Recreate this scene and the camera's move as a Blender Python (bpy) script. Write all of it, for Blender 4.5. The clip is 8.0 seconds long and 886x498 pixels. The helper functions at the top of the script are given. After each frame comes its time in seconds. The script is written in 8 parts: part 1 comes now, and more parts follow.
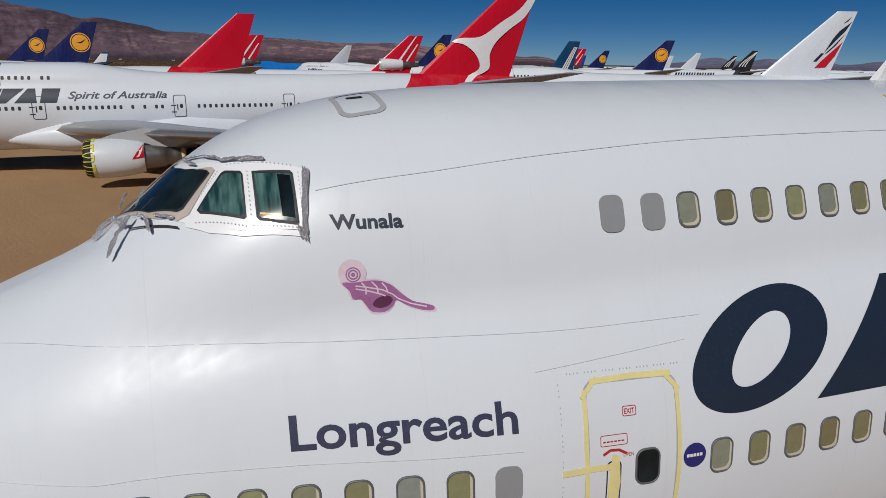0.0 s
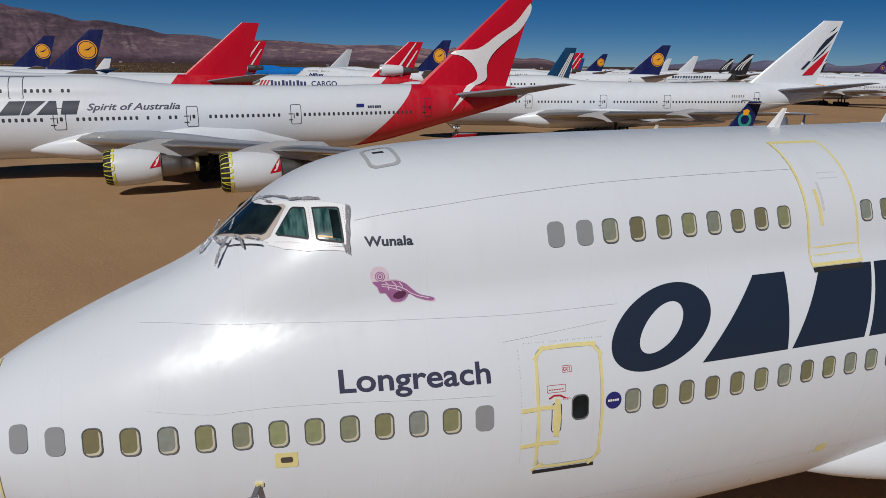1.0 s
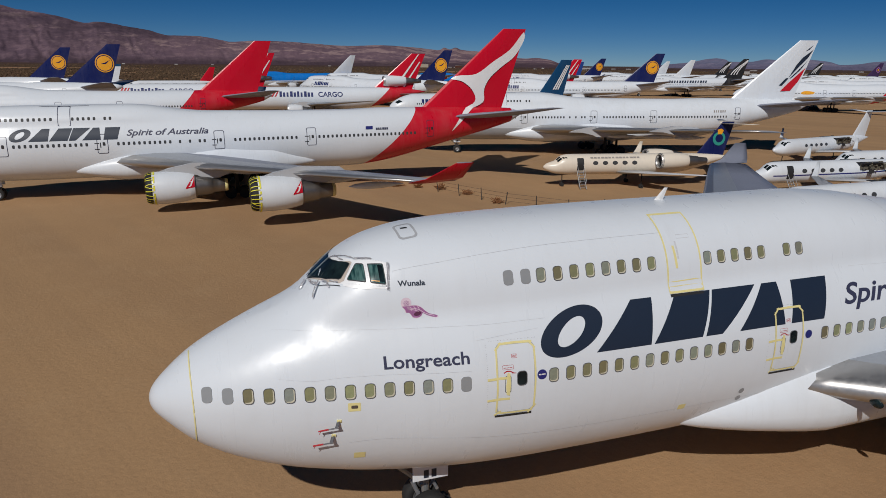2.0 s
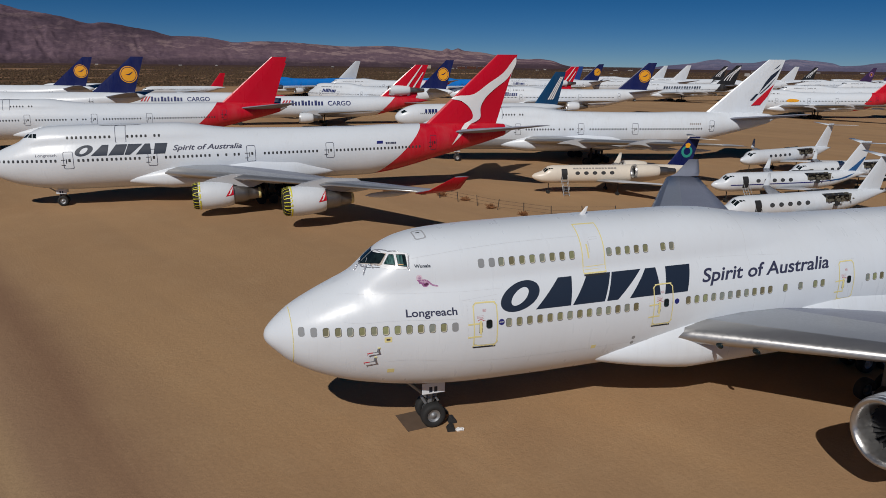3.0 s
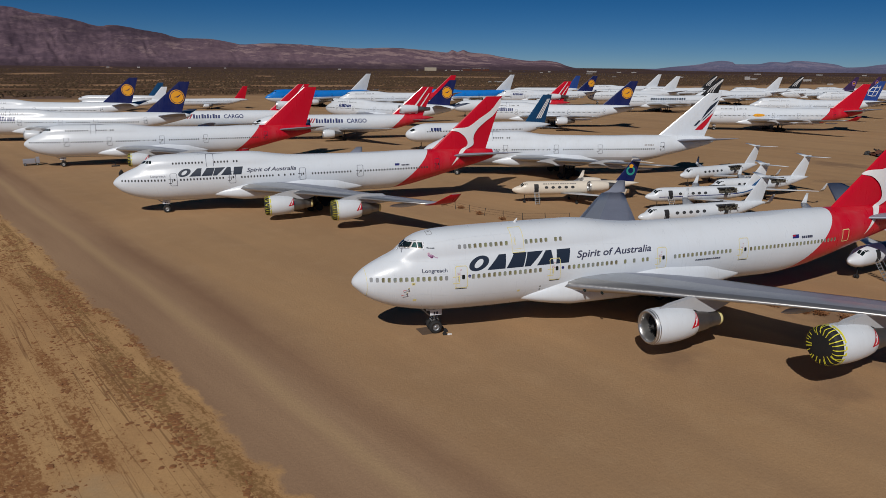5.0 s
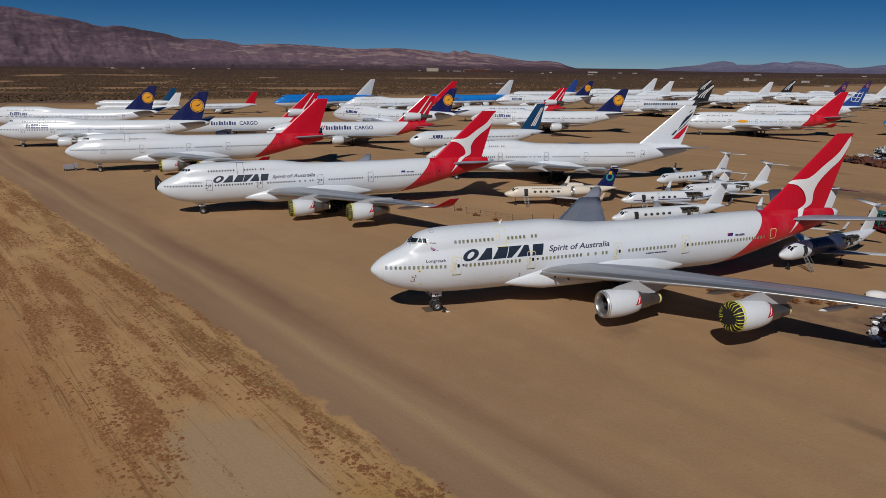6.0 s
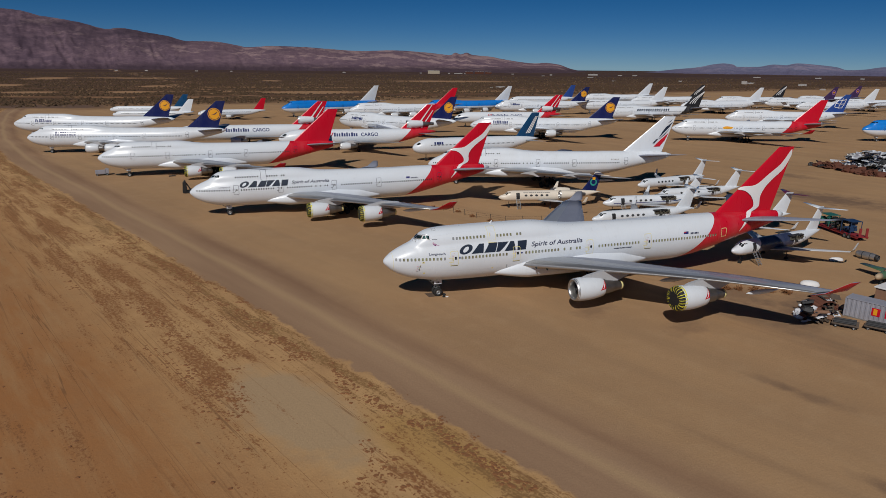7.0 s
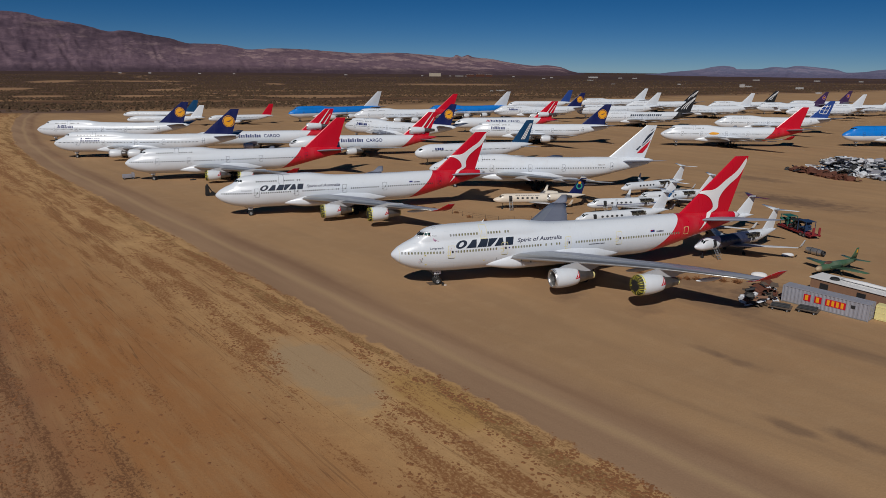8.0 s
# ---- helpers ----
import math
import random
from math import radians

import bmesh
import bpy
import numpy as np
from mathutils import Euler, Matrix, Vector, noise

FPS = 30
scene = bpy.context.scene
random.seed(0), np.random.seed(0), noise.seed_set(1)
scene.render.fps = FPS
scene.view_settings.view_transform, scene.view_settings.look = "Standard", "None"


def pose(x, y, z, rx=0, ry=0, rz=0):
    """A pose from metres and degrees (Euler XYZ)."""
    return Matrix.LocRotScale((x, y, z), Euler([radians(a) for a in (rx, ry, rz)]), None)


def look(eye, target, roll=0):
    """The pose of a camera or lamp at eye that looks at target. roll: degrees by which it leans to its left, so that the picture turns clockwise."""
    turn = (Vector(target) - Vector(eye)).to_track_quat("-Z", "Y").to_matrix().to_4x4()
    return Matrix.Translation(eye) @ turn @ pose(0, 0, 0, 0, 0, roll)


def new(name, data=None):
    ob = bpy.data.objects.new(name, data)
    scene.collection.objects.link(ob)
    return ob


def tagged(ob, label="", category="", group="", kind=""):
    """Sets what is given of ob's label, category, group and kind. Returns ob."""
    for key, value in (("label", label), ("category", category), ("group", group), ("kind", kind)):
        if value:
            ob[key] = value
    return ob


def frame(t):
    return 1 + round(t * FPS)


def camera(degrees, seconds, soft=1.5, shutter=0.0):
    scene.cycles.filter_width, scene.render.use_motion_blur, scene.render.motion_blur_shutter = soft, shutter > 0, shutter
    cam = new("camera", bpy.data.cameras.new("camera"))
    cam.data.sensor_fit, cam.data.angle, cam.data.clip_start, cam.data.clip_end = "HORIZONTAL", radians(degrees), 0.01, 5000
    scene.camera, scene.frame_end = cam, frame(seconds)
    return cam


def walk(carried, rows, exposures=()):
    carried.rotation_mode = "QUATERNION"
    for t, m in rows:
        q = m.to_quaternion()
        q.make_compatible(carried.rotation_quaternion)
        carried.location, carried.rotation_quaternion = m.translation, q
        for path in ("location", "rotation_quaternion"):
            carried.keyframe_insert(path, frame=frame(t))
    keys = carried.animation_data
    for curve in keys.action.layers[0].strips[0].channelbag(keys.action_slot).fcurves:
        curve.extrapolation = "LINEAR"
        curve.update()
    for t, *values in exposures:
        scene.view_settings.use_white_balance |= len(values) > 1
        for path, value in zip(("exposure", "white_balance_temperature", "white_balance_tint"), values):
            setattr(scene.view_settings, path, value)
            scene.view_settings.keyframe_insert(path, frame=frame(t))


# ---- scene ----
cam = camera(66.89, 8.0, soft=0.7)
# seconds, eye, heading east of the y axis, pitch, lean to the left
ROWS = [
    (0, (5.352, -8.259, 10.253), 19.561, -15.466, 0.947),
    (0.5, (4.975, -9.329, 10.360), 19.576, -15.460, 0.888),
    (1, (4.336, -11.245, 11.260), 19.568, -15.324, 0.840),
    (1.5, (3.383, -14.022, 12.771), 19.495, -15.342, 0.691),
    (3, (-1.547, -28.582, 17.174), 19.191, -15.331, 0.694),
    (3.5, (-3.632, -35.119, 18.888), 19.067, -15.338, 0.694),
    (4, (-5.808, -41.891, 20.597), 18.949, -15.333, 0.670),
    (4.5, (-8.101, -48.983, 22.404), 18.840, -15.293, 0.646),
    (6, (-15.304, -71.513, 28.068), 18.546, -15.328, 0.636),
    (6.5, (-17.701, -78.924, 29.826), 18.554, -15.187, 0.633),
    (7, (-20.112, -86.339, 31.468), 18.448, -15.204, 0.643),
    (7.5, (-22.445, -93.884, 33.045), 18.376, -15.145, 0.652),
    (8, (-24.744, -101.450, 34.675), 18.344, -15.064, 0.662),
]


def aim(eye, heading, pitch, lean):
    a, p = radians(heading), radians(pitch)
    way = Vector((math.sin(a) * math.cos(p), math.cos(a) * math.cos(p), math.sin(p)))
    return look(eye, Vector(eye) + way, lean)


walk(cam, [(t, aim(e, h, p, r)) for t, e, h, p, r in ROWS])

# ---- daylight ----
SUN_ELEVATION, SUN_WAY = 41.0, (0.565, 0.825)
world = bpy.data.worlds.new("desert_sky")
world.use_nodes = True
scene.world = world
sky = world.node_tree.nodes.new("ShaderNodeTexSky")
sky.sky_type, sky.sun_disc = "NISHITA", False
sky.sun_elevation, sky.sun_rotation = radians(SUN_ELEVATION), math.atan2(-SUN_WAY[0], -SUN_WAY[1])
sky.altitude, sky.air_density, sky.dust_density, sky.ozone_density = 4500, 0.73, 0.0, 5.0
deep = world.node_tree.nodes.new("ShaderNodeHueSaturation")
deep.inputs["Saturation"].default_value = 1.28
world.node_tree.links.new(sky.outputs["Color"], deep.inputs["Color"])
world.node_tree.links.new(deep.outputs["Color"], world.node_tree.nodes["Background"].inputs["Color"])
world.node_tree.nodes["Background"].inputs["Strength"].default_value = 0.0325
sun_lamp = bpy.data.lights.new("sun", "SUN")
sun_lamp.energy, sun_lamp.angle, sun_lamp.color = 2.95, radians(0.53), (1.0, 0.97, 0.93)
sun = new("sun", sun_lamp)
low = math.cos(radians(SUN_ELEVATION)) / math.hypot(*SUN_WAY)
sun_from = Vector((-SUN_WAY[0] * low, -SUN_WAY[1] * low, math.sin(radians(SUN_ELEVATION))))
sun.matrix_world = look(sun_from * 300, (0, 0, 0))


# ---- materials ----
def shader(name, rough=0.5, metal=0.0, coat=0.0):
    m = bpy.data.materials.new(name)
    m.use_nodes = True
    b = m.node_tree.nodes["Principled BSDF"]
    b.inputs["Roughness"].default_value, b.inputs["Metallic"].default_value = rough, metal
    b.inputs["Coat Weight"].default_value, b.inputs["Coat Roughness"].default_value = coat, 0.12
    return m, m.node_tree, b


def link(tree, a, b):
    tree.links.new(a, b)


def node(tree, kind, **values):
    n = tree.nodes.new(kind)
    for k, v in values.items():
        n.inputs[k].default_value = v
    return n


def noise_of(tree, vec, scale, detail=4.0, rough=0.55, stretch=None):
    if stretch:
        mp = node(tree, "ShaderNodeMapping", Scale=stretch)
        link(tree, vec, mp.inputs["Vector"])
        vec = mp.outputs["Vector"]
    n = node(tree, "ShaderNodeTexNoise", Scale=scale, Detail=detail, Roughness=rough)
    link(tree, vec, n.inputs["Vector"])
    return n.outputs["Fac"]


def ramp(tree, fac, lo, hi, a=0.0, b=1.0):
    n = node(tree, "ShaderNodeMapRange")
    for k, v in zip(("From Min", "From Max", "To Min", "To Max"), (lo, hi, a, b)):
        n.inputs[k].default_value = v
    link(tree, fac, n.inputs["Value"])
    return n.outputs["Result"]


def mix(tree, fac, a, b, how="MIX"):
    n = tree.nodes.new("ShaderNodeMix")
    n.data_type, n.blend_type = "RGBA", how
    for s, v in ((n.inputs[0], fac), (n.inputs[6], a), (n.inputs[7], b)):
        if isinstance(v, (int, float)):
            s.default_value = v
        elif isinstance(v, tuple):
            s.default_value = (*v, 1.0)
        else:
            link(tree, v, s)
    return n.outputs[2]


def calc(tree, how, a, b):
    n = tree.nodes.new("ShaderNodeMath")
    n.operation = how
    for s, v in ((n.inputs[0], a), (n.inputs[1], b)):
        if isinstance(v, (int, float)):
            s.default_value = v
        else:
            link(tree, v, s)
    return n.outputs[0]


def bump(tree, bsdf, height, strength=0.2, distance=0.02):
    n = node(tree, "ShaderNodeBump", Strength=strength, Distance=distance)
    link(tree, height, n.inputs["Height"])
    link(tree, n.outputs["Normal"], bsdf.inputs["Normal"])


def coords(tree):
    return tree.nodes.new("ShaderNodeTexCoord").outputs["Object"]


def plain(name, colour, rough=0.5, metal=0.0, coat=0.0, vary=0.15, scale=3.0, grain=0.0):
    """A surface with stains at two scales and a little relief."""
    m, t, b = shader(name, rough, metal, coat)
    v = coords(t)
    big, fine = noise_of(t, v, scale), noise_of(t, v, scale * 14, 6.0)
    c = mix(t, ramp(t, big, 0.3, 0.7, 0, vary), colour, tuple(x * 0.55 for x in colour))
    c = mix(t, ramp(t, fine, 0.35, 0.75, 0, vary * 0.8), c, tuple(min(1, x * 1.25) for x in colour))
    link(t, c, b.inputs["Base Color"])
    link(t, ramp(t, fine, 0.3, 0.7, max(0.03, rough - 0.08), min(1, rough + 0.1)), b.inputs["Roughness"])
    if grain:
        bump(t, b, fine, grain, 0.02)
    return m


def paint(name, colour, tail=None, top=None, top_at=0.0, belly=None, line=(43.4, 1.55, 0.045), dirt=1.0, cap=None):
    """Aircraft paint: streaked dust, panel joints; tail: colour behind the slanted line; top: colour above a height; belly: grey underside."""
    m, t, b = shader(name, 0.32, 0.0, 0.07)
    v = coords(t)
    sep = t.nodes.new("ShaderNodeSeparateXYZ")
    link(t, v, sep.inputs[0])
    x, z = sep.outputs["X"], sep.outputs["Z"]
    c = colour
    if top:
        c = mix(t, calc(t, "GREATER_THAN", z, top_at), c, top)
    if belly:
        c = mix(t, calc(t, "LESS_THAN", z, belly[3]), c, belly[:3])
    if tail:
        edge = calc(t, "ADD", calc(t, "MULTIPLY", z, line[1]), line[0])
        edge = calc(t, "SUBTRACT", edge, calc(t, "MULTIPLY", calc(t, "MULTIPLY", z, z), line[2]))
        behind = calc(t, "GREATER_THAN", x, edge)
        if cap:
            behind = calc(t, "MULTIPLY", behind, calc(t, "LESS_THAN", x, cap))
        c = mix(t, behind, c, tail)
    dust = noise_of(t, v, 0.35, 5.0, 0.6, (1.0, 1.0, 0.35))
    streak = noise_of(t, v, 1.3, 6.0, 0.6, (2.2, 1.0, 0.25))
    speck = noise_of(t, v, 9.0, 6.0, 0.7)
    c = mix(t, ramp(t, dust, 0.42, 0.72, 0, 0.16 * dirt), c, (0.50, 0.46, 0.41))
    c = mix(t, ramp(t, streak, 0.52, 0.8, 0, 0.16 * dirt), c, (0.42, 0.40, 0.38))
    c = mix(t, ramp(t, speck, 0.66, 0.8, 0, 0.10 * min(1.0, 2.0 * dirt)), c, (0.30, 0.28, 0.26))
    joint = calc(t, "PINGPONG", calc(t, "ADD", x, 0.35), 1.27)
    gap = calc(t, "LESS_THAN", joint, 0.006)
    c = mix(t, calc(t, "MULTIPLY", gap, ramp(t, dust, 0.35, 0.6, 0.0, 0.09)), c, (0.35, 0.35, 0.36))
    link(t, c, b.inputs["Base Color"])
    link(t, ramp(t, streak, 0.3, 0.7, 0.25, 0.40), b.inputs["Roughness"])
    b.inputs["Specular IOR Level"].default_value = 0.42 if dirt > 0.2 else 0.22
    bump(t, b, noise_of(t, v, 1.1, 3.0, 0.5, (0.8, 1.0, 1.0)), 0.22, 0.06)
    return m


WHITE = (0.688, 0.728, 0.772)
RED = (0.56, 0.005, 0.022)
white = paint("white_aircraft_paint", WHITE)
white_red = paint("white_body_red_tail_paint", WHITE, tail=RED, dirt=0.45, cap=66.9)
red = paint("red_tail_paint", RED, dirt=0.04)
navy = paint("navy_tail_paint", (0.008, 0.014, 0.085), dirt=0.15)
teal = paint("teal_tail_paint", (0.006, 0.055, 0.14), dirt=0.15)
black_paint = paint("black_tail_paint", (0.02, 0.02, 0.022), dirt=0.15)
purple = paint("purple_tail_paint", (0.05, 0.025, 0.08), dirt=0.15)
royal = paint("royal_blue_tail_paint", (0.02, 0.06, 0.25), dirt=0.15)
green_paint = paint("green_drab_paint", (0.05, 0.12, 0.06))
blue_white = paint("sky_blue_over_white_paint", WHITE, top=(0.004, 0.19, 0.62), top_at=5.3, dirt=0.25)
white_red_cargo = paint("white_body_red_rear_paint", WHITE, tail=RED, line=(42.0, 1.1, 0.0), dirt=0.6)
white_purple = paint("white_body_purple_rear_paint", WHITE, tail=(0.05, 0.025, 0.08), line=(47.0, 1.0, 0.0), dirt=0.6)
white_black = paint("white_body_black_rear_paint", WHITE, tail=(0.02, 0.02, 0.022), line=(46.0, 1.2, 0.0), dirt=0.6)
white_navy = paint("white_nose_navy_middle_paint", WHITE, tail=(0.03, 0.04, 0.085), line=(4.4, 0.5, 0.0), cap=15.0, dirt=0.5)
cream = paint("cream_aircraft_paint", (0.74, 0.66, 0.55))
white_grey = paint("white_over_grey_paint", WHITE, belly=(0.42, 0.43, 0.45, 4.2))
wing_grey = plain("wing_grey_metal", (0.36, 0.38, 0.415), 0.36, 0.35, 0.1, 0.12, 0.5)
wing_dark = plain("weathered_wing_top", (0.27, 0.29, 0.36), 0.45, 0.2, 0.0, 0.3, 0.5)
dull_lead = plain("worn_leading_edge_metal", (0.46, 0.45, 0.44), 0.36, 0.8, 0.0, 0.10, 0.4)
bare_metal = plain("polished_bare_metal", (0.62, 0.61, 0.60), 0.22, 1.0, 0.0, 0.15, 1.5)
lip_metal = plain("brushed_lip_metal", (0.50, 0.49, 0.48), 0.34, 0.9, 0.0, 0.08, 0.5)
dull_metal = plain("dull_exhaust_metal", (0.25, 0.24, 0.235), 0.42, 0.9, 0.0, 0.35, 2.0)
dark_metal = plain("dark_machinery", (0.03, 0.03, 0.032), 0.65, 0.1, 0.0, 0.4, 4.0)
steel = plain("grey_steel", (0.32, 0.33, 0.34), 0.45, 0.6, 0.0, 0.3, 4.0)
rubber = plain("tyre_rubber", (0.018, 0.018, 0.018), 0.8, 0, 0, 0.3, 5.0, 0.2)
black_cover = plain("black_cover_cloth", (0.012, 0.012, 0.013), 0.7, 0, 0, 0.3, 3.0, 0.2)
yellow_tape = plain("yellow_tape", (0.76, 0.67, 0.30), 0.6, 0, 0, 0.25, 8.0)
bright_tape = plain("bright_yellow_tape", (0.75, 0.68, 0.05), 0.55, 0, 0, 0.25, 8.0)
silver_foil = plain("crumpled_silver_foil", (0.80, 0.80, 0.84), 0.24, 0.6, 0, 0.35, 25.0, 0.9)
ink = plain("dark_navy_lettering", (0.010, 0.020, 0.042), 0.5, 0, 0.03, 0.1)
ink_grey = plain("grey_lettering", (0.042, 0.045, 0.085), 0.4, 0, 0.3, 0.1)
ink_blue = plain("blue_lettering", (0.014, 0.024, 0.12), 0.4, 0, 0.3, 0.1)
ink_red = plain("red_lettering", (0.45, 0.02, 0.03), 0.4, 0, 0.2, 0.1)
swoosh_white = plain("white_emblem_paint", (0.80, 0.79, 0.78), 0.35, 0, 0.3, 0.06, 1.0)
swoosh_red = plain("red_emblem_paint", RED, 0.35, 0, 0.3, 0.1, 1.0)
gold = plain("golden_yellow_paint", (0.82, 0.36, 0.015), 0.4, 0, 0.3, 0.1, 1.0)
pink_art = plain("pink_purple_artwork", (0.36, 0.14, 0.32), 0.4, 0, 0.3, 0.6, 9.0)
plum_art = plain("dark_plum_artwork", (0.11, 0.025, 0.07), 0.4, 0, 0.3, 0.3, 9.0)
pale_art = plain("pale_pink_artwork", (0.72, 0.58, 0.66), 0.4, 0, 0.3, 0.35, 12.0)
seam = plain("panel_seam", (0.58, 0.59, 0.61), 0.6, 0, 0, 0.3, 6.0)
rim_grey = plain("window_rim", (0.13, 0.13, 0.14), 0.5, 0.2, 0, 0.15, 6.0)
dark_gap = plain("dark_gap", (0.02, 0.02, 0.022), 0.6, 0, 0, 0.2)
blanked = plain("blanked_window_grey", (0.27, 0.28, 0.29), 0.45, 0, 0.1, 0.12, 4.0)
far_window = plain("small_dark_window", (0.06, 0.06, 0.06), 0.2, 0, 0.3, 0.3, 2.0)
blue_disc = plain("deep_blue_roundel", (0.015, 0.02, 0.16), 0.4, 0, 0.3, 0.15, 4.0)


def blind_material():
    m, t, b = shader("window_with_lowered_blind", 0.12, 0, 0.6)
    info = t.nodes.new("ShaderNodeObjectInfo")
    other = calc(t, "FRACT", calc(t, "MULTIPLY", info.outputs["Random"], 7.3), 0.0)
    c = mix(t, info.outputs["Random"], (0.17, 0.14, 0.075), (0.30, 0.33, 0.17))
    c = mix(t, ramp(t, other, 0.55, 0.9, 0.0, 0.8), c, (0.26, 0.30, 0.29))
    c = mix(t, ramp(t, noise_of(t, coords(t), 9.0), 0.4, 0.7, 0, 0.3), c, (0.12, 0.12, 0.09))
    link(t, c, b.inputs["Base Color"])
    return m


def glass_material():
    m, t, b = shader("dark_cockpit_glass", 0.06, 0, 0.0)
    b.inputs["Specular IOR Level"].default_value = 0.3
    n = noise_of(t, coords(t), 2.5, 3.0, 0.5, (1.5, 1.5, 0.6))
    link(t, mix(t, ramp(t, n, 0.4, 0.7), (0.006, 0.010, 0.012), (0.014, 0.026, 0.028)), b.inputs["Base Color"])
    return m


def curtain_material():
    """Pleated green curtain seen through glossy glass."""
    m, t, b = shader("green_curtain_behind_glass", 0.10, 0, 0.5)
    n = noise_of(t, coords(t), 9.0, 2.0, 0.5, (1.6, 0.3, 0.12))
    f = noise_of(t, coords(t), 3.0, 3.0)
    c = mix(t, ramp(t, n, 0.38, 0.64), (0.012, 0.045, 0.045), (0.10, 0.20, 0.185))
    link(t, mix(t, ramp(t, f, 0.5, 0.7, 0, 0.5), c, (0.02, 0.06, 0.06)), b.inputs["Base Color"])
    return m


curtain = curtain_material()
surround_white = plain("bright_surround_paint", (0.84, 0.85, 0.86), 0.35, 0, 0.2, 0.10, 3.0)
frame_beige = plain("beige_metal_frame", (0.60, 0.52, 0.45), 0.45, 0.2, 0, 0.2, 4.0)
blind = blind_material()
cockpit_glass = glass_material()


def blot(t, v, at, size, ragged):
    """Distance from a place on the ground, in parts of a blot's size, with a ragged edge; blots lie along the road."""
    mp = node(t, "ShaderNodeMapping", Location=(at[0], at[1], 0), Rotation=(0, 0, radians(22.8)), Scale=(size[0], size[1], 1000.0))
    mp.vector_type = "TEXTURE"
    link(t, v, mp.inputs["Vector"])
    d = t.nodes.new("ShaderNodeVectorMath")
    d.operation = "LENGTH"
    link(t, mp.outputs["Vector"], d.inputs[0])
    return calc(t, "ADD", calc(t, "MULTIPLY", d.outputs["Value"], 0.55), calc(t, "MULTIPLY", calc(t, "SUBTRACT", noise_of(t, v, 0.35, 5.0, 0.6), 0.5), ragged))


# bare sandy clearings in the brush of the plain: middle, half length, half depth
CLEARINGS = ((-333, 1452, 42, 110), (-306, 1002, 34, 70), (-97, 976, 26, 48), (-112, 760, 28, 32), (90, 744, 66, 38), (89, 1329, 22, 52), (472, 1332, 137, 70), (-185, 1512, 101, 50), (-210, 756, 32, 30))


def ground_material():
    m, t, b = shader("desert_ground", 0.95)
    v = coords(t)
    sep = t.nodes.new("ShaderNodeSeparateXYZ")
    link(t, v, sep.inputs[0])
    x, y = sep.outputs["X"], sep.outputs["Y"]
    warp = noise_of(t, v, 0.015, 3.0)
    # distance across the dirt road, which runs past the noses, and the way along it
    u = calc(t, "ADD", calc(t, "ADD", x, calc(t, "MULTIPLY", y, 0.42)), calc(t, "MULTIPLY", calc(t, "SUBTRACT", warp, 0.5), 5.0))
    turn = node(t, "ShaderNodeMapping", Rotation=(0, 0, radians(22.8)), Scale=(1.0, 9.0, 1.0))
    turn.vector_type = "TEXTURE"
    link(t, v, turn.inputs["Vector"])
    drawn = turn.outputs["Vector"]
    longer = node(t, "ShaderNodeMapping", Rotation=(0, 0, radians(21.0)), Scale=(1.0, 60.0, 1.0))
    longer.vector_type = "TEXTURE"
    link(t, v, longer.inputs["Vector"])
    shorter = node(t, "ShaderNodeMapping", Rotation=(0, 0, radians(22.8)), Scale=(1.0, 2.6, 1.0))
    shorter.vector_type = "TEXTURE"
    link(t, v, shorter.inputs["Vector"])
    short_way = shorter.outputs["Vector"]
    long_way = longer.outputs["Vector"]
    lanes, tracks = noise_of(t, drawn, 0.16, 4.0, 0.55), noise_of(t, drawn, 1.4, 6.0, 0.65)
    # far down the row the road bends away
    bend = calc(t, "MAXIMUM", calc(t, "SUBTRACT", y, 110.0), 0.0)
    u = calc(t, "SUBTRACT", u, calc(t, "MULTIPLY", calc(t, "MULTIPLY", bend, bend), 0.00042))
    edge = calc(t, "ADD", u, calc(t, "MULTIPLY", calc(t, "SUBTRACT", noise_of(t, v, 0.35, 6.0, 0.62), 0.5), 4.2))
    broad, mid, grit = noise_of(t, v, 0.03, 4.0), noise_of(t, v, 0.3, 6.0, 0.6), noise_of(t, v, 4.0, 6.0, 0.7)
    apron = mix(t, ramp(t, broad, 0.35, 0.65), (0.470, 0.289, 0.148), (0.402, 0.242, 0.124))
    apron = mix(t, ramp(t, lanes, 0.35, 0.65, 0, 0.55), apron, (0.335, 0.208, 0.115))
    apron = mix(t, ramp(t, mid, 0.5, 0.8, 0, 0.45), apron, (0.48, 0.315, 0.175))
    road = mix(t, ramp(t, lanes, 0.38, 0.62), (0.388, 0.245, 0.144), (0.318, 0.195, 0.116))
    rut = calc(t, "ABSOLUTE", calc(t, "ADD", u, 10.3), 0.0)
    road = mix(t, ramp(t, rut, 0.2, 1.3, 0.6, 0.0), road, (0.47, 0.312, 0.168))
    rut2 = calc(t, "ABSOLUTE", calc(t, "ADD", calc(t, "ADD", u, calc(t, "MULTIPLY", mid, 1.6)), 5.5), 0.0)
    c = mix(t, ramp(t, edge, -9.0, -1.0), road, apron)
    c = mix(t, calc(t, "MULTIPLY", ramp(t, rut2, 0.2, 2.3, 0.62, 0.0), ramp(t, lanes, 0.35, 0.6, 0.45, 1.0)), c, (0.235, 0.130, 0.078))
    # scrub strip: tan beside the road, orange farther out, with brown dry growth in bands and wheel tracks
    spots, dots, tufts = noise_of(t, v, 3.0, 6.0, 0.66), noise_of(t, v, 7.0, 4.0, 0.6), noise_of(t, short_way, 3.4, 5.0, 0.62)
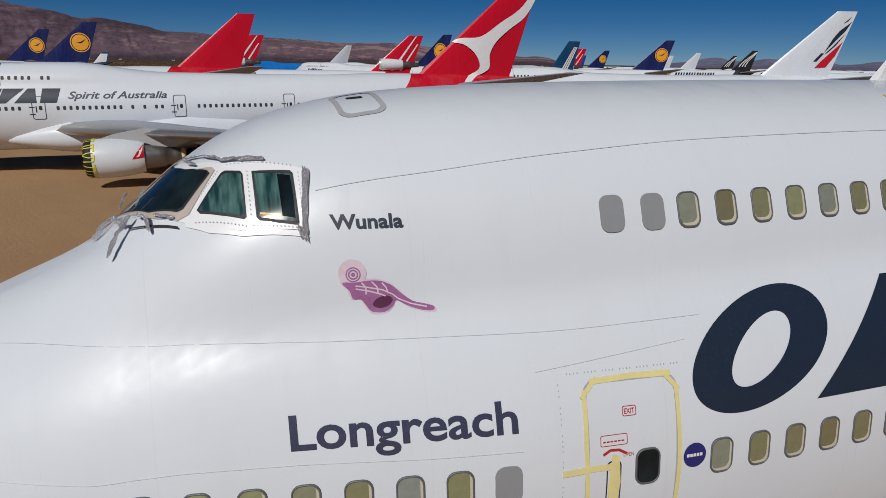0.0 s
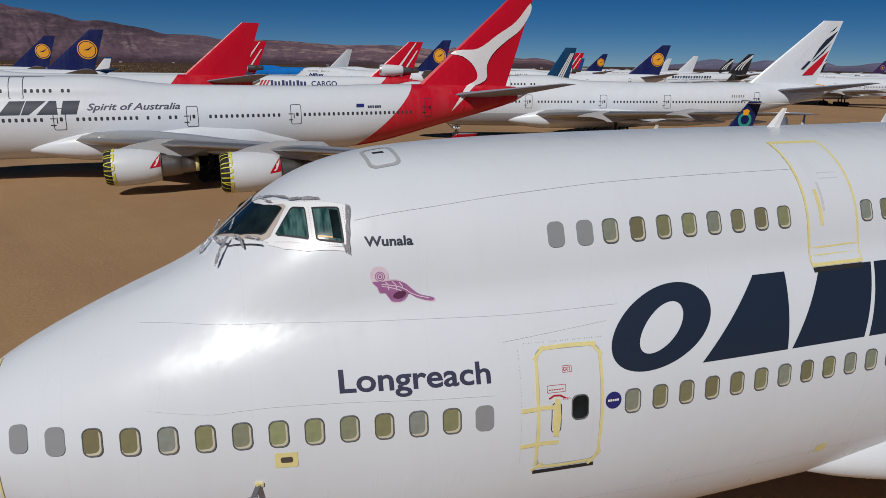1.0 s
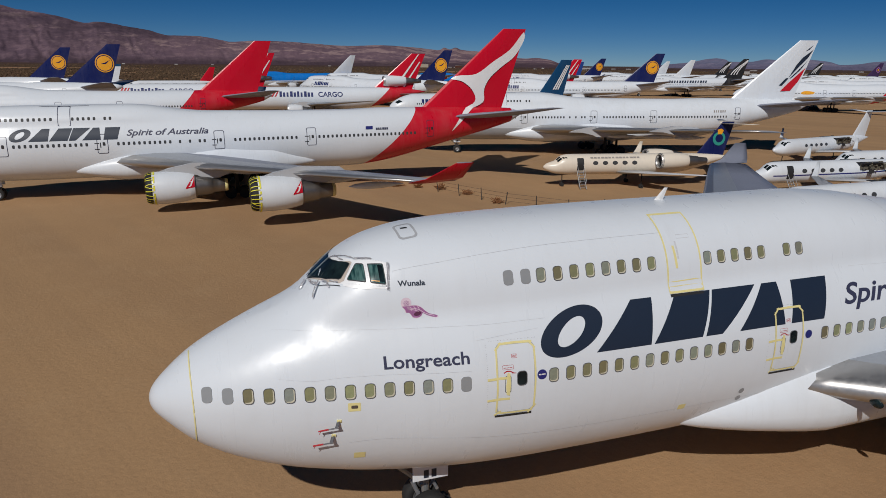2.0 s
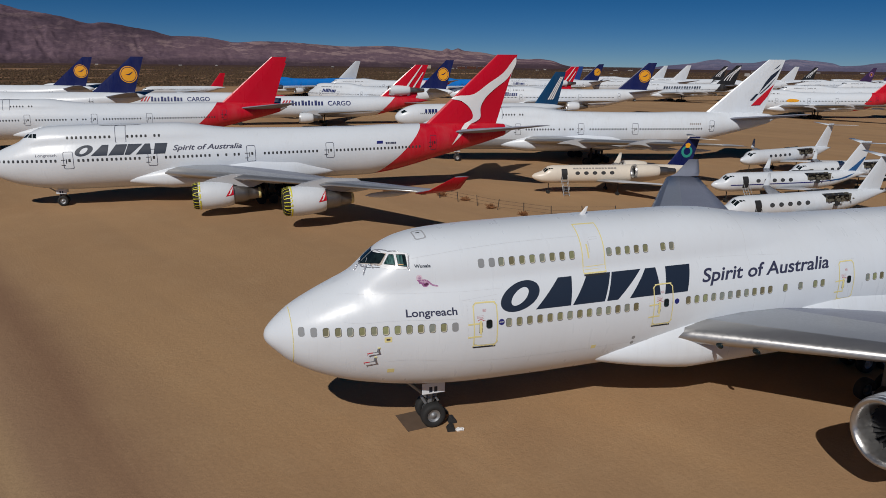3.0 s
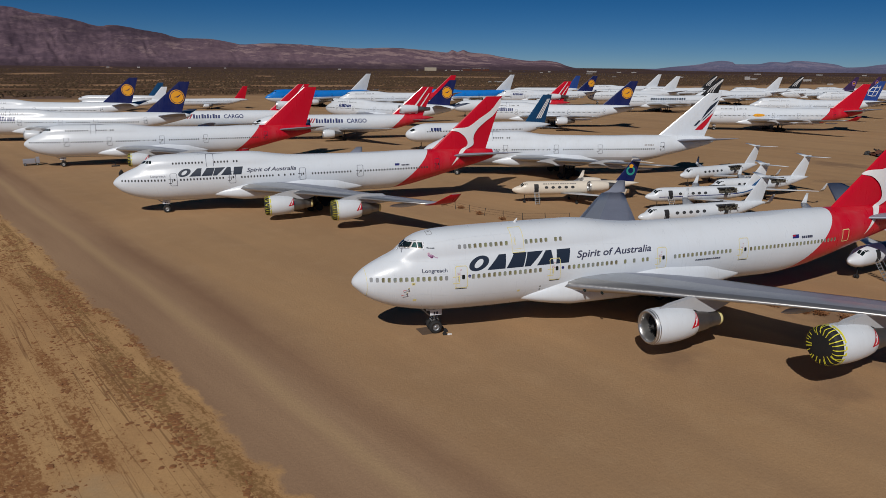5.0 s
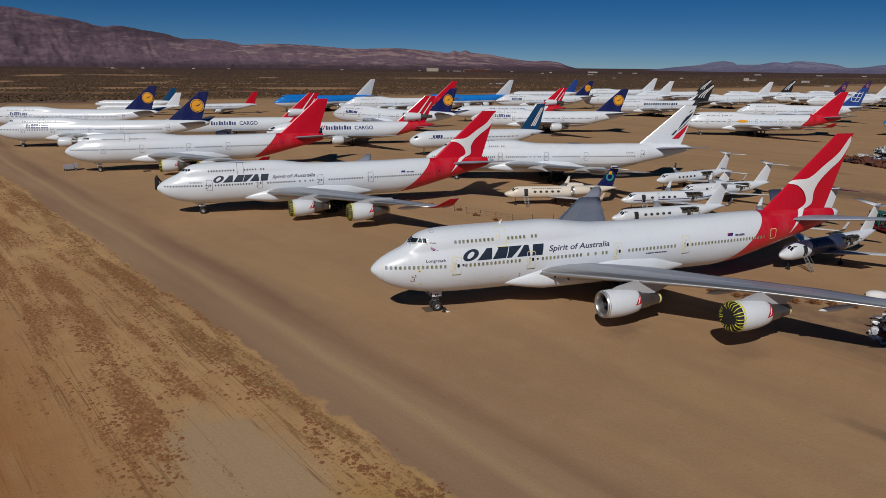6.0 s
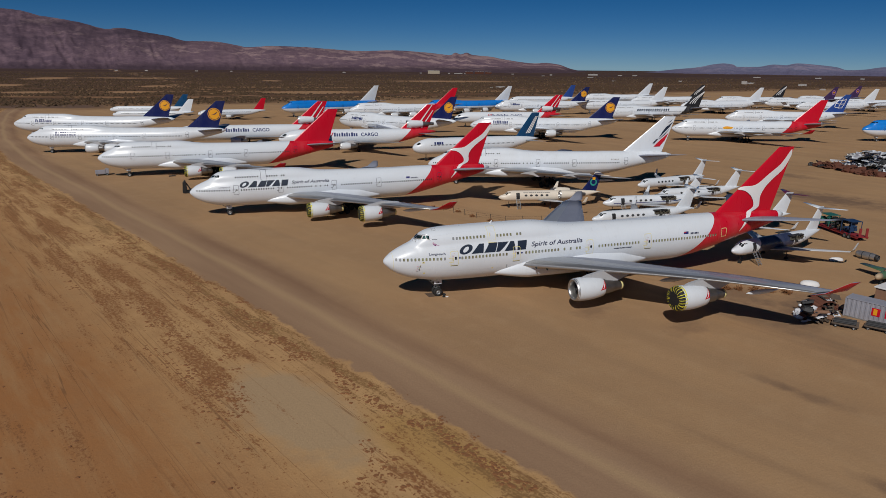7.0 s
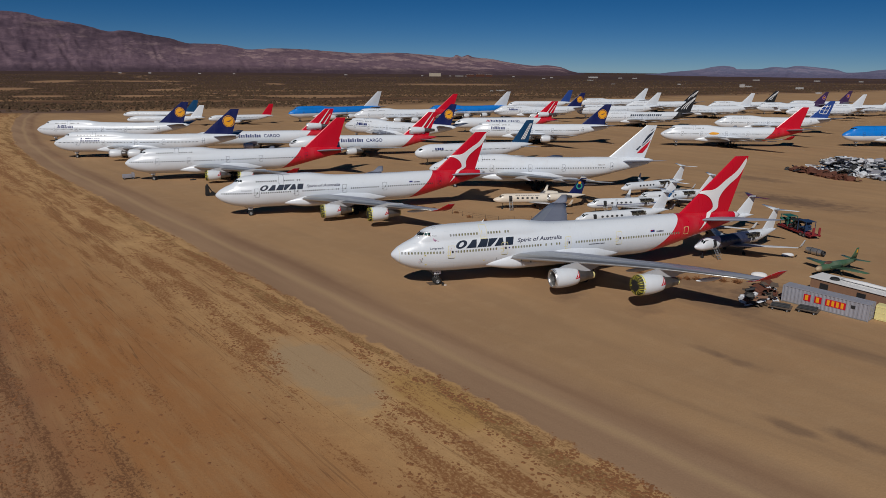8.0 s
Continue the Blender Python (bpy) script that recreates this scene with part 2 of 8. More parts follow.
    grow = noise_of(t, drawn, 0.42, 6.0, 0.66)
    scrub = mix(t, ramp(t, edge, -41.0, -29.0), (0.365, 0.160, 0.057), (0.57, 0.345, 0.155))
    scrub = mix(t, ramp(t, edge, -60.0, -51.0, 1.0, 0.0), scrub, (0.300, 0.148, 0.078))
    scrub = mix(t, ramp(t, broad, 0.42, 0.62, 0, 0.55), scrub, (0.42, 0.232, 0.105))
    scrub = mix(t, ramp(t, mid, 0.42, 0.70, 0, 0.42), scrub, (0.34, 0.178, 0.080))
    scrub = mix(t, ramp(t, noise_of(t, drawn, 0.7, 5.0, 0.6), 0.46, 0.66, 0, 0.45), scrub, (0.44, 0.265, 0.125))
    bare = blot(t, v, (-15.0, -28.0), (5.2, 13.0), 0.45)
    scrub = mix(t, ramp(t, bare, 0.55, 0.36, 0.0, 0.9), scrub, (0.435, 0.300, 0.172))
    straw = blot(t, v, (-4.3, -38.5), (3.6, 9.0), 0.6)
    scrub = mix(t, ramp(t, straw, 0.7, 0.3, 0.0, 0.9), scrub, (0.47, 0.275, 0.095))
    verge = ramp(t, calc(t, "ABSOLUTE", calc(t, "ADD", edge, 18.6), 0.0), 0.8, 4.0, 0.115, -0.05)
    inner = ramp(t, calc(t, "ABSOLUTE", calc(t, "ADD", edge, 28.5), 0.0), 2.0, 8.0, 0.10, -0.05)
    outer = ramp(t, edge, -58.0, -49.0, 0.055, -0.07)
    dense = calc(t, "ADD", calc(t, "MAXIMUM", calc(t, "MAXIMUM", verge, inner), outer), calc(t, "MULTIPLY", calc(t, "SUBTRACT", grow, 0.5), 1.1))
    dense = calc(t, "SUBTRACT", dense, ramp(t, bare, 0.62, 0.42, 0.0, 0.22))
    dense = calc(t, "MINIMUM", dense, 0.15)
    growth = mix(t, ramp(t, edge, -53.0, -48.0), (0.172, 0.078, 0.037), mix(t, ramp(t, verge, 0.0, 0.1), (0.265, 0.115, 0.045), (0.255, 0.140, 0.055)))
    scrub = mix(t, ramp(t, dense, 0.0, 0.16, 0, 0.28), scrub, mix(t, 0.5, growth, (0.36, 0.19, 0.08)))
    scrub = mix(t, ramp(t, calc(t, "ADD", spots, dense), 0.60, 0.66, 0, 0.72), scrub, growth)
    scrub = mix(t, ramp(t, calc(t, "ADD", tufts, calc(t, "MULTIPLY", dense, 0.8)), 0.61, 0.67, 0, 0.85), scrub, growth)
    scrub = mix(t, ramp(t, calc(t, "ADD", dots, calc(t, "MULTIPLY", dense, 0.6)), 0.64, 0.69, 0, 0.6), scrub, growth)
    wheel_lines = calc(t, "ABSOLUTE", calc(t, "SUBTRACT", noise_of(t, long_way, 0.9, 2.0, 0.5), 0.5), 0.0)
    lined = ramp(t, noise_of(t, drawn, 0.12, 3.0), 0.44, 0.58)
    scrub = mix(t, calc(t, "MULTIPLY", ramp(t, wheel_lines, 0.004, 0.012, 0.7, 0.0), lined), scrub, (0.20, 0.098, 0.044))
    c = mix(t, ramp(t, edge, -16.3, -15.7), scrub, c)
    # oil and soot stains
    c = mix(t, ramp(t, noise_of(t, drawn, 0.045, 5.0, 0.6), 0.63, 0.74, 0, 0.5), c, (0.14, 0.092, 0.068))
    for at, size, depth in (((126.0, 43.0), (7.0, 15.0), 0.75), ((146.0, 78.0), (5.0, 9.0), 0.55), ((28.0, -54.5), (1.0, 3.4), 0.55), ((32.3, -59.0), (1.1, 3.6), 0.6), ((34.5, -40.5), (1.0, 3.4), 0.45), ((33.0, -36.5), (0.8, 3.0), 0.35), ((55.0, -20.0), (9.0, 5.0), 0.6), ((49.0, -10.5), (3.0, 8.0), 0.5), ((26.0, -12.0), (3.0, 2.0), 0.4), ((34.0, -21.0), (3.0, 2.0), 0.4)):
        c = mix(t, ramp(t, blot(t, v, at, size, 1.3), 0.75, 0.2, 0.0, depth), c, (0.15, 0.095, 0.068))
    # desert beyond the yard: dry brush, bare orange streaks, darker growth far out
    far = calc(t, "ADD", calc(t, "ADD", y, calc(t, "MULTIPLY", x, -0.35)), calc(t, "MULTIPLY", calc(t, "SUBTRACT", noise_of(t, v, 0.012, 5.0), 0.5), 220.0))
    desert = mix(t, ramp(t, noise_of(t, v, 0.02, 5.0, 0.6, (0.3, 1.0, 1.0)), 0.42, 0.58), (0.180, 0.094, 0.048), (0.104, 0.057, 0.032))
    desert = mix(t, ramp(t, noise_of(t, v, 0.25, 4.0), 0.50, 0.58, 0.0, 0.8), desert, (0.066, 0.041, 0.028))
    sandy = noise_of(t, v, 0.010, 4.0, 0.5, (0.13, 1.0, 1.0))
    desert = mix(t, ramp(t, sandy, 0.57, 0.62, 0, 0.9), desert, (0.40, 0.225, 0.115))
    desert = mix(t, ramp(t, y, 700.0, 1700.0, 0.0, 0.8), desert, (0.052, 0.031, 0.029))
    for cx, cy, long, deep in CLEARINGS:
        mp = node(t, "ShaderNodeMapping", Location=(cx, cy, 0), Scale=(long, deep, 1000.0))
        mp.vector_type = "TEXTURE"
        link(t, v, mp.inputs["Vector"])
        d = t.nodes.new("ShaderNodeVectorMath")
        d.operation = "LENGTH"
        link(t, mp.outputs["Vector"], d.inputs[0])
        reach = calc(t, "ADD", d.outputs["Value"], calc(t, "MULTIPLY", calc(t, "SUBTRACT", noise_of(t, v, 0.03, 3.0), 0.5), 1.2))
        desert = mix(t, ramp(t, reach, 0.75, 1.1, 0.85, 0.0), desert, (0.40, 0.235, 0.125))
    track = calc(t, "ABSOLUTE", calc(t, "SUBTRACT", calc(t, "ADD", x, calc(t, "MULTIPLY", y, 0.18)), calc(t, "MULTIPLY", noise_of(t, v, 0.003, 2.0), 260.0)), 0.0)
    desert = mix(t, ramp(t, track, 3.0, 7.0, 0.8, 0.0), desert, (0.38, 0.225, 0.125))
    c = mix(t, ramp(t, far, 470.0, 560.0), c, desert)
    strip_road = calc(t, "ABSOLUTE", calc(t, "SUBTRACT", calc(t, "ADD", y, calc(t, "MULTIPLY", x, 0.10)), 470.0), 0.0)
    c = mix(t, calc(t, "MULTIPLY", ramp(t, strip_road, 16.0, 24.0, 0.85, 0.0), ramp(t, x, -110.0, -95.0, 1.0, 0.0)), c, (0.135, 0.085, 0.066))
    c = mix(t, ramp(t, grit, 0.3, 0.75, 0, 0.4), c, mix(t, 0.45, c, (0.10, 0.065, 0.04)))
    link(t, c, b.inputs["Base Color"])
    b.inputs["Specular IOR Level"].default_value = 0.12
    bump(t, b, calc(t, "ADD", calc(t, "MULTIPLY", tracks, 0.2), calc(t, "MULTIPLY", grit, 0.35)), 0.5, 0.2)
    return m


ground_paint = ground_material()


def hill_material(name, a, b2, c2, pale, fans, crown):
    """Bare rock tinted for distance haze: two body colours, light scree and pale cliffs that grow commoner to the east.
    """
    m, t, b = shader(name, 1.0)
    v = coords(t)
    sep = t.nodes.new("ShaderNodeSeparateXYZ")
    link(t, v, sep.inputs[0])
    n1, n2, n3 = noise_of(t, v, 0.004, 6.0, 0.6, (1.0, 0.5, 1.4)), noise_of(t, v, 0.016, 8.0, 0.7, (1.0, 0.5, 1.5)), noise_of(t, v, 0.008, 7.0, 0.68, (1.0, 0.5, 2.2))
    c = mix(t, ramp(t, n1, 0.38, 0.62), a, b2)
    c = mix(t, ramp(t, n2, 0.45, 0.62, 0, 0.85), c, c2)
    c = mix(t, ramp(t, noise_of(t, v, 0.030, 6.0, 0.7, (1.0, 0.5, 1.3)), 0.50, 0.62, 0, 0.55), c, b2)
    east = ramp(t, sep.outputs["X"], -900.0, 1100.0, -0.10, 0.035)
    high = ramp(t, sep.outputs["Z"], 40.0, 110.0, -0.10, 0.0)
    c = mix(t, ramp(t, calc(t, "ADD", n3, calc(t, "ADD", east, high)), 0.47, 0.54, 0, 0.6), c, pale)
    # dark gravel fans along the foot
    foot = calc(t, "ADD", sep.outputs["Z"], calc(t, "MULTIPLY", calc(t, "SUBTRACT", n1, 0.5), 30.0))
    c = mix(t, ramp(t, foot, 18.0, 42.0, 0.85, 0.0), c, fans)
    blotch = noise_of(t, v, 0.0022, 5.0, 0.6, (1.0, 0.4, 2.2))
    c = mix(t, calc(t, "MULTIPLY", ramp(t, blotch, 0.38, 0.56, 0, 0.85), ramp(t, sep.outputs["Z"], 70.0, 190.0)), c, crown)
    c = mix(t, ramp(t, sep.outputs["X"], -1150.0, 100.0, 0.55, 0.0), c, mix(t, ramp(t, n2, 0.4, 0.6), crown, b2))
    link(t, c, b.inputs["Base Color"])
    b.inputs["Specular IOR Level"].default_value = 0.0
    bump(t, b, n2, 0.55, 14.0)
    return m


# distance haze is put into the colours: purple on the range, blue farther out
hill_brown = hill_material("hazed_purple_brown_mountain", (0.178, 0.115, 0.142), (0.136, 0.091, 0.119), (0.235, 0.156, 0.172), (0.43, 0.300, 0.285), (0.066, 0.045, 0.056), (0.060, 0.044, 0.060))
hill_hazed_blue = hill_material("hazed_blue_grey_hills", (0.165, 0.170, 0.255), (0.135, 0.145, 0.225), (0.22, 0.19, 0.27), (0.27, 0.235, 0.31), (0.13, 0.12, 0.19), (0.13, 0.12, 0.20))
scrub_leaf = plain("dry_scrub", (0.25, 0.105, 0.038), 0.95, 0, 0, 0.5, 0.6)
desert_bush = plain("desert_bush", (0.074, 0.042, 0.019), 0.95, 0, 0, 0.5, 0.02)
pale_bush = plain("dry_pale_bush", (0.145, 0.088, 0.045), 0.95, 0, 0, 0.4, 0.02)


# ---- building tools ----
def mesh_of(name, verts, faces, material, smooth=True):
    me = bpy.data.meshes.new(name)
    me.from_pydata([tuple(p) for p in verts], [], faces)
    me.materials.append(material)
    if smooth:
        me.shade_smooth()
    me.update()
    return me


def bm_mesh(name, bm, material, smooth=False):
    me = bpy.data.meshes.new(name)
    bm.to_mesh(me)
    bm.free()
    me.materials.append(material)
    if smooth:
        me.shade_smooth()
    return me


def part(name, me, parent, label="", at=None):
    ob = new(name, me)
    ob.parent = parent
    if at is not None:
        ob.matrix_basis = at
    return tagged(ob, label)


def thing(name, at, label, category, group="", kind=""):
    ob = new(name)
    ob.empty_display_size = 0.5
    ob.matrix_basis = at
    return tagged(ob, label, category, group, kind)


def box(bm, lo, hi, bevel=0.0):
    """A box between two corners, with its edges broken by bevel."""
    size = [b - a for a, b in zip(lo, hi)]
    mid = [(a + b) / 2 for a, b in zip(lo, hi)]
    made = bmesh.ops.create_cube(bm, size=1.0, matrix=Matrix.Translation(mid) @ Matrix.Diagonal((*size, 1)))
    if bevel:
        edges = {e for v in made["verts"] for e in v.link_edges}
        bmesh.ops.bevel(bm, geom=list(edges), offset=bevel, segments=2, affect="EDGES", profile=0.6)
    return made


def tube(bm, a, b, r, r2=None, sides=12, caps=True):
    a, b = Vector(a), Vector(b)
    turn = (b - a).to_track_quat("Z", "Y").to_matrix().to_4x4()
    bmesh.ops.create_cone(bm, cap_ends=caps, segments=sides, radius1=r, radius2=r if r2 is None else r2, depth=(b - a).length, matrix=Matrix.Translation((a + b) / 2) @ turn)


def turned(profile, sides=32, axis="x"):
    """A surface of revolution: profile of (along, radius)."""
    verts, faces = [], []
    n = len(profile)
    for k in range(sides):
        a = 2 * math.pi * k / sides
        for s, r in profile:
            p = (s, r * math.cos(a), r * math.sin(a)) if axis == "x" else (r * math.cos(a), s, r * math.sin(a)) if axis == "y" else (r * math.cos(a), r * math.sin(a), s)
            verts.append(p)
    for k in range(sides):
        q = (k + 1) % sides
        for i in range(n - 1):
            faces.append((k * n + i, q * n + i, q * n + i + 1, k * n + i + 1))
    return verts, faces


def loft(rings, closed=True, caps=True):
    n = len(rings[0])
    verts = [p for r in rings for p in r]
    faces = []
    for i in range(len(rings) - 1):
        for k in range(n if closed else n - 1):
            q = (k + 1) % n
            faces.append((i * n + k, i * n + q, (i + 1) * n + q, (i + 1) * n + k))
    if caps and closed:
        faces.append(tuple(range(n - 1, -1, -1)))
        faces.append(tuple((len(rings) - 1) * n + k for k in range(n)))
    return verts, faces


FOIL = [(1.0, 0.02), (0.8, 0.22), (0.6, 0.39), (0.4, 0.49), (0.25, 0.47), (0.12, 0.37), (0.04, 0.21), (0.0, 0.0), (0.04, -0.16), (0.12, -0.27), (0.25, -0.34), (0.4, -0.36), (0.6, -0.27), (0.8, -0.14), (1.0, -0.02)]


def blade(sections, upright=False):
    """A wing or fin: sections of (span, leading edge, height, chord, thickness part)."""
    rings = []
    for s, x, z, c, th in sections:
        ring = []
        for u, v in FOIL:
            v = v if not upright else (0.5 * (abs(v) * 1.15) * (1 if v >= 0 else -1) * 1.6)
            ring.append((x + u * c, v * th * c, s) if upright else (x + u * c, s, z + v * th * c))
        rings.append(ring)
    return loft(rings)


# ---- body of the big jet: its lines, station by station ----
STATIONS = [0.09, 0.5, 1.2, 2.5, 4.1, 4.6, 5.1, 5.6, 6.2, 7.3, 9.0, 11.0, 14.0, 21.0, 23.0, 25.0, 27.0, 29.0, 32.0, 45.0, 49.0, 53.0, 57.0, 61.0, 65.0, 67.6, 68.4]  # metres behind the nose
CROWN = [5.45, 6.12, 6.69, 7.38, 8.11, 8.53, 8.95, 9.27, 9.52, 9.74, 9.84, 9.88, 9.9, 9.9, 9.78, 9.48, 9.2, 9.04, 8.98, 8.82, 8.98, 8.96, 8.92, 8.85, 8.7, 8.5, 8.1]  # top line
KEEL = [5.45, 4.8, 4.15, 3.42, 2.86, 2.74, 2.63, 2.53, 2.43, 2.3, 2.18, 2.13, 2.1, 2.1, 2.1, 2.1, 2.1, 2.1, 2.1, 2.12, 2.5, 3.35, 4.35, 5.3, 6.3, 7.15, 7.7]  # bottom line
HALF_WIDTH = [0.0, 0.75, 1.30, 1.88, 2.28, 2.37, 2.47, 2.56, 2.66, 2.86, 3.09, 3.22, 3.25, 3.25, 3.25, 3.25, 3.25, 3.25, 3.25, 3.25, 3.16, 2.82, 2.32, 1.75, 1.12, 0.62, 0.2]  # half width
WIDEST_AT = [5.45, 5.45, 5.46, 5.48, 5.52, 5.54, 5.56, 5.58, 5.6, 5.63, 5.68, 5.71, 5.72, 5.72, 5.72, 5.72, 5.72, 5.72, 5.72, 5.72, 5.8, 6.1, 6.6, 7.05, 7.5, 7.85, 7.9]  # height of the widest point
LOBE_TOP = [5.45, 6.12, 6.69, 7.38, 8.05, 8.2, 8.38, 8.5, 8.6, 8.72, 8.85, 8.93, 8.97, 8.98, 8.98, 8.98, 8.98, 8.98, 8.84, 8.98, 8.98, 8.96, 8.92, 8.85, 8.7, 8.5, 8.1]  # top of the lower lobe
UPPER_HALF = [0.0, 0.1, 0.45, 1.0, 1.5, 1.66, 1.79, 1.9, 2.0, 2.15, 2.36, 2.46, 2.47, 2.47, 2.45, 2.4, 2.3, 2.2, 2.0, 1.9, 1.8, 1.6, 1.3, 1.0, 0.6, 0.3, 0.1]  # half width of the upper lobe
UPPER_AT = [5.45, 5.8, 6.0, 6.3, 6.8, 7.0, 7.15, 7.3, 7.4, 7.48, 7.5, 7.5, 7.5, 7.5, 7.5, 7.45, 7.4, 7.3, 7.2, 7.2, 7.2, 7.3, 7.5, 7.6, 7.8, 8.0, 7.95]  # centre of the upper lobe
BODY = list(zip(STATIONS, CROWN, KEEL, HALF_WIDTH, WIDEST_AT, LOBE_TOP, UPPER_HALF, UPPER_AT))


def pchip(xs, ys):
    xs, ys = np.array(xs, float), np.array(ys, float)
    h, d = np.diff(xs), np.diff(ys) / np.diff(xs)
    m = np.zeros(len(xs))
    for i in range(1, len(xs) - 1):
        if d[i - 1] * d[i] > 0:
            a, b = 2 * h[i] + h[i - 1], h[i] + 2 * h[i - 1]
            m[i] = (a + b) / (a / d[i - 1] + b / d[i])
    m[0], m[-1] = d[0], d[-1]

    def at(x):
        x = min(max(x, xs[0]), xs[-1])
        i = min(int(np.searchsorted(xs, x, "right")) - 1, len(xs) - 2)
        t = (x - xs[i]) / h[i]
        return float((1 + 2 * t) * (1 - t) ** 2 * ys[i] + t * (1 - t) ** 2 * h[i] * m[i] + t * t * (3 - 2 * t) * ys[i + 1] + t * t * (t - 1) * h[i] * m[i + 1])
    return at


class Hull:
    """A body of revolution-like sections along x; half() is its half width at a height."""

    def __init__(self, rows):
        self.x0, self.x1 = rows[0][0], rows[-1][0]
        s = [math.sqrt(r[0] - self.x0) for r in rows]
        self.curves = [pchip(s, [r[k] for r in rows]) for k in range(1, 8)]
        self.kept = {}

    def row(self, x):
        key = round(x, 4)
        if key not in self.kept:
            s = math.sqrt(max(x - self.x0, 0))
            self.kept[key] = [c(s) for c in self.curves]
        return self.kept[key]

    def half(self, x, z):
        zt, zb, w, zc, zl, wu, zu = self.row(x)
        if z >= zt or z <= zb:
            return 0.0
        if z >= zc:
            lo = w * math.sqrt(max(0, 1 - ((z - zc) / max(zl - zc, 1e-6)) ** 2))
        else:
            lo = w * max(0, 1 - ((zc - z) / max(zc - zb, 1e-6)) ** 2.15) ** (1 / 2.15)
        if z >= zu:
            up = wu * max(0, 1 - ((z - zu) / max(zt - zu, 1e-6)) ** 2.4) ** (1 / 2.4)
        else:
            up = max(0, wu - 0.8 * (zu - z))
        k = 0.10 * min(1, w)
        return (lo + up + math.sqrt((lo - up) ** 2 + k * k)) / 2 - k / 2

    def around(self, x, a):
        """The point (y, z) of the section in the direction a (radians up from the port side)."""
        zt, zb = self.row(x)[:2]
        zm = 0.5 * (zt + zb)
        lo, hi = 0.0, 6.0
        for _ in range(32):
            r = (lo + hi) / 2
            if self.half(x, zm + r * math.sin(a)) > r * abs(math.cos(a)) and zb < zm + r * math.sin(a) < zt:
                lo = r
            else:
                hi = r
        return -lo * math.cos(a), zm + lo * math.sin(a)


# ---- the setting ----
def rise(x, y):
    """The plain climbs gently towards the mountains."""
    return 13.0 * (max(0.0, math.hypot(x + 20, y + 90) - 1000.0) / 3700.0) ** 1.4


def build_ground():
    n, r = 150, 4900.0
    verts = [(-r + 2 * r * i / n, -r + 2 * r * k / n, rise(-r + 2 * r * i / n, -r + 2 * r * k / n)) for i in range(n + 1) for k in range(n + 1)]
    faces = [(i * (n + 1) + k, (i + 1) * (n + 1) + k, (i + 1) * (n + 1) + k + 1, i * (n + 1) + k + 1) for i in range(n) for k in range(n)]
    tagged(new("ground", mesh_of("ground", verts, faces, ground_paint, False)), "sandy desert ground with a dirt taxi road and scrub edges", "ground", kind="structure")


def build_range(name, crest, near, far, material, label, seed, rough):
    """Mountains: crest of (bearing east of y, elevation in degrees) seen from the middle of the yard; gullies run down from it."""
    at = pchip([c[0] for c in crest], [c[1] for c in crest])
    cols, rows = 900, 40
    a0, a1 = crest[0][0], crest[-1][0]
    verts = []
    for i in range(cols + 1):
        a = a0 + (a1 - a0) * i / cols
        top = far * math.tan(radians(at(a))) + 28
        top += 0.008 * top * noise.fractal(Vector((a * 2.6, seed, 1.0)), 0.9, 2.1, 4)
        for k in range(rows + 1):
            s = k / rows
            d = near + (far - near) * s
            n1 = noise.fractal(Vector((a * 0.45 + seed, s * 1.5, seed)), 1.0, 2.1, 5)
            n2 = noise.fractal(Vector((a * 1.7 + 0.8 * n1, s * 4.0, 7.0 + seed)), 1.0, 2.1, 4)
            ridge = 1 - abs(noise.noise(Vector((a * 0.9 + 1.6 * n1 + 2.2 * s, s * 2.6, seed + 3)))) * 1.6
            fine = 1 - abs(noise.noise(Vector((a * 2.4 + 1.6 * n1 - 2.6 * s, s * 6.0, seed + 9)))) * 1.7
            body = 4 * s * (1 - s)
            fan = 0.10 * s + 0.90 * max(0.0, (s - 0.18) / 0.82) ** 1.15
            h = top * (fan + rough * body * (0.60 * (ridge - 0.6) + 0.25 * (fine - 0.6) + 0.45 * n1 + 0.30 * n2))
            px, py = d * math.sin(radians(a)) - 20, d * math.cos(radians(a)) - 90
            verts.append((px, py, max(min(h, top), rise(px, py) - 3 * (1 - s))))
    faces = [(i * (rows + 1) + k, (i + 1) * (rows + 1) + k, (i + 1) * (rows + 1) + k + 1, i * (rows + 1) + k + 1) for i in range(cols) for k in range(rows)]
    tagged(new(name, mesh_of(name, verts, faces, material)), label, "mountains", kind="structure")


def lumps(name, places, material, label, category):
    """Many low ragged clumps in one mesh: places of (x, y, radius, height)."""
    rng = np.random.RandomState(5)
    verts, faces = [], []
    for x, y, r, h in places:
        b, sides, z0 = len(verts), 6, rise(x, y)
        for k in range(sides):
            a = 2 * math.pi * (k + rng.rand() * 0.7) / sides
            q = r * (0.7 + 0.6 * rng.rand())
            verts.append((x + q * math.cos(a), y + q * math.sin(a), z0 - 0.02))
        for k in range(sides):
            a = 2 * math.pi * (k + rng.rand()) / sides
            q = r * (0.45 + 0.4 * rng.rand())
            verts.append((x + q * math.cos(a), y + q * math.sin(a), z0 + h * (0.45 + 0.5 * rng.rand())))
        verts.append((x + r * 0.3 * (rng.rand() - 0.5), y + r * 0.3 * (rng.rand() - 0.5), z0 + h))
        for k in range(sides):
            q = (k + 1) % sides
            faces.append((b + k, b + q, b + sides + q, b + sides + k))
            faces.append((b + sides + k, b + sides + q, b + 2 * sides))
    tagged(new(name, mesh_of(name, verts, faces, material, False)), label, category, kind="stuff")


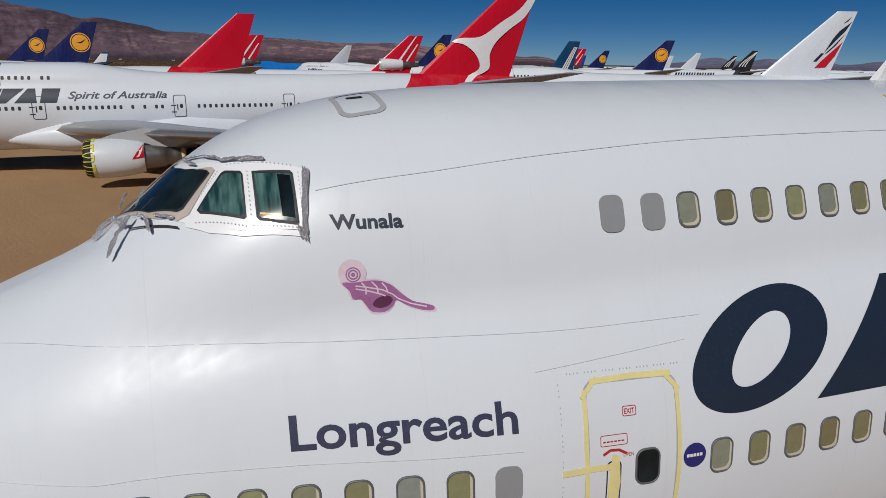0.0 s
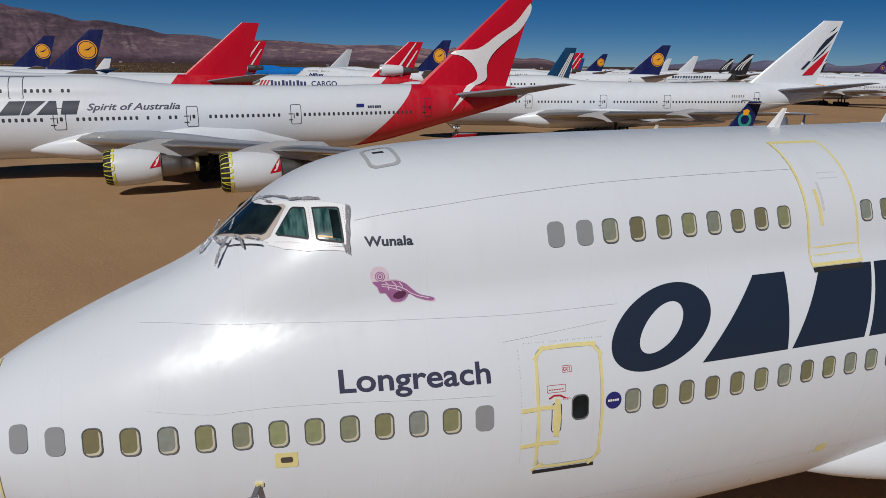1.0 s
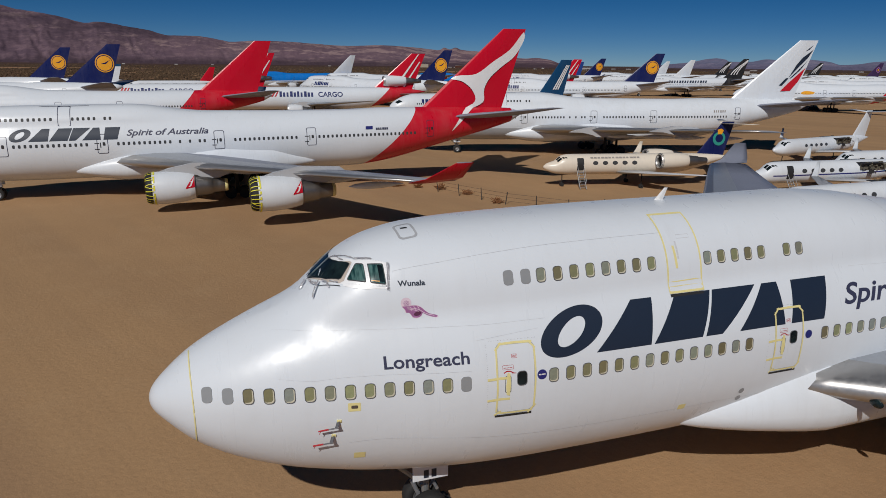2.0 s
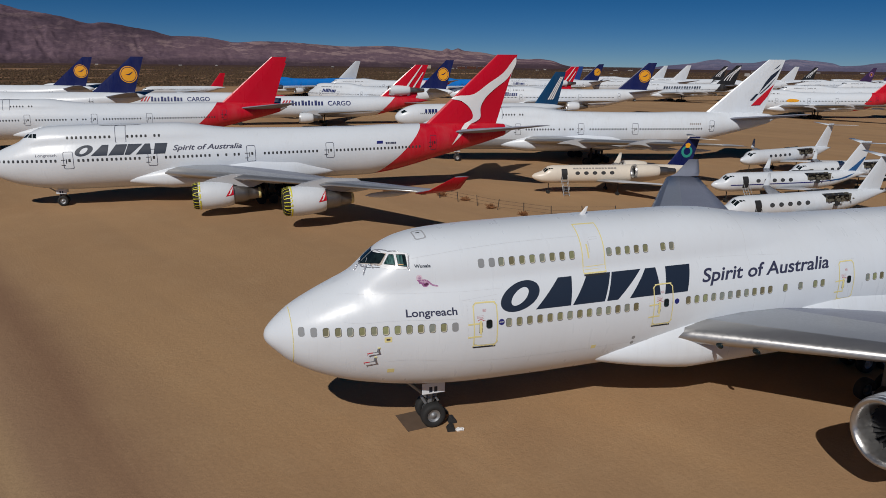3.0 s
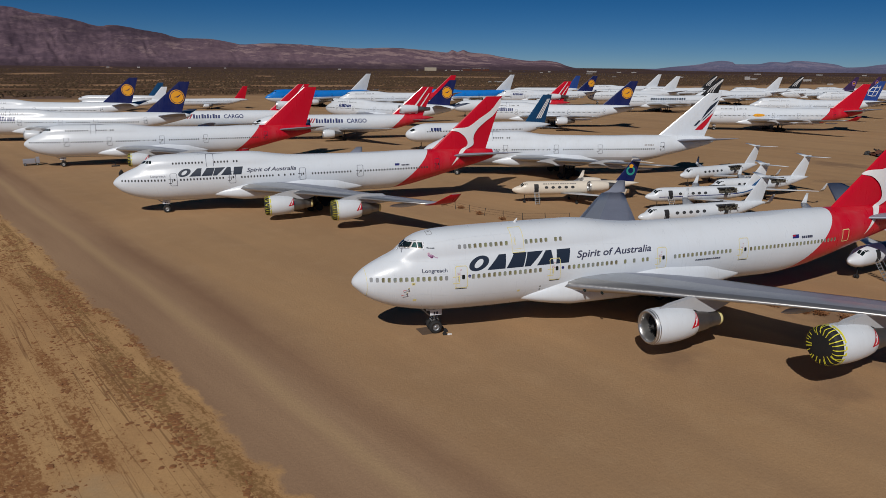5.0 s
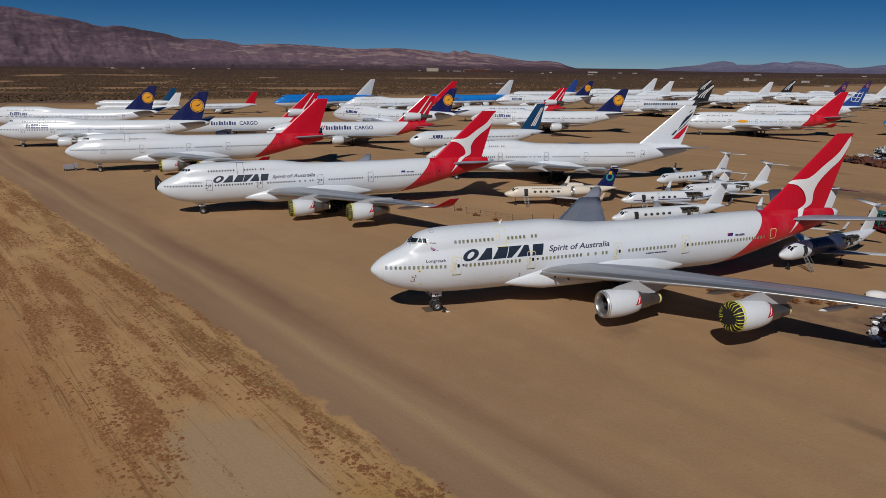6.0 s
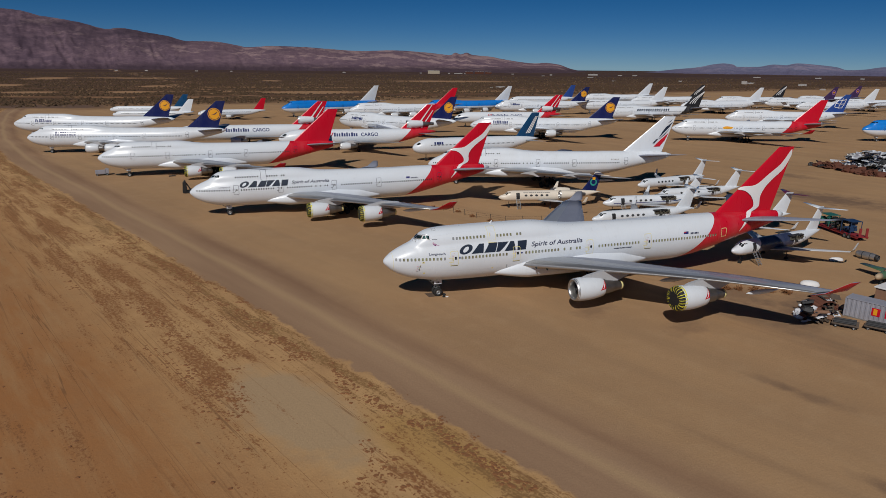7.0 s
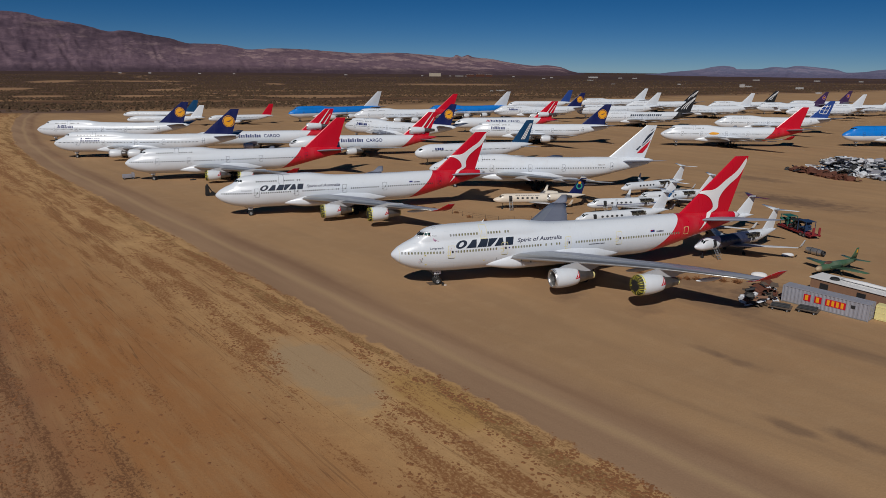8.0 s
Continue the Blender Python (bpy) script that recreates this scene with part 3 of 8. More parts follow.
build_ground()
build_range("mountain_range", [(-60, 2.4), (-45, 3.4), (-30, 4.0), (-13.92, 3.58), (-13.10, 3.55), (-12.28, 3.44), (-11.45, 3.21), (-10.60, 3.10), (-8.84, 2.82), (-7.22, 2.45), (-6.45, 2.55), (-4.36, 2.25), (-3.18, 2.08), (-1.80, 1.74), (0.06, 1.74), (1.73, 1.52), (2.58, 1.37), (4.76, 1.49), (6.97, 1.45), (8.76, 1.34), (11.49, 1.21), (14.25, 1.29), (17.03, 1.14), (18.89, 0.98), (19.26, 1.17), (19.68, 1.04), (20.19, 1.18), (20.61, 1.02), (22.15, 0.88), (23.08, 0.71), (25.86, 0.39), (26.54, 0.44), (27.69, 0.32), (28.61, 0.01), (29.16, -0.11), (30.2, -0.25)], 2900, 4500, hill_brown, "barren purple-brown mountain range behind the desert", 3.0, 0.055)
build_range("distant_hills", [(29.4, -0.22), (33.1, -0.24), (34.8, -0.18), (36.5, 0.02), (38.6, 0.25), (39.4, 0.43), (40.2, 0.52), (40.9, 0.44), (41.2, 0.28), (42.6, 0.29), (43.7, 0.47), (44.5, 0.43), (45.2, 0.56), (46.7, 0.45), (47.8, 0.31), (48.5, 0.12), (49.5, 0.17), (50.5, 0.33), (56, 0.6), (64, 0.3), (80, 0.2)], 3700, 4500, hill_hazed_blue, "low hills far beyond the desert plain, coloured blue-grey for haze", 11.0, 0.2)


# ---- paint and fittings that follow a curved body ----
def normal_at(hull, x, z):
    e = 0.02
    hx = (hull.half(x + e, z) - hull.half(x - e, z)) / (2 * e)
    hz = (hull.half(x, z + e) - hull.half(x, z - e)) / (2 * e)
    return Vector((-hx, -1.0, -hz)).normalized()


def cut(bm, axis, step):
    values = [v.co[axis] for v in bm.verts]
    lo, hi = min(values), max(values)
    no = Vector((1, 0, 0)) if axis == 0 else Vector((0, 1, 0))
    for i in range(math.floor(lo / step) + 1, math.ceil(hi / step)):
        bmesh.ops.bisect_plane(bm, geom=bm.verts[:] + bm.edges[:] + bm.faces[:], plane_co=no * (i * step), plane_no=no, dist=1e-5)


def skinned(name, bm, hull, material, off=0.012, step=0.12, long=0.6, polar=False):
    """Lays a flat drawing of (x, height), or (x, degrees round), on the port side of a body."""
    bmesh.ops.triangulate(bm, faces=[f for f in bm.faces if len(f.verts) > 4])
    off *= 0.55 if hull is BIG and step <= 0.12 else 1.0
    cut(bm, 1, step * (14 if polar else 1))
    cut(bm, 0, long)
    for v in bm.verts:
        x, q = v.co.x, v.co.y
        if polar:
            y, z = hull.around(x, radians(q))
            y2, z2 = hull.around(x, radians(q + 0.5))
            y3, z3 = hull.around(x + 0.05, radians(q))
            n = Vector((0.05, y3 - y, z3 - z)).cross(Vector((0, y2 - y, z2 - z))).normalized()
            if n.y * math.cos(radians(q)) > 0 or n.z * math.sin(radians(q)) < 0:
                n = -n
            v.co = Vector((x, y, z)) + n * off
        else:
            v.co = Vector((x, -hull.half(x, q), q)) + normal_at(hull, x, q) * off
    bm.normal_update()
    if sum(f.normal.y * f.calc_area() for f in bm.faces) > 0:
        bmesh.ops.reverse_faces(bm, faces=bm.faces[:])
    return bm_mesh(name, bm, material, True)


def drawing(*outlines):
    bm = bmesh.new()
    for o in outlines:
        bm.faces.new([bm.verts.new((x, z, 0)) for x, z in o])
    return bm


def rrect(x0, x1, z0, z1, r, n=4):
    out = []
    for cx, cz, a in ((x1 - r, z1 - r, 0), (x0 + r, z1 - r, 90), (x0 + r, z0 + r, 180), (x1 - r, z0 + r, 270)):
        out += [(cx + r * math.cos(radians(a + 90 * k / n)), cz + r * math.sin(radians(a + 90 * k / n))) for k in range(n + 1)]
    return out


def ring_drawing(outer, inner):
    bm = bmesh.new()
    a = [bm.verts.new((x, z, 0)) for x, z in outer]
    b = [bm.verts.new((x, z, 0)) for x, z in inner]
    for k in range(len(a)):
        q = (k + 1) % len(a)
        bm.faces.new((a[k], a[q], b[q], b[k]))
    return bm


def strip(points, width, level=False):
    """A thin band along a line of (x, height); level: its width is upright throughout."""
    bm = bmesh.new()
    last = None
    for i, (x, z) in enumerate(points):
        p, q = points[max(i - 1, 0)], points[min(i + 1, len(points) - 1)]
        d = Vector((1, 0)) * width / 2 if level else Vector((q[0] - p[0], q[1] - p[1])).normalized() * width / 2
        pair = (bm.verts.new((x - d.y, z + d.x, 0)), bm.verts.new((x + d.y, z - d.x, 0)))
        if last:
            bm.faces.new((last[0], pair[0], pair[1], last[1]))
        last = pair
    return bm


def words(text, x0, x1, z0, high, shear=0.0, bold=0.0):
    """Lettering between x0 and x1 on the line z0, its capitals that high."""
    cu = bpy.data.curves.new("lettering", "FONT")
    cu.body, cu.shear, cu.offset, cu.resolution_u = text, shear, bold, 4
    ob = bpy.data.objects.new("lettering", cu)
    me = bpy.data.meshes.new_from_object(ob)
    bm = bmesh.new()
    bm.from_mesh(me)
    xs, zs = [v.co.x for v in bm.verts], [v.co.y for v in bm.verts]
    for v in bm.verts:
        v.co = Vector((x0 + (v.co.x - min(xs)) / (max(xs) - min(xs)) * (x1 - x0), z0 + v.co.y / max(zs) * high, 0))
    bpy.data.objects.remove(ob)
    bpy.data.curves.remove(cu)
    bpy.data.meshes.remove(me)
    return bm


def wordmark(z0=6.42, z1=7.66):
    """Six bold slanted plain shapes in place of a brand name: a hoop and five blocks."""
    ring = [(math.cos(2 * math.pi * k / 72), math.sin(2 * math.pi * k / 72)) for k in range(72)]
    mid, high = (z0 + z1) / 2, (z1 - z0) / 2
    hoop = ring_drawing([(11.14 + 0.90 * c + 0.62 * high * s, mid + high * s) for c, s in ring], [(11.12 + 0.36 * c + 0.44 * high * s, mid + 0.58 * high * s) for c, s in ring])
    blocks = ([(11.82, 13.60), (13.14, 13.84)], [(13.70, 15.38), (14.64, 15.90)], [(15.50, 16.10), (15.98, 17.58)], [(16.74, 18.48), (17.84, 18.42)], [(18.72, 20.04), (18.98, 20.40)])
    return [hoop] + [drawing([(lo[0], z0), (lo[1], z0), (hi[1], z1 - 0.02), (hi[0], z1 - 0.02)]) for lo, hi in blocks]


def name_shapes(jet, step, long):
    for k in range(6):
        part("name_shape", once(("mark", k, step), lambda: skinned("name_shape", wordmark()[k], BIG, ink, 0.017, step, long)), jet, "bold slanted dark shape in place of a name")


def bars(x0, x1, z0, z1, count, gap=0.25, slant=0.0):
    """Plain bars in place of writing."""
    bm = bmesh.new()
    w = (x1 - x0) / count
    for k in range(count):
        a, b = x0 + k * w, x0 + (k + 1 - gap) * w
        s = slant * (z1 - z0)
        bm.faces.new([bm.verts.new(p) for p in ((a, z0, 0), (b, z0, 0), (b + s, z1, 0), (a + s, z1, 0))])
    return bm


class Fin:
    """An upright fin between two chords; half() is its half thickness."""

    def __init__(self, root, tip, thick=0.1):
        self.root, self.tip, self.thick = root, tip, thick

    def chord(self, z):
        (a0, a1, za), (b0, b1, zb) = self.root, self.tip
        s = (z - za) / (zb - za)
        return a0 + (b0 - a0) * s, a1 + (b1 - a1) * s

    def half(self, x, z):
        a, b = self.chord(z)
        u = min(max((x - a) / (b - a), 0), 1)
        pts = sorted((p, 0.5 * abs(v) * 1.15 * 1.6) for p, v in FOIL if v >= 0)
        return float(np.interp(u, [p for p, _ in pts], [v for _, v in pts])) * self.thick * (b - a)

    def mesh(self, name, material):
        rows = []
        for s in (0.0, 0.5, 1.0):
            z = self.root[2] + (self.tip[2] - self.root[2]) * s
            a, b = self.chord(z)
            rows.append((z, a, 0, b - a, self.thick))
        return mesh_of(name, *blade(rows, True), material, False)


class Both:
    """A fin on a body, for paint that runs over the two."""

    def __init__(self, *bodies):
        self.bodies = bodies

    def half(self, x, z):
        return max(b.half(x, z) for b in self.bodies)


BIG = Hull(BODY)
BIG_FIN = Fin((54.0, 65.6, 8.3), (65.9, 69.0, 19.05), 0.10)
ROW_FIN = Fin((54.0, 65.5, 8.3), (65.6, 68.8, 18.45), 0.10)


def hull_mesh(name, hull, stations, half_ring, material):
    verts, rings = [], []
    s1 = math.sqrt(hull.x1 - hull.x0)
    for i in range(stations + 1):
        x = hull.x0 + (s1 * max(i, 0.15) / stations) ** 2
        x = min(x, hull.x1)
        zt, zb = hull.row(x)[:2]
        port, star = [], []
        for k in range(half_ring + 1):
            z = (zt + zb) / 2 - (zt - zb) / 2 * math.cos(math.pi * k / half_ring)
            y = hull.half(x, z)
            port.append((x, -y, z))
            if 0 < k < half_ring:
                star.append((x, y, z))
        rings.append(port + star[::-1])
    v, f = loft(rings)
    return mesh_of(name, v, f, material)


def frame_matrix(hull, x, z):
    n = normal_at(hull, x, z)
    p = Vector((x, -hull.half(x, z), z))
    along = Vector((1, 0, 0)) - n * n.x
    along.normalize()
    up = along.cross(-n)
    m = Matrix((along, -n, up)).transposed().to_4x4()
    m.translation = p
    return m


kept = {}


def once(key, make):
    if key not in kept:
        kept[key] = make()
    return kept[key]


def window_rim_mesh():
    bm = bmesh.new()
    rows = []
    for w, h, r, y in ((0.290, 0.410, 0.10, 0.008), (0.286, 0.406, 0.10, -0.010), (0.276, 0.396, 0.095, -0.014), (0.262, 0.382, 0.09, -0.013), (0.250, 0.368, 0.085, -0.004)):
        rows.append([bm.verts.new((a, y, b)) for a, b in rrect(-w / 2, w / 2, -h / 2, h / 2, r)])
    for a, b in zip(rows, rows[1:]):
        for k in range(len(a)):
            q = (k + 1) % len(a)
            bm.faces.new((a[k], b[k], b[q], a[q]))
    return bm_mesh("window_rim", bm, rim_grey)


def window_pane_mesh(material):
    bm = bmesh.new()
    bm.faces.new([bm.verts.new((a, -0.006, b)) for a, b in rrect(-0.128, 0.128, -0.187, 0.187, 0.085)])
    return bm_mesh("pane", bm, material)


def window_sunlit_edge_mesh():
    """A flat cream crescent at the foot and back of each cabin window: sunlight on its inner edge, put into colour."""
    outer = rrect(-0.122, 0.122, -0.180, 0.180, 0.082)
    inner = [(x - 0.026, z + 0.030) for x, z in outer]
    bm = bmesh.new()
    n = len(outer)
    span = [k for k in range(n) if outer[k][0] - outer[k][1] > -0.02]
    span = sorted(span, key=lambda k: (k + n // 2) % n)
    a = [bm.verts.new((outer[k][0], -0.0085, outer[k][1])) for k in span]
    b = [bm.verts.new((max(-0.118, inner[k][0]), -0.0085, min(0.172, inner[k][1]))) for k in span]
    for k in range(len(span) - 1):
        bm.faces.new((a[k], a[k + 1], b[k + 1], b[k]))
    return bm_mesh("reveal", bm, cream_sunlit_edge)


def window_pane_far():
    bm = bmesh.new()
    a = [bm.verts.new((x, 0.005, z)) for x, z in rrect(-0.125, 0.125, -0.175, 0.175, 0.08, 2)]
    b = [bm.verts.new((x, -0.012, z)) for x, z in rrect(-0.115, 0.115, -0.165, 0.165, 0.08, 2)]
    for k in range(len(a)):
        q = (k + 1) % len(a)
        bm.faces.new((a[k], b[k], b[q], a[q]))
    bm.faces.new(b)
    return bm_mesh("window", bm, far_window)


# pale cream stands for sunlight on the inner edge of the cabin windows
cream_sunlit_edge = plain("cream_painted_sunlit_edge", (0.56, 0.52, 0.40), 0.6, 0, 0, 0.2, 6.0)


def blank_mesh():
    bm = bmesh.new()
    a = [bm.verts.new((x, 0.004, z)) for x, z in rrect(-0.145, 0.145, -0.205, 0.205, 0.10)]
    b = [bm.verts.new((x, -0.008, z)) for x, z in rrect(-0.142, 0.142, -0.202, 0.202, 0.10)]
    for k in range(len(a)):
        q = (k + 1) % len(a)
        bm.faces.new((a[k], b[k], b[q], a[q]))
    bm.faces.new(b)
    return bm_mesh("blanked_window", bm, blanked)


def window_strip(hull, places, material, side=-1):
    """A row of far windows as one mesh."""
    verts, faces = [], []
    for x, z in places:
        b = len(verts)
        for dx, dz in ((-0.12, -0.17), (0.12, -0.17), (0.12, 0.17), (-0.12, 0.17)):
            y = -(hull.half(x + dx, z + dz) + 0.02)
            verts.append((x + dx, y if side < 0 else -y, z + dz))
        faces.append((b, b + 1, b + 2, b + 3) if side < 0 else (b + 3, b + 2, b + 1, b))
    return mesh_of("window_strip", verts, faces, material, False)


WIN_Z, UP_Z = 5.97, 8.55
FRONT = [1.58 + 0.508 * 12.72 / 13 * k for k in range(14)]
FIRST = [10.5 + 0.508 * k for k in range(14)]
SECOND = [20.09 + 0.507 * k for k in range(11)] + [26.15, 27.16, 28.16, 28.67]
THIRD = [31.88 + 0.515 * k for k in range(14)]
FOURTH = [41.2 + 0.508 * k for k in range(24)]
UPPER = [9.48, 9.98] + [10.436 + 0.508 * k for k in range(8)] + [15.97 + 0.506 * k for k in range(5)] + [19.0, 19.5]
ROOMS = [(x, WIN_Z + 0.0025 * max(0, x - 20)) for x in FRONT + FIRST + SECOND + THIRD + FOURTH] + [(x, UP_Z) for x in UPPER]


# ---- engines and wheels ----
def cowl_mesh(material):
    prof = [(0.35, 1.22), (0.12, 1.27), (0.02, 1.33), (0.0, 1.36), (0.04, 1.42), (0.25, 1.50), (0.8, 1.56), (1.8, 1.58), (2.8, 1.51), (3.75, 1.36), (4.3, 1.22), (4.35, 1.18), (4.0, 1.12)]
    return mesh_of("cowl", *turned(prof[4:], 40), material)


def lip_mesh(material):
    prof = [(1.1, 1.14), (0.5, 1.13), (0.22, 1.17), (0.06, 1.25), (0.0, 1.34), (0.03, 1.41), (0.12, 1.46), (0.36, 1.525)]
    return mesh_of("intake_lip", *turned(prof, 40), material)


def fan_mesh():
    bm = bmesh.new()
    v, f = turned([(0.35, 0.0), (0.45, 0.12), (0.7, 0.27), (1.0, 0.36), (1.05, 0.36)], 20)
    vs = [bm.verts.new(p) for p in v]
    for q in f:
        try:
            bm.faces.new([vs[i] for i in q])
        except ValueError:
            pass
    for k in range(28):
        a = 2 * math.pi * k / 28
        ring = []
        for r, w, x in ((0.34, 0.05, 0.98), (0.8, 0.10, 1.0), (1.19, 0.13, 1.0)):
            for s in (-1, 1):
                ring.append(bm.verts.new((x + s * 0.10, r * math.cos(a + s * w / r), r * math.sin(a + s * w / r))))
        bm.faces.new((ring[0], ring[1], ring[3], ring[2]))
        bm.faces.new((ring[2], ring[3], ring[5], ring[4]))
    tube(bm, (1.12, 0, 0), (1.14, 0, 0), 1.2, sides=32)
    return bm_mesh("fan", bm, dark_metal)


def core_mesh():
    prof = [(3.9, 1.08), (4.5, 1.02), (5.4, 0.92), (5.9, 0.84), (5.95, 0.80), (6.0, 0.74), (6.6, 0.68), (7.25, 0.58), (7.3, 0.52), (7.1, 0.45), (7.0, 0.0)]
    return mesh_of("exhaust_core", *turned(prof, 32), dull_metal)


def plug_mesh():
    return mesh_of("exhaust_cover", *turned([(7.1, 0.60), (7.28, 0.61), (7.42, 0.55), (7.44, 0.0)], 24), yellow_tape)


def cover_mesh():
    return mesh_of("intake_cover", *turned([(0.5, 1.53), (0.25, 1.52), (0.0, 1.42), (-0.1, 1.30), (-0.12, 0.6), (-0.13, 0.0)], 40), black_cover)


def tape_mesh(seed):
    rng = np.random.RandomState(seed)
    bm = bmesh.new()
    for k in range(26):
        a = 2 * math.pi * (k + 0.5 * rng.rand()) / 26
        lean = (rng.rand() - 0.5) * 0.25
        pts = [(0.62, 1.60, 0), (0.3, 1.555, 0), (0.03, 1.47, lean * 0.5), (-0.115, 1.33, lean), (-0.13, 1.33 - 0.25 - 0.35 * rng.rand(), lean * 1.4)]
        last = None
        for x, r, da in pts:
            w = 0.027 + 0.016 * rng.rand()
            pair = [bm.verts.new((x - 0.01, (r + 0.012) * math.cos(a + da + s * w / max(r, 0.3)), (r + 0.012) * math.sin(a + da + s * w / max(r, 0.3)))) for s in (-1, 1)]
            if last:
                bm.faces.new((last[0], pair[0], pair[1], last[1]))
            last = pair
    for k in range(40):
        a, b = 2 * math.pi * k / 40, 2 * math.pi * (k + 1) / 40
        if rng.rand() < 0.86:
            bm.faces.new([bm.verts.new((x, r * math.cos(c), r * math.sin(c))) for x, r, c in ((0.60, 1.585, a), (0.74, 1.595, a), (0.74, 1.595, b), (0.60, 1.585, b))])
    return bm_mesh("cover_tape", bm, bright_tape)


def cowl_patch(outline, material, off=0.02):
    """A painted patch on the port side of a cowl: outline of (along, degrees up)."""
    radius = pchip([0, 0.25, 0.8, 1.8, 2.8, 3.75, 4.3], [1.36, 1.5, 1.56, 1.58, 1.51, 1.36, 1.22])
    bm = drawing(outline)
    cut(bm, 1, 4.0)
    cut(bm, 0, 0.3)
    for v in bm.verts:
        x, a = v.co.x, radians(v.co.y)
        r = radius(x) + off
        v.co = Vector((x, -r * math.cos(a), r * math.sin(a)))
    bm.normal_update()
    if sum(f.normal.y for f in bm.faces) > 0:
        bmesh.ops.reverse_faces(bm, faces=bm.faces[:])
    return bm_mesh("emblem", bm, material, True)


def pylon_mesh(material, rise, reach):
    """The strut between cowl and wing, seen from the side."""
    outline = [(0.9, 1.50), (2.0, 1.62 + 0.25 * rise), (reach, 1.35 + rise), (reach + 3.6, 1.15 + rise), (reach + 4.4, 0.55 + rise), (6.6, 0.75), (5.2, 0.80), (4.6, 1.1), (3.0, 1.45)]
    bm = bmesh.new()
    sides = []
    for y, k in ((-0.22, 1.0), (0.22, 1.0)):
        sides.append([bm.verts.new((x, y * (0.35 if i in (0, 4) else 1), z)) for i, (x, z) in enumerate(outline)])
    bm.faces.new(sides[0][::-1])
    bm.faces.new(sides[1])
    for k in range(len(outline)):
        q = (k + 1) % len(outline)
        bm.faces.new((sides[0][k], sides[0][q], sides[1][q], sides[1][k]))
    bmesh.ops.recalc_face_normals(bm, faces=bm.faces[:])
    return bm_mesh("pylon", bm, material)


def tyre_mesh(r=0.62, w=0.48):
    h = w / 2
    prof = [(-h * 0.75, r * 0.52), (-h * 0.98, r * 0.62), (-h, r * 0.8), (-h * 0.85, r * 0.95), (-h * 0.5, r), (0, r * 1.005), (h * 0.5, r), (h * 0.85, r * 0.95), (h, r * 0.8), (h * 0.98, r * 0.62), (h * 0.75, r * 0.52)]
    return mesh_of("tyre", *turned(prof, 28, "y"), rubber)


def hub_mesh(r=0.62, w=0.48):
    h = w / 2
    prof = [(-h * 0.75, r * 0.53), (-h * 0.70, r * 0.46), (-h * 0.45, r * 0.40), (-h * 0.5, r * 0.22), (-h * 0.8, r * 0.16), (-h * 0.82, 0.0)]
    v, f = turned(prof, 20, "y")
    n = len(v)
    v2 = [(x, -y, z) for x, y, z in v]
    return mesh_of("rim", v + v2, f + [tuple(n + i for i in q[::-1]) for q in f], steel)


def wheel(parent, x, y, z, r=0.62, w=0.48):
    ob = part("wheel", once(("tyre", r), lambda: tyre_mesh(r, w)), parent, "", Matrix.Translation((x, y, z)))
    part("rim", once(("hub", r), lambda: hub_mesh(r, w)), ob)
    return ob


def gear_mesh(name, tubes, plates=()):
    bm = bmesh.new()
    for a, b, r in tubes:
        tube(bm, a, b, r, sides=10)
    for lo, hi in plates:
        box(bm, lo, hi, 0.01)
    return bm_mesh(name, bm, steel)


def bogie_mesh(x, y, z, r=0.6):
    """A leg with four wheels as one mesh, for gear deep in shade or far off."""
    bm = bmesh.new()
    tube(bm, (x, y, z + r), (x, y, 3.4), 0.2, sides=10)
    tube(bm, (x - 0.75, y, z + r), (x + 0.75, y, z + r), 0.14, sides=8)
    for dx in (-0.74, 0.74):
        for dy in (-0.56, 0.56):
            tube(bm, (x + dx, y + dy - 0.22, z + r), (x + dx, y + dy + 0.22, z + r), r, sides=16)
    return bm_mesh("main_gear", bm, rubber)


# ---- the four-engined airliner ----
TILT = 0.35  # nose-down lean of a parked jet, degrees
ENGINES = ((23.0, -11.7, 2.86), (32.0, -20.9, 3.78), (23.0, 11.7, 2.76), (32.0, 20.9, 3.55))


def wing_sections(side, raised=False):
    rows = ((2.4, 18.8, 3.75, 17.3, 0.135), (3.6, 19.9, 3.88, 16.0, 0.13), (7.6, 23.5, 4.22, 13.6, 0.115), (11.7, 27.2, 4.55, 11.3, 0.105), (16.3, 31.35, 4.92, 9.4, 0.10), (20.9, 35.5, 5.28, 7.6, 0.10), (25.5, 39.6, 5.64, 5.8, 0.095), (30.0, 43.7, 6.0, 4.05, 0.09))
    lift = [float(np.interp(r[0], [2.4, 7.6, 16.3, 20.9, 25.5, 30.0], [0.05, 0.25, 0.48, 0.52, 0.40, 0.18])) if raised and side < 0 else 0.0 for r in rows]
    return [(side * y, x, z + up - (0.016 * y if side > 0 else 0.0), c, t) for (y, x, z, c, t), up in zip(rows, lift)]


def flipped(vf, side):
    v, f = vf
    return (v, f) if side < 0 else (v, [q[::-1] for q in f])


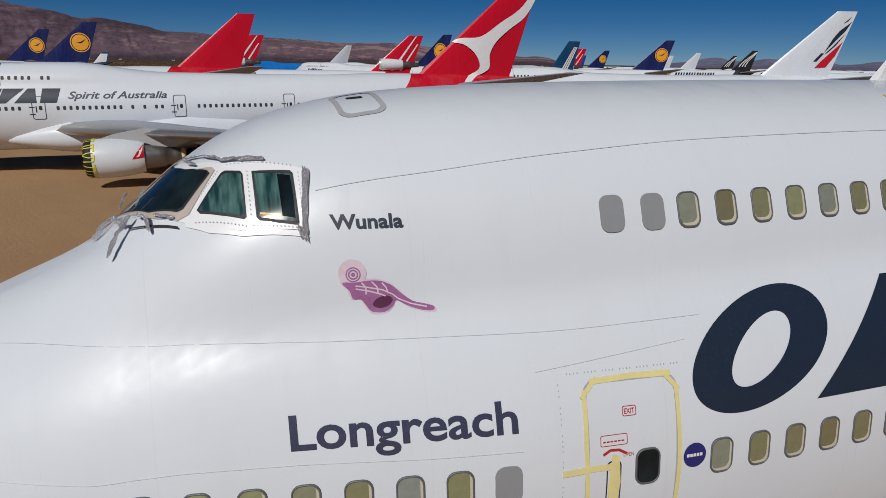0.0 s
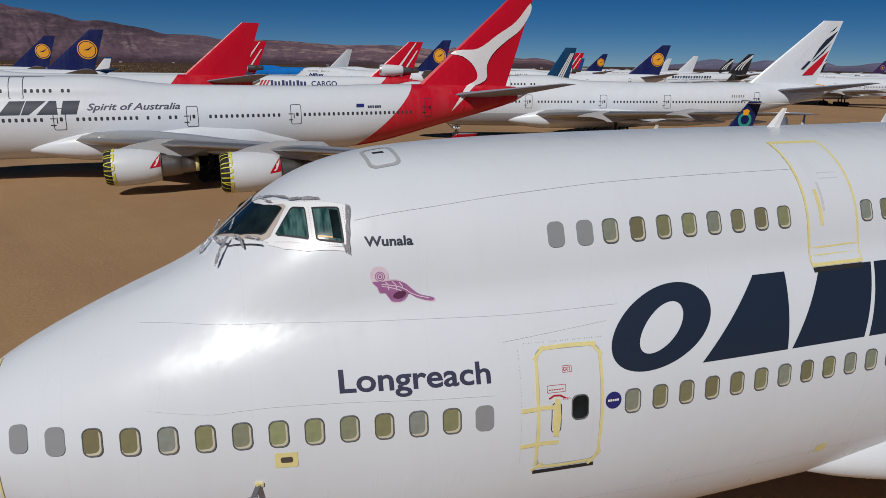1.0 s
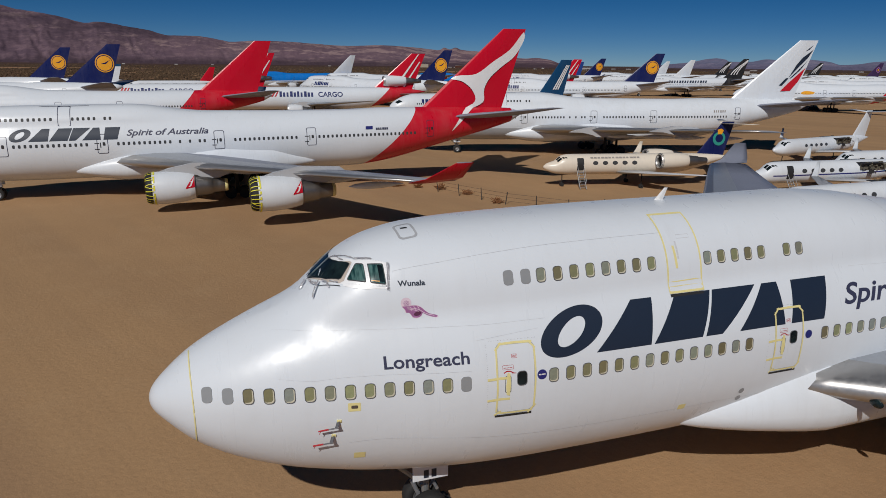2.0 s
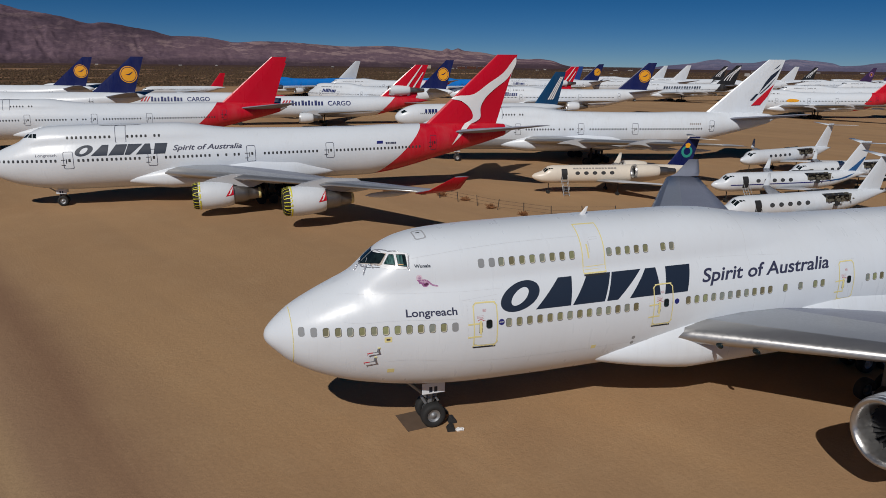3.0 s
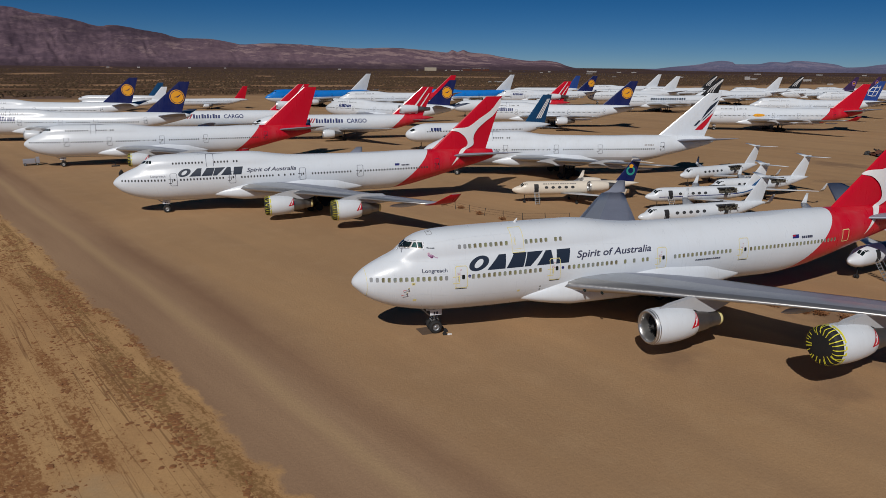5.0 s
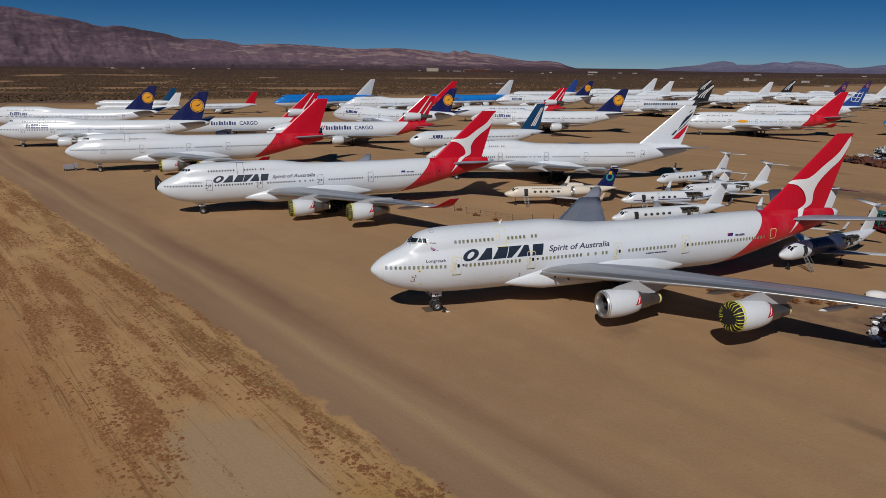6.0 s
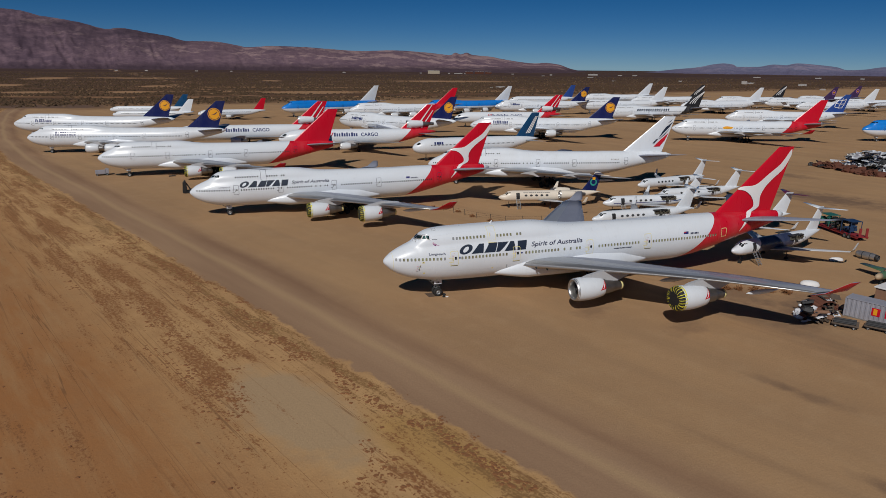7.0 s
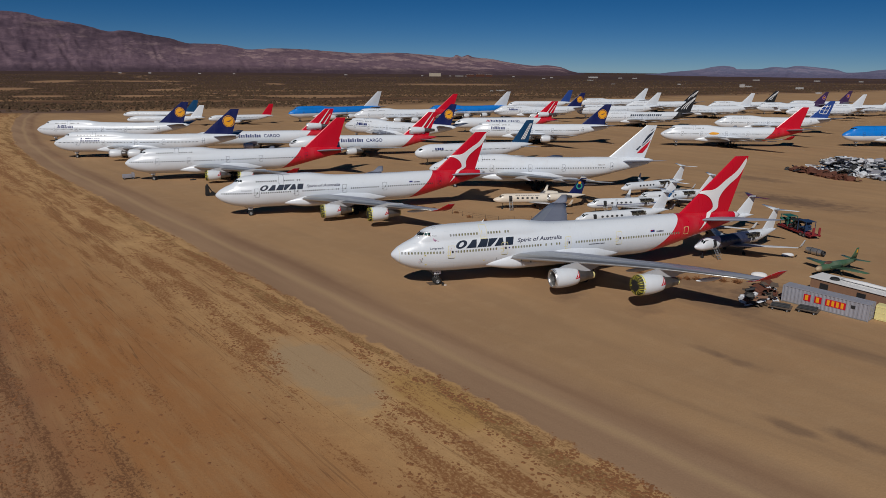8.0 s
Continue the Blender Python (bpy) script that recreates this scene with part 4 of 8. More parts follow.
def jumbo(at, label, body=white, fin=white, detail=0, engines=1, winglets=None, emblem=None, windows=True, cover=False, tape=False, gear=True, group="", droop=0.0):
    """A four-engined jet with a humped upper deck, its nose at the pose's origin, its tail towards +x."""
    jet = thing("airliner", at, label, "airliner", group)
    fine = detail > 1
    part("fuselage", once(("hull", fine, body.name), lambda: hull_mesh("fuselage", BIG, 170 if fine else 84, 60 if fine else 30, body)), jet)
    part("belly_fairing", once(("fairing",), lambda: fairing_mesh(white)), jet)
    spec = BIG_FIN if fine else ROW_FIN
    part("tail_fin", once(("fin", fine, fin.name), lambda: spec.mesh("tail_fin", fin)), jet)
    for side in (-1, 1):
        hang = Matrix.Translation((0, side * 3.0, 4.0)) @ Matrix.Rotation(radians(-side * droop), 4, "X") @ Matrix.Translation((0, -side * 3.0, -4.0))
        w = part("wing", once(("wing", side, fine), lambda: wing_mesh(side, fine)), jet, "", hang)
        if winglets is not None:
            part("winglet", once(("winglet", side, winglets.name), lambda: winglet_mesh(side, winglets)), w)
        for y in (8.5, 14.5, 19.0, 24.0):
            x = float(np.interp(y, [3.6, 11.7, 20.9, 30], [30.5, 34.8, 40.5, 45.5]))
            z = 3.88 + (y - 3.6) * (0.08 if side < 0 else 0.064) - 0.85
            part("flap_fairing", once(("canoe",), lambda: mesh_of("flap_fairing", *turned([(-2.2, 0.0), (-1.6, 0.2), (-0.4, 0.32), (1.0, 0.28), (2.3, 0.12), (2.9, 0.0)], 14), white)), w, "", Matrix.Translation((x, side * y, z)))
        sp = once(("tailplane", side, fin.name == "red_tail_paint"), lambda: mesh_of("tailplane", *flipped(blade([(side * 0.8, 57.6, 7.65, 9.3, 0.09), (side * 1.5, 58.3, 7.75, 8.8, 0.09), (side * 11.0, 66.2, 9.2, 2.5, 0.08)]), side), wing_dark))
        part("tailplane", sp, jet)
    shapes = ENGINES if engines else ()
    if not engines:
        for x, y, z in ENGINES:
            part("bare_pylon", once(("pylon",), lambda: pylon_mesh(white_grey, 0.95, 4.3)), jet, "engine strut with its engine removed", Matrix.Translation((x, y, z)))
    for k, (x, y, z) in enumerate(shapes):
        z -= (abs(y) - 3.0) * math.sin(radians(droop))
        if fine and k == 3:
            continue  # the far outer engine has been taken off
        covered = cover if isinstance(cover, bool) else cover[k]
        e = part("engine", once(("cowl", body.name == "x"), lambda: cowl_mesh(white)), jet, "", Matrix.Translation((x, y, z)))
        rise, reach = 0.95, 4.3
        part("pylon", once(("pylon",), lambda: pylon_mesh(white_grey, rise, reach)), e)
        part("exhaust_core", once(("core",), core_mesh), e, "bare metal exhaust core")
        if covered:
            part("intake_cover", once(("cover",), cover_mesh), e, "black intake cover")
            part("cover_tape", once(("ctape", k % 3), lambda: tape_mesh(k % 3)), e, "yellow tape holding the cover")
        else:
            part("intake_lip", once(("lip",), lambda: lip_mesh(lip_metal)), e, "polished bare-metal lip")
            part("fan", once(("fan",), fan_mesh), e)
        if detail and tape:
            part("exhaust_cover", once(("plug",), plug_mesh), e, "yellow taped exhaust")
        if emblem:
            part("emblem", once(("etri",), lambda: cowl_patch([(3.42, 0), (3.85, 2), (4.30, 5), (4.29, 62), (4.12, 46), (3.86, 28), (3.62, 13)], swoosh_red)), e, "red triangular emblem")
            part("emblem_stroke", once(("etri2",), lambda: cowl_patch([(3.72, 7), (3.90, 15), (3.98, 27), (3.92, 30), (4.08, 33), (4.25, 52), (4.20, 33), (4.10, 22), (4.00, 12), (3.86, 7)], swoosh_white, 0.03)), e)
    if gear:
        build_gear(jet, detail)
    if windows and detail == 1:
        for x, z in ROOMS:
            part("window", once(("farpane",), lambda: window_pane_far()), jet, "", frame_matrix(BIG, x, z))
    elif windows and not fine:
        tagged(part("window_strip", once(("rooms", -1), lambda: window_strip(BIG, ROOMS, far_window)), jet), kind="stuff")
    tagged(part("window_strip", once(("rooms", 1), lambda: window_strip(BIG, ROOMS, far_window, 1)), jet), kind="stuff")
    if not fine:
        cockpit_far(jet)
        for x0, x1 in ((8.87, 9.97), (18.05, 19.12), (29.65, 30.75), (39.75, 40.85), (54.5, 55.45)):
            z0 = 5.0 + 0.0025 * max(0, x0 - 20) if x0 < 50 else 5.5
            part("door", once(("fardoor", x0), lambda: skinned("door", ring_drawing(rrect(x0, x1, z0, z0 + 2.0, 0.18), rrect(x0 + 0.06, x1 - 0.06, z0 + 0.06, z0 + 1.94, 0.14)), BIG, ink_grey, 0.015, 0.3)), jet, "closed cabin door with a dark outline")
            part("door_hardware", once(("doorfit", x0), lambda: skinned("door_hardware", drawing(rrect(x0 + 0.55, x0 + 0.80, z0 + 0.82, z0 + 1.18, 0.08), [(x0 - 0.22, z0 + 0.42), (x0 + 0.22, z0 + 0.42), (x0 + 0.22, z0 + 0.50), (x0 - 0.22, z0 + 0.50)], [(x0 - 0.22, z0 + 1.02), (x0 + 0.22, z0 + 1.02), (x0 + 0.22, z0 + 1.10), (x0 - 0.22, z0 + 1.10)], [(x0 + 0.30, z0 + 0.62), (x0 + 0.38, z0 + 0.62), (x0 + 0.38, z0 + 1.15), (x0 + 0.30, z0 + 1.15)]), BIG, dark_gap, 0.02, 0.3)), jet, "dark door window, handle and hinges")
        part("door", once(("fardoor_up",), lambda: skinned("door", ring_drawing(rrect(14.6, 15.8, 34.5, 77, 3.0), rrect(14.66, 15.74, 36, 75.5, 2.5)), BIG, ink_grey, 0.015, 0.3, polar=True)), jet, "closed upper-deck door")
    return jet


def wing_mesh(side, raised=False):
    """Bare leading edge, weathered dark top behind it."""
    lead = wing_sections(side, raised)
    me = mesh_of("wing", *flipped(blade(lead), side), wing_grey)
    for v in me.vertices:
        # each section is set nose-up
        le = float(np.interp(abs(v.co.y), [abs(r[0]) for r in lead], [r[1] for r in lead]))
        v.co.z += 0.18 - 0.045 * (v.co.x - le)
    me.materials.append(wing_dark)
    me.materials.append(dull_lead)
    n = len(FOIL)
    for k, poly in enumerate(me.polygons):
        if k < 7 * n:
            poly.material_index = 1 if k % n in (0, 1, 2) else 2 if k % n in (5, 6, 7, 8) else 0
    return me


def winglet_mesh(side, outer):
    """An upturned wing tip, painted on its outer face only."""
    rows = [(-29.9, 43.6, 6.0, 4.1, 0.08), (-30.9, 44.8, 6.45, 3.2, 0.08), (-32.2, 46.9, 7.9, 1.5, 0.08)] if side < 0 else [(29.9, 43.6, 5.67, 4.1, 0.08), (30.4, 45.2, 6.0, 3.0, 0.08), (30.9, 47.0, 7.3, 1.3, 0.08)]
    me = mesh_of("winglet", *flipped(blade(rows), side), wing_dark)
    me.materials.append(outer)
    n = len(FOIL)
    for k, poly in enumerate(me.polygons):
        poly.material_index = 1 if k < 2 * n and k % n >= 7 else 0
    return me


def fairing_mesh(material):
    rings = []
    for s in np.linspace(0, 1, 36):
        x = 15.6 + 25.4 * s
        k = min(1.0, math.sin(math.pi * min(max(s, 0.001), 0.999)) * 1.75) ** 0.75
        k *= 1 - 0.25 * max(0, s - 0.6) / 0.4
        crown = 1.65 + 1.05 * min(1.0, max(0.0, (s - 0.46) / 0.14)) * (1 - max(0.0, (s - 0.72) / 0.28) ** 1.4)
        ring = []
        for i in range(24):
            a = 2 * math.pi * i / 24
            c, sn = math.cos(a), math.sin(a)
            ring.append((x, (2.3 + (1.42 - 0.22 * (crown - 1.65)) * k) * np.sign(c) * abs(c) ** 0.75, 3.25 + (0.5 + (crown if sn > 0 else 0.92) * k) * np.sign(sn) * abs(sn) ** 0.85))
        rings.append(ring)
    return mesh_of("belly_fairing", *loft(rings), material)


def build_gear(jet, detail):
    slope, lift = round(jet.matrix_basis[2][0] / jet.matrix_basis[2][2], 4), round(jet.matrix_basis[2][3], 3)
    gx, base = 7.82, -lift - slope * 7.82
    legs = once(("noseleg", slope, lift), lambda: gear_mesh("nose_gear", [((gx, 0, base + 0.62), (gx, 0, 2.6), 0.13), ((gx, -0.62, base + 0.62), (gx, 0.62, base + 0.62), 0.09), ((gx - 0.1, 0, base + 1.3), (gx - 1.5, 0, 2.5), 0.07), ((gx - 0.35, -0.35, base + 1.25), (gx - 0.35, 0.35, base + 1.25), 0.07), ((gx + 0.1, 0.1, base + 0.9), (gx + 0.4, 0.1, base + 1.5), 0.05), ((gx + 0.25, -0.45, base + 1.35), (gx + 0.25, 0.45, base + 1.35), 0.055)]))
    leg = part("nose_gear", legs, jet)
    for y in (-0.47, 0.47):
        wheel(leg, gx, y, base + 0.62)
    for y in (-0.62, 0.62):
        door = part("gear_door", once(("ngdoor",), lambda: gear_door_mesh()), leg, "", Matrix.Translation((gx, y, 1.75)))
        if y < 0:
            part("marking", once(("ngmark",), lambda: flat_mark()), door, "two dark marking bars")
    for x, y in ((31.6, -5.5), (34.7, -1.9), (31.6, 5.5), (34.7, 1.9)):
        base = -lift - slope * x
        if detail > 1:
            bx = part("main_gear", once(("leg", x, y, slope, lift), lambda: gear_mesh("main_gear", [((x, y, base + 0.6), (x, y, 3.4), 0.2), ((x - 0.75, y, base + 0.6), (x + 0.75, y, base + 0.6), 0.14)])), jet)
            for dx in (-0.74, 0.74):
                for dy in (-0.56, 0.56):
                    wheel(bx, x + dx, y + dy, base + 0.62)
        else:
            part("main_gear", once(("bogie", x, y, slope, lift), lambda: bogie_mesh(x, y, base)), jet)


def gear_door_mesh():
    bm = bmesh.new()
    box(bm, (-0.6, -0.03, -0.06), (0.55, 0.03, 0.5), 0.02)
    return bm_mesh("gear_door", bm, white)


def flat_mark():
    bm = bars(-0.25, 0.25, 0.02, 0.30, 2, 0.35)
    for v in bm.verts:
        v.co = Vector((v.co.x, -0.034, v.co.y))
    return bm_mesh("marking", bm, ink)


PANES = ([(4.40, 89.5), (4.60, 81.0), (4.80, 73.6), (5.09, 67.7), (5.15, 67.5), (5.43, 72.2), (5.405, 73.6), (5.19, 79.2), (5.08, 84.5), (5.04, 89.5)],
         [(5.278, 65.4), (5.303, 64.5), (5.50, 62.0), (5.705, 59.7), (5.73, 59.9), (5.737, 68.2), (5.722, 68.9), (5.575, 70.7), (5.535, 70.6)],
         [(5.824, 59.1), (5.848, 58.5), (6.02, 57.1), (6.19, 55.9), (6.214, 56.1), (6.208, 64.6), (6.188, 65.2), (6.0, 66.5), (5.826, 67.8)])


def mirrored(me):
    other = me.copy()
    other.transform(Matrix.Diagonal((1, -1, 1, 1)))
    other.flip_normals()
    return other


def cockpit_far(jet):
    for k, p in enumerate(PANES):
        me = once(("cpane", k), lambda: skinned("cockpit_window", drawing(p), BIG, cockpit_glass, 0.015, 0.12, 0.2, polar=True))
        part("cockpit_window", me, jet)
        part("cockpit_window", once(("cpane_r", k), lambda: mirrored(me)), jet)


# ---- liveries ----
SWOOSH = [(57.96, 6.05), (59.81, 8.38), (61.71, 9.56), (61.28, 11.09), (59.93, 12.21), (58.6, 12.5), (59.53, 12.95), (61.85, 13.18), (64.19, 14.77), (66.55, 16.36), (68.06, 18.2), (68.55, 18.6), (68.54, 17.55), (67.26, 15.49), (65.39, 14.08), (63.79, 12.66), (63.0, 11.21), (63.0, 9.71), (62.32, 9.09), (60.85, 8.45), (59.24, 7.13)]


def curve_of(points, per=4):
    """A rounded closed outline through points."""
    out, n = [], len(points)
    for i in range(n):
        p0, p1, p2, p3 = (Vector(points[(i + k - 1) % n]) for k in range(4))
        for s in range(per):
            t = s / per
            q = 0.5 * (2 * p1 + (p2 - p0) * t + (2 * p0 - 5 * p1 + 4 * p2 - p3) * t * t + (3 * p1 - p0 - 3 * p2 + p3) * t ** 3)
            out.append((q.x, q.y))
    return out


def swoosh_tail(jet, fin):
    k = (fin.tip[2] - 9.0) / (19.05 - 9.0)
    shape = [(x, 9.0 + (z - 9.0) * (k if z > 9 else 1.0)) for x, z in SWOOSH]
    me = skinned("tail_emblem", drawing(curve_of(shape)), Both(BIG, fin), swoosh_white, 0.03, 0.3, 0.8)
    part("tail_emblem", me, jet, "flowing white emblem on the red tail")
    part("tail_emblem", mirrored(me), jet, "flowing white emblem on the red tail")


def disc(cx, cz, r, n=36):
    return [(cx + r * math.cos(2 * math.pi * k / n), cz + r * math.sin(2 * math.pi * k / n)) for k in range(n)]


def gold_disc_tail(jet):
    part("tail_emblem", once(("disc",), lambda: skinned("tail_emblem", drawing(disc(64.6, 13.7, 2.25)), ROW_FIN, gold, 0.03, 0.5, 1.0)), jet, "golden disc emblem")
    part("emblem_ring", once(("disc_ring",), lambda: skinned("emblem_ring", ring_drawing(disc(64.6, 13.7, 2.02), disc(64.6, 13.7, 1.84)), ROW_FIN, navy, 0.045, 0.5, 1.0)), jet)
    part("emblem_stroke", once(("disc_bar",), lambda: skinned("emblem_stroke", drawing([(63.7, 13.6), (64.7, 13.85), (66.0, 14.6), (65.1, 13.7), (64.8, 13.5)]), ROW_FIN, navy, 0.045, 0.5, 1.0)), jet)


def slant_bars(jet, key, fin, stripes, off=0.03):
    """Slanted stripes on a fin: outline and paint of each."""
    for k, (outline, material) in enumerate(stripes):
        part("tail_stripe", once((key, k), lambda: skinned("tail_stripe", drawing(outline), fin, material, off, 0.5, 0.8)), jet)


def fin_band(fin, z0, z1, u0, u1, du=0.0):
    a0, b0 = fin.chord(z0)
    a1, b1 = fin.chord(z1)
    return [(a0 + (b0 - a0) * u0, z0), (a0 + (b0 - a0) * u1, z0), (a1 + (b1 - a1) * (u1 + du), z1), (a1 + (b1 - a1) * (u0 + du), z1)]


def bar_parts(jet, name, key, x0, x1, z0, z1, count, material, hull=BIG, slant=0.0, low=(), full=0.88):
    w = (x1 - x0) / count
    for k in range(count):
        top = z0 + 0.80 * (z1 - z0) if k in low else z1
        wide = full * (0.72 + 0.28 * ((k * 7 + count) % 4) / 3)
        part(name, once((key, k, hull.x1, material.name), lambda: skinned(name, bars(x0 + k * w, x0 + (k + wide) * w, z0, top, 1, 0.0, slant), hull, material, 0.04, 0.3)), jet, "plain bar in place of writing" if k == 0 else "")


def brand_bars(jet, key, x0, x1, z0, z1, count, material, hull=BIG, slant=0.1, low=(), full=0.88):
    bar_parts(jet, "name_bar", key, x0, x1, z0, z1, count, material, hull, slant, low, full)


def fin_at(fin, u, z):
    a, b = fin.chord(z)
    return a + (b - a) * u, z


def curved_band(fin, c, wide):
    """A stripe that rises and bends back over a fin."""
    out, back = [], []
    for k in range(9):
        s = k / 8
        z = fin.root[2] + (fin.tip[2] - fin.root[2]) * (0.22 + 0.72 * s)
        u = c + 0.05 + (0.62 - 0.35 * c) * s ** 2.2 - 0.10 * math.sin(math.pi * s)
        out.append(fin_at(fin, min(u, 0.97), z))
        back.append(fin_at(fin, min(u + wide * (0.5 + 0.7 * s), 0.985), z))
    return out + back[::-1]


def smooth_line(points, step=0.3):
    at = pchip([p[0] for p in points], [p[1] for p in points])
    n = max(2, int((points[-1][0] - points[0][0]) / step))
    xs = [points[0][0] + (points[-1][0] - points[0][0]) * k / n for k in range(n + 1)]
    return [(x, at(x)) for x in xs]


def port_windows(jet):
    for x, z in ROOMS:
        blank = (x in FRONT and FRONT.index(x) in (0, 1, 13)) or (x in UPPER and UPPER.index(x) in (0, 1))
        if blank:
            part("blanked_window", once(("blank",), blank_mesh), jet, "", frame_matrix(BIG, x, z))
            continue
        w = part("window", once(("rim",), window_rim_mesh), jet, "", frame_matrix(BIG, x, z))
        part("pane", once(("wpane",), lambda: window_pane_mesh(blind)), w)
        part("reveal", once(("reveal",), window_sunlit_edge_mesh), w)


def tape_run(jet, points, width=0.055, material=yellow_tape, polar=False):
    part("tape", skinned("tape", strip(points, width), BIG, material, 0.022, 0.12, 0.5, polar), jet)


gap_grey = plain("grey_door_seal", (0.42, 0.43, 0.45), 0.6, 0, 0, 0.4, 5.0)


def cabin_door(jet, x0, x1, z0, z1, number):
    d = part("door", skinned("door", drawing(rrect(x0, x1, z0, z1, 0.17, 6)), BIG, white, 0.010, 0.12, 0.4), jet, "closed white cabin door taped along its edges")
    part("door_gap", skinned("door_gap", ring_drawing(rrect(x0 - 0.02, x1 + 0.02, z0 - 0.02, z1 + 0.02, 0.18, 6), rrect(x0 + 0.03, x1 - 0.03, z0 + 0.03, z1 - 0.03, 0.15, 6)), BIG, gap_grey, 0.015, 0.12, 0.4), d)
    for run, wide in (([(x0 - 0.005, z0 + 0.05), (x0 + 0.012, z0 + 0.7), (x0 - 0.008, z0 + 1.3), (x0 + 0.005, z1 - 0.08)], 0.05), ([(x0 - 0.03, z1 - 0.16), (x0 + 0.16, z1 + 0.03)], 0.05), ([(x0 + 0.08, z1 - 0.005), (x0 + 0.55, z1 + 0.012), (x1 - 0.05, z1)], 0.06), ([(x1 - 0.16, z1 + 0.03), (x1 + 0.03, z1 - 0.17)], 0.05), ([(x1 - 0.005, z1 - 0.1), (x1 + 0.01, z0 + 1.0), (x1 - 0.01, z0 + 0.1)], 0.05), ([(x1 + 0.03, z0 + 0.16), (x1 - 0.14, z0 - 0.05)], 0.055), ([(x1 - 0.05, z0 + 0.005), (x0 + 0.5, z0 - 0.01), (x0 + 0.05, z0 + 0.01)], 0.05), ([(x0 - 0.06, z0 - 0.05), (x0 + 0.12, z0 + 0.08)], 0.05)):
        part("edge_tape", skinned("edge_tape", strip(run, wide), BIG, yellow_tape, 0.024, 0.12, 0.4), d, "yellow masking tape along the door edge")
    part("sill", skinned("sill", drawing([(x0 - 0.03, z0 - 0.12), (x1 - 0.05, z0 - 0.12), (x1 - 0.05, z0 - 0.05), (x0 - 0.03, z0 - 0.05)]), BIG, dark_gap, 0.02, 0.1, 0.4), d)
    w = part("door_window", once(("rim",), window_rim_mesh), d, "", Matrix.Translation((0, -0.012, 0)) @ frame_matrix(BIG, x0 + 0.65 * (x1 - x0), WIN_Z + 0.0025 * max(0, x0 - 20) + 0.02))
    part("pane", once(("dpane",), lambda: window_pane_mesh(cockpit_glass)), w, "dark door window")
    mx = x0 + 0.29 * (x1 - x0)
    part("handle_tape", skinned("handle_tape", drawing([(mx - 0.05, z0 + 0.55), (mx + 0.04, z0 + 0.52), (mx + 0.07, z0 + 0.85), (mx + 0.05, z0 + 1.15), (mx - 0.03, z0 + 1.18), (mx - 0.07, z0 + 0.8)]), BIG, yellow_tape, 0.03, 0.12, 0.4), d, "yellow tape over the handle")
    part("handle", skinned("handle", ring_drawing(rrect(mx - 0.09, mx + 0.08, z0 + 0.6, z0 + 1.1, 0.06), rrect(mx - 0.075, mx + 0.065, z0 + 0.615, z0 + 1.085, 0.05)), BIG, dark_gap, 0.015, 0.12, 0.4), d)
    part("arrow", skinned("arrow", strip([(mx - 0.13, z0 + 1.17), (mx - 0.05, z0 + 1.215), (mx + 0.05, z0 + 1.21), (mx + 0.14, z0 + 1.16)], 0.03), BIG, ink_red, 0.016, 0.1, 0.3), d)
    part("notice", skinned("notice", ring_drawing(rrect(mx - 0.16, mx + 0.15, z0 + 1.26, z0 + 1.38, 0.02), rrect(mx - 0.152, mx + 0.142, z0 + 1.268, z0 + 1.372, 0.016)), BIG, ink_red, 0.016, 0.1, 0.4), d)
    part("notice_text", skinned("notice_text", bars(mx - 0.13, mx + 0.12, z0 + 1.30, z0 + 1.315, 6), BIG, ink_red, 0.017, 0.1, 0.4), d)
    part("exit_sign", skinned("exit_sign", ring_drawing(rrect(mx + 0.105, mx + 0.265, z0 + 1.55, z0 + 1.655, 0.02), rrect(mx + 0.113, mx + 0.257, z0 + 1.558, z0 + 1.647, 0.016)), BIG, ink_red, 0.016, 0.1, 0.4), d)
    part("exit_word", skinned("exit_word", words("EXIT", mx + 0.125, mx + 0.245, z0 + 1.576, 0.053, 0, 0.02), BIG, ink_red, 0.017, 0.1, 0.4), d)
    part("open_word", skinned("open_word", words("OPEN", mx + 0.10, mx + 0.22, z0 + 1.13, 0.04), BIG, ink_red, 0.017, 0.1, 0.4), d)
    for h in (0.42, 1.02):
        part("hinge_tape", skinned("hinge_tape", strip([(x0 - 0.27, z0 + h), (x0 + 0.1, z0 + h + 0.02), (x0 + 0.36, z0 + h + 0.01)], 0.07), BIG, yellow_tape, 0.024, 0.1, 0.4), d)
    part("corner_tape", skinned("corner_tape", strip([(x1 - 0.16, z0 - 0.07), (x1 + 0.04, z0 + 0.18)], 0.05), BIG, yellow_tape, 0.025, 0.1, 0.4), d)
    bm = bmesh.new()
    for k in range(34):
        for rx, rz in ((x0 - 0.27, z0 + 0.1 + 0.055 * k), (x0 - 0.2 + 0.04 * k, z1 + 0.08)):
            if (k * 7) % 5:
                bm.faces.new([bm.verts.new((rx + dx, rz + dz, 0)) for dx, dz in ((0, 0), (0.011, 0), (0.011, 0.014), (0, 0.014))])
    tagged(part("rivet_line", skinned("rivet_line", bm, BIG, gap_grey, 0.012, 0.1, 0.4), d), kind="stuff")


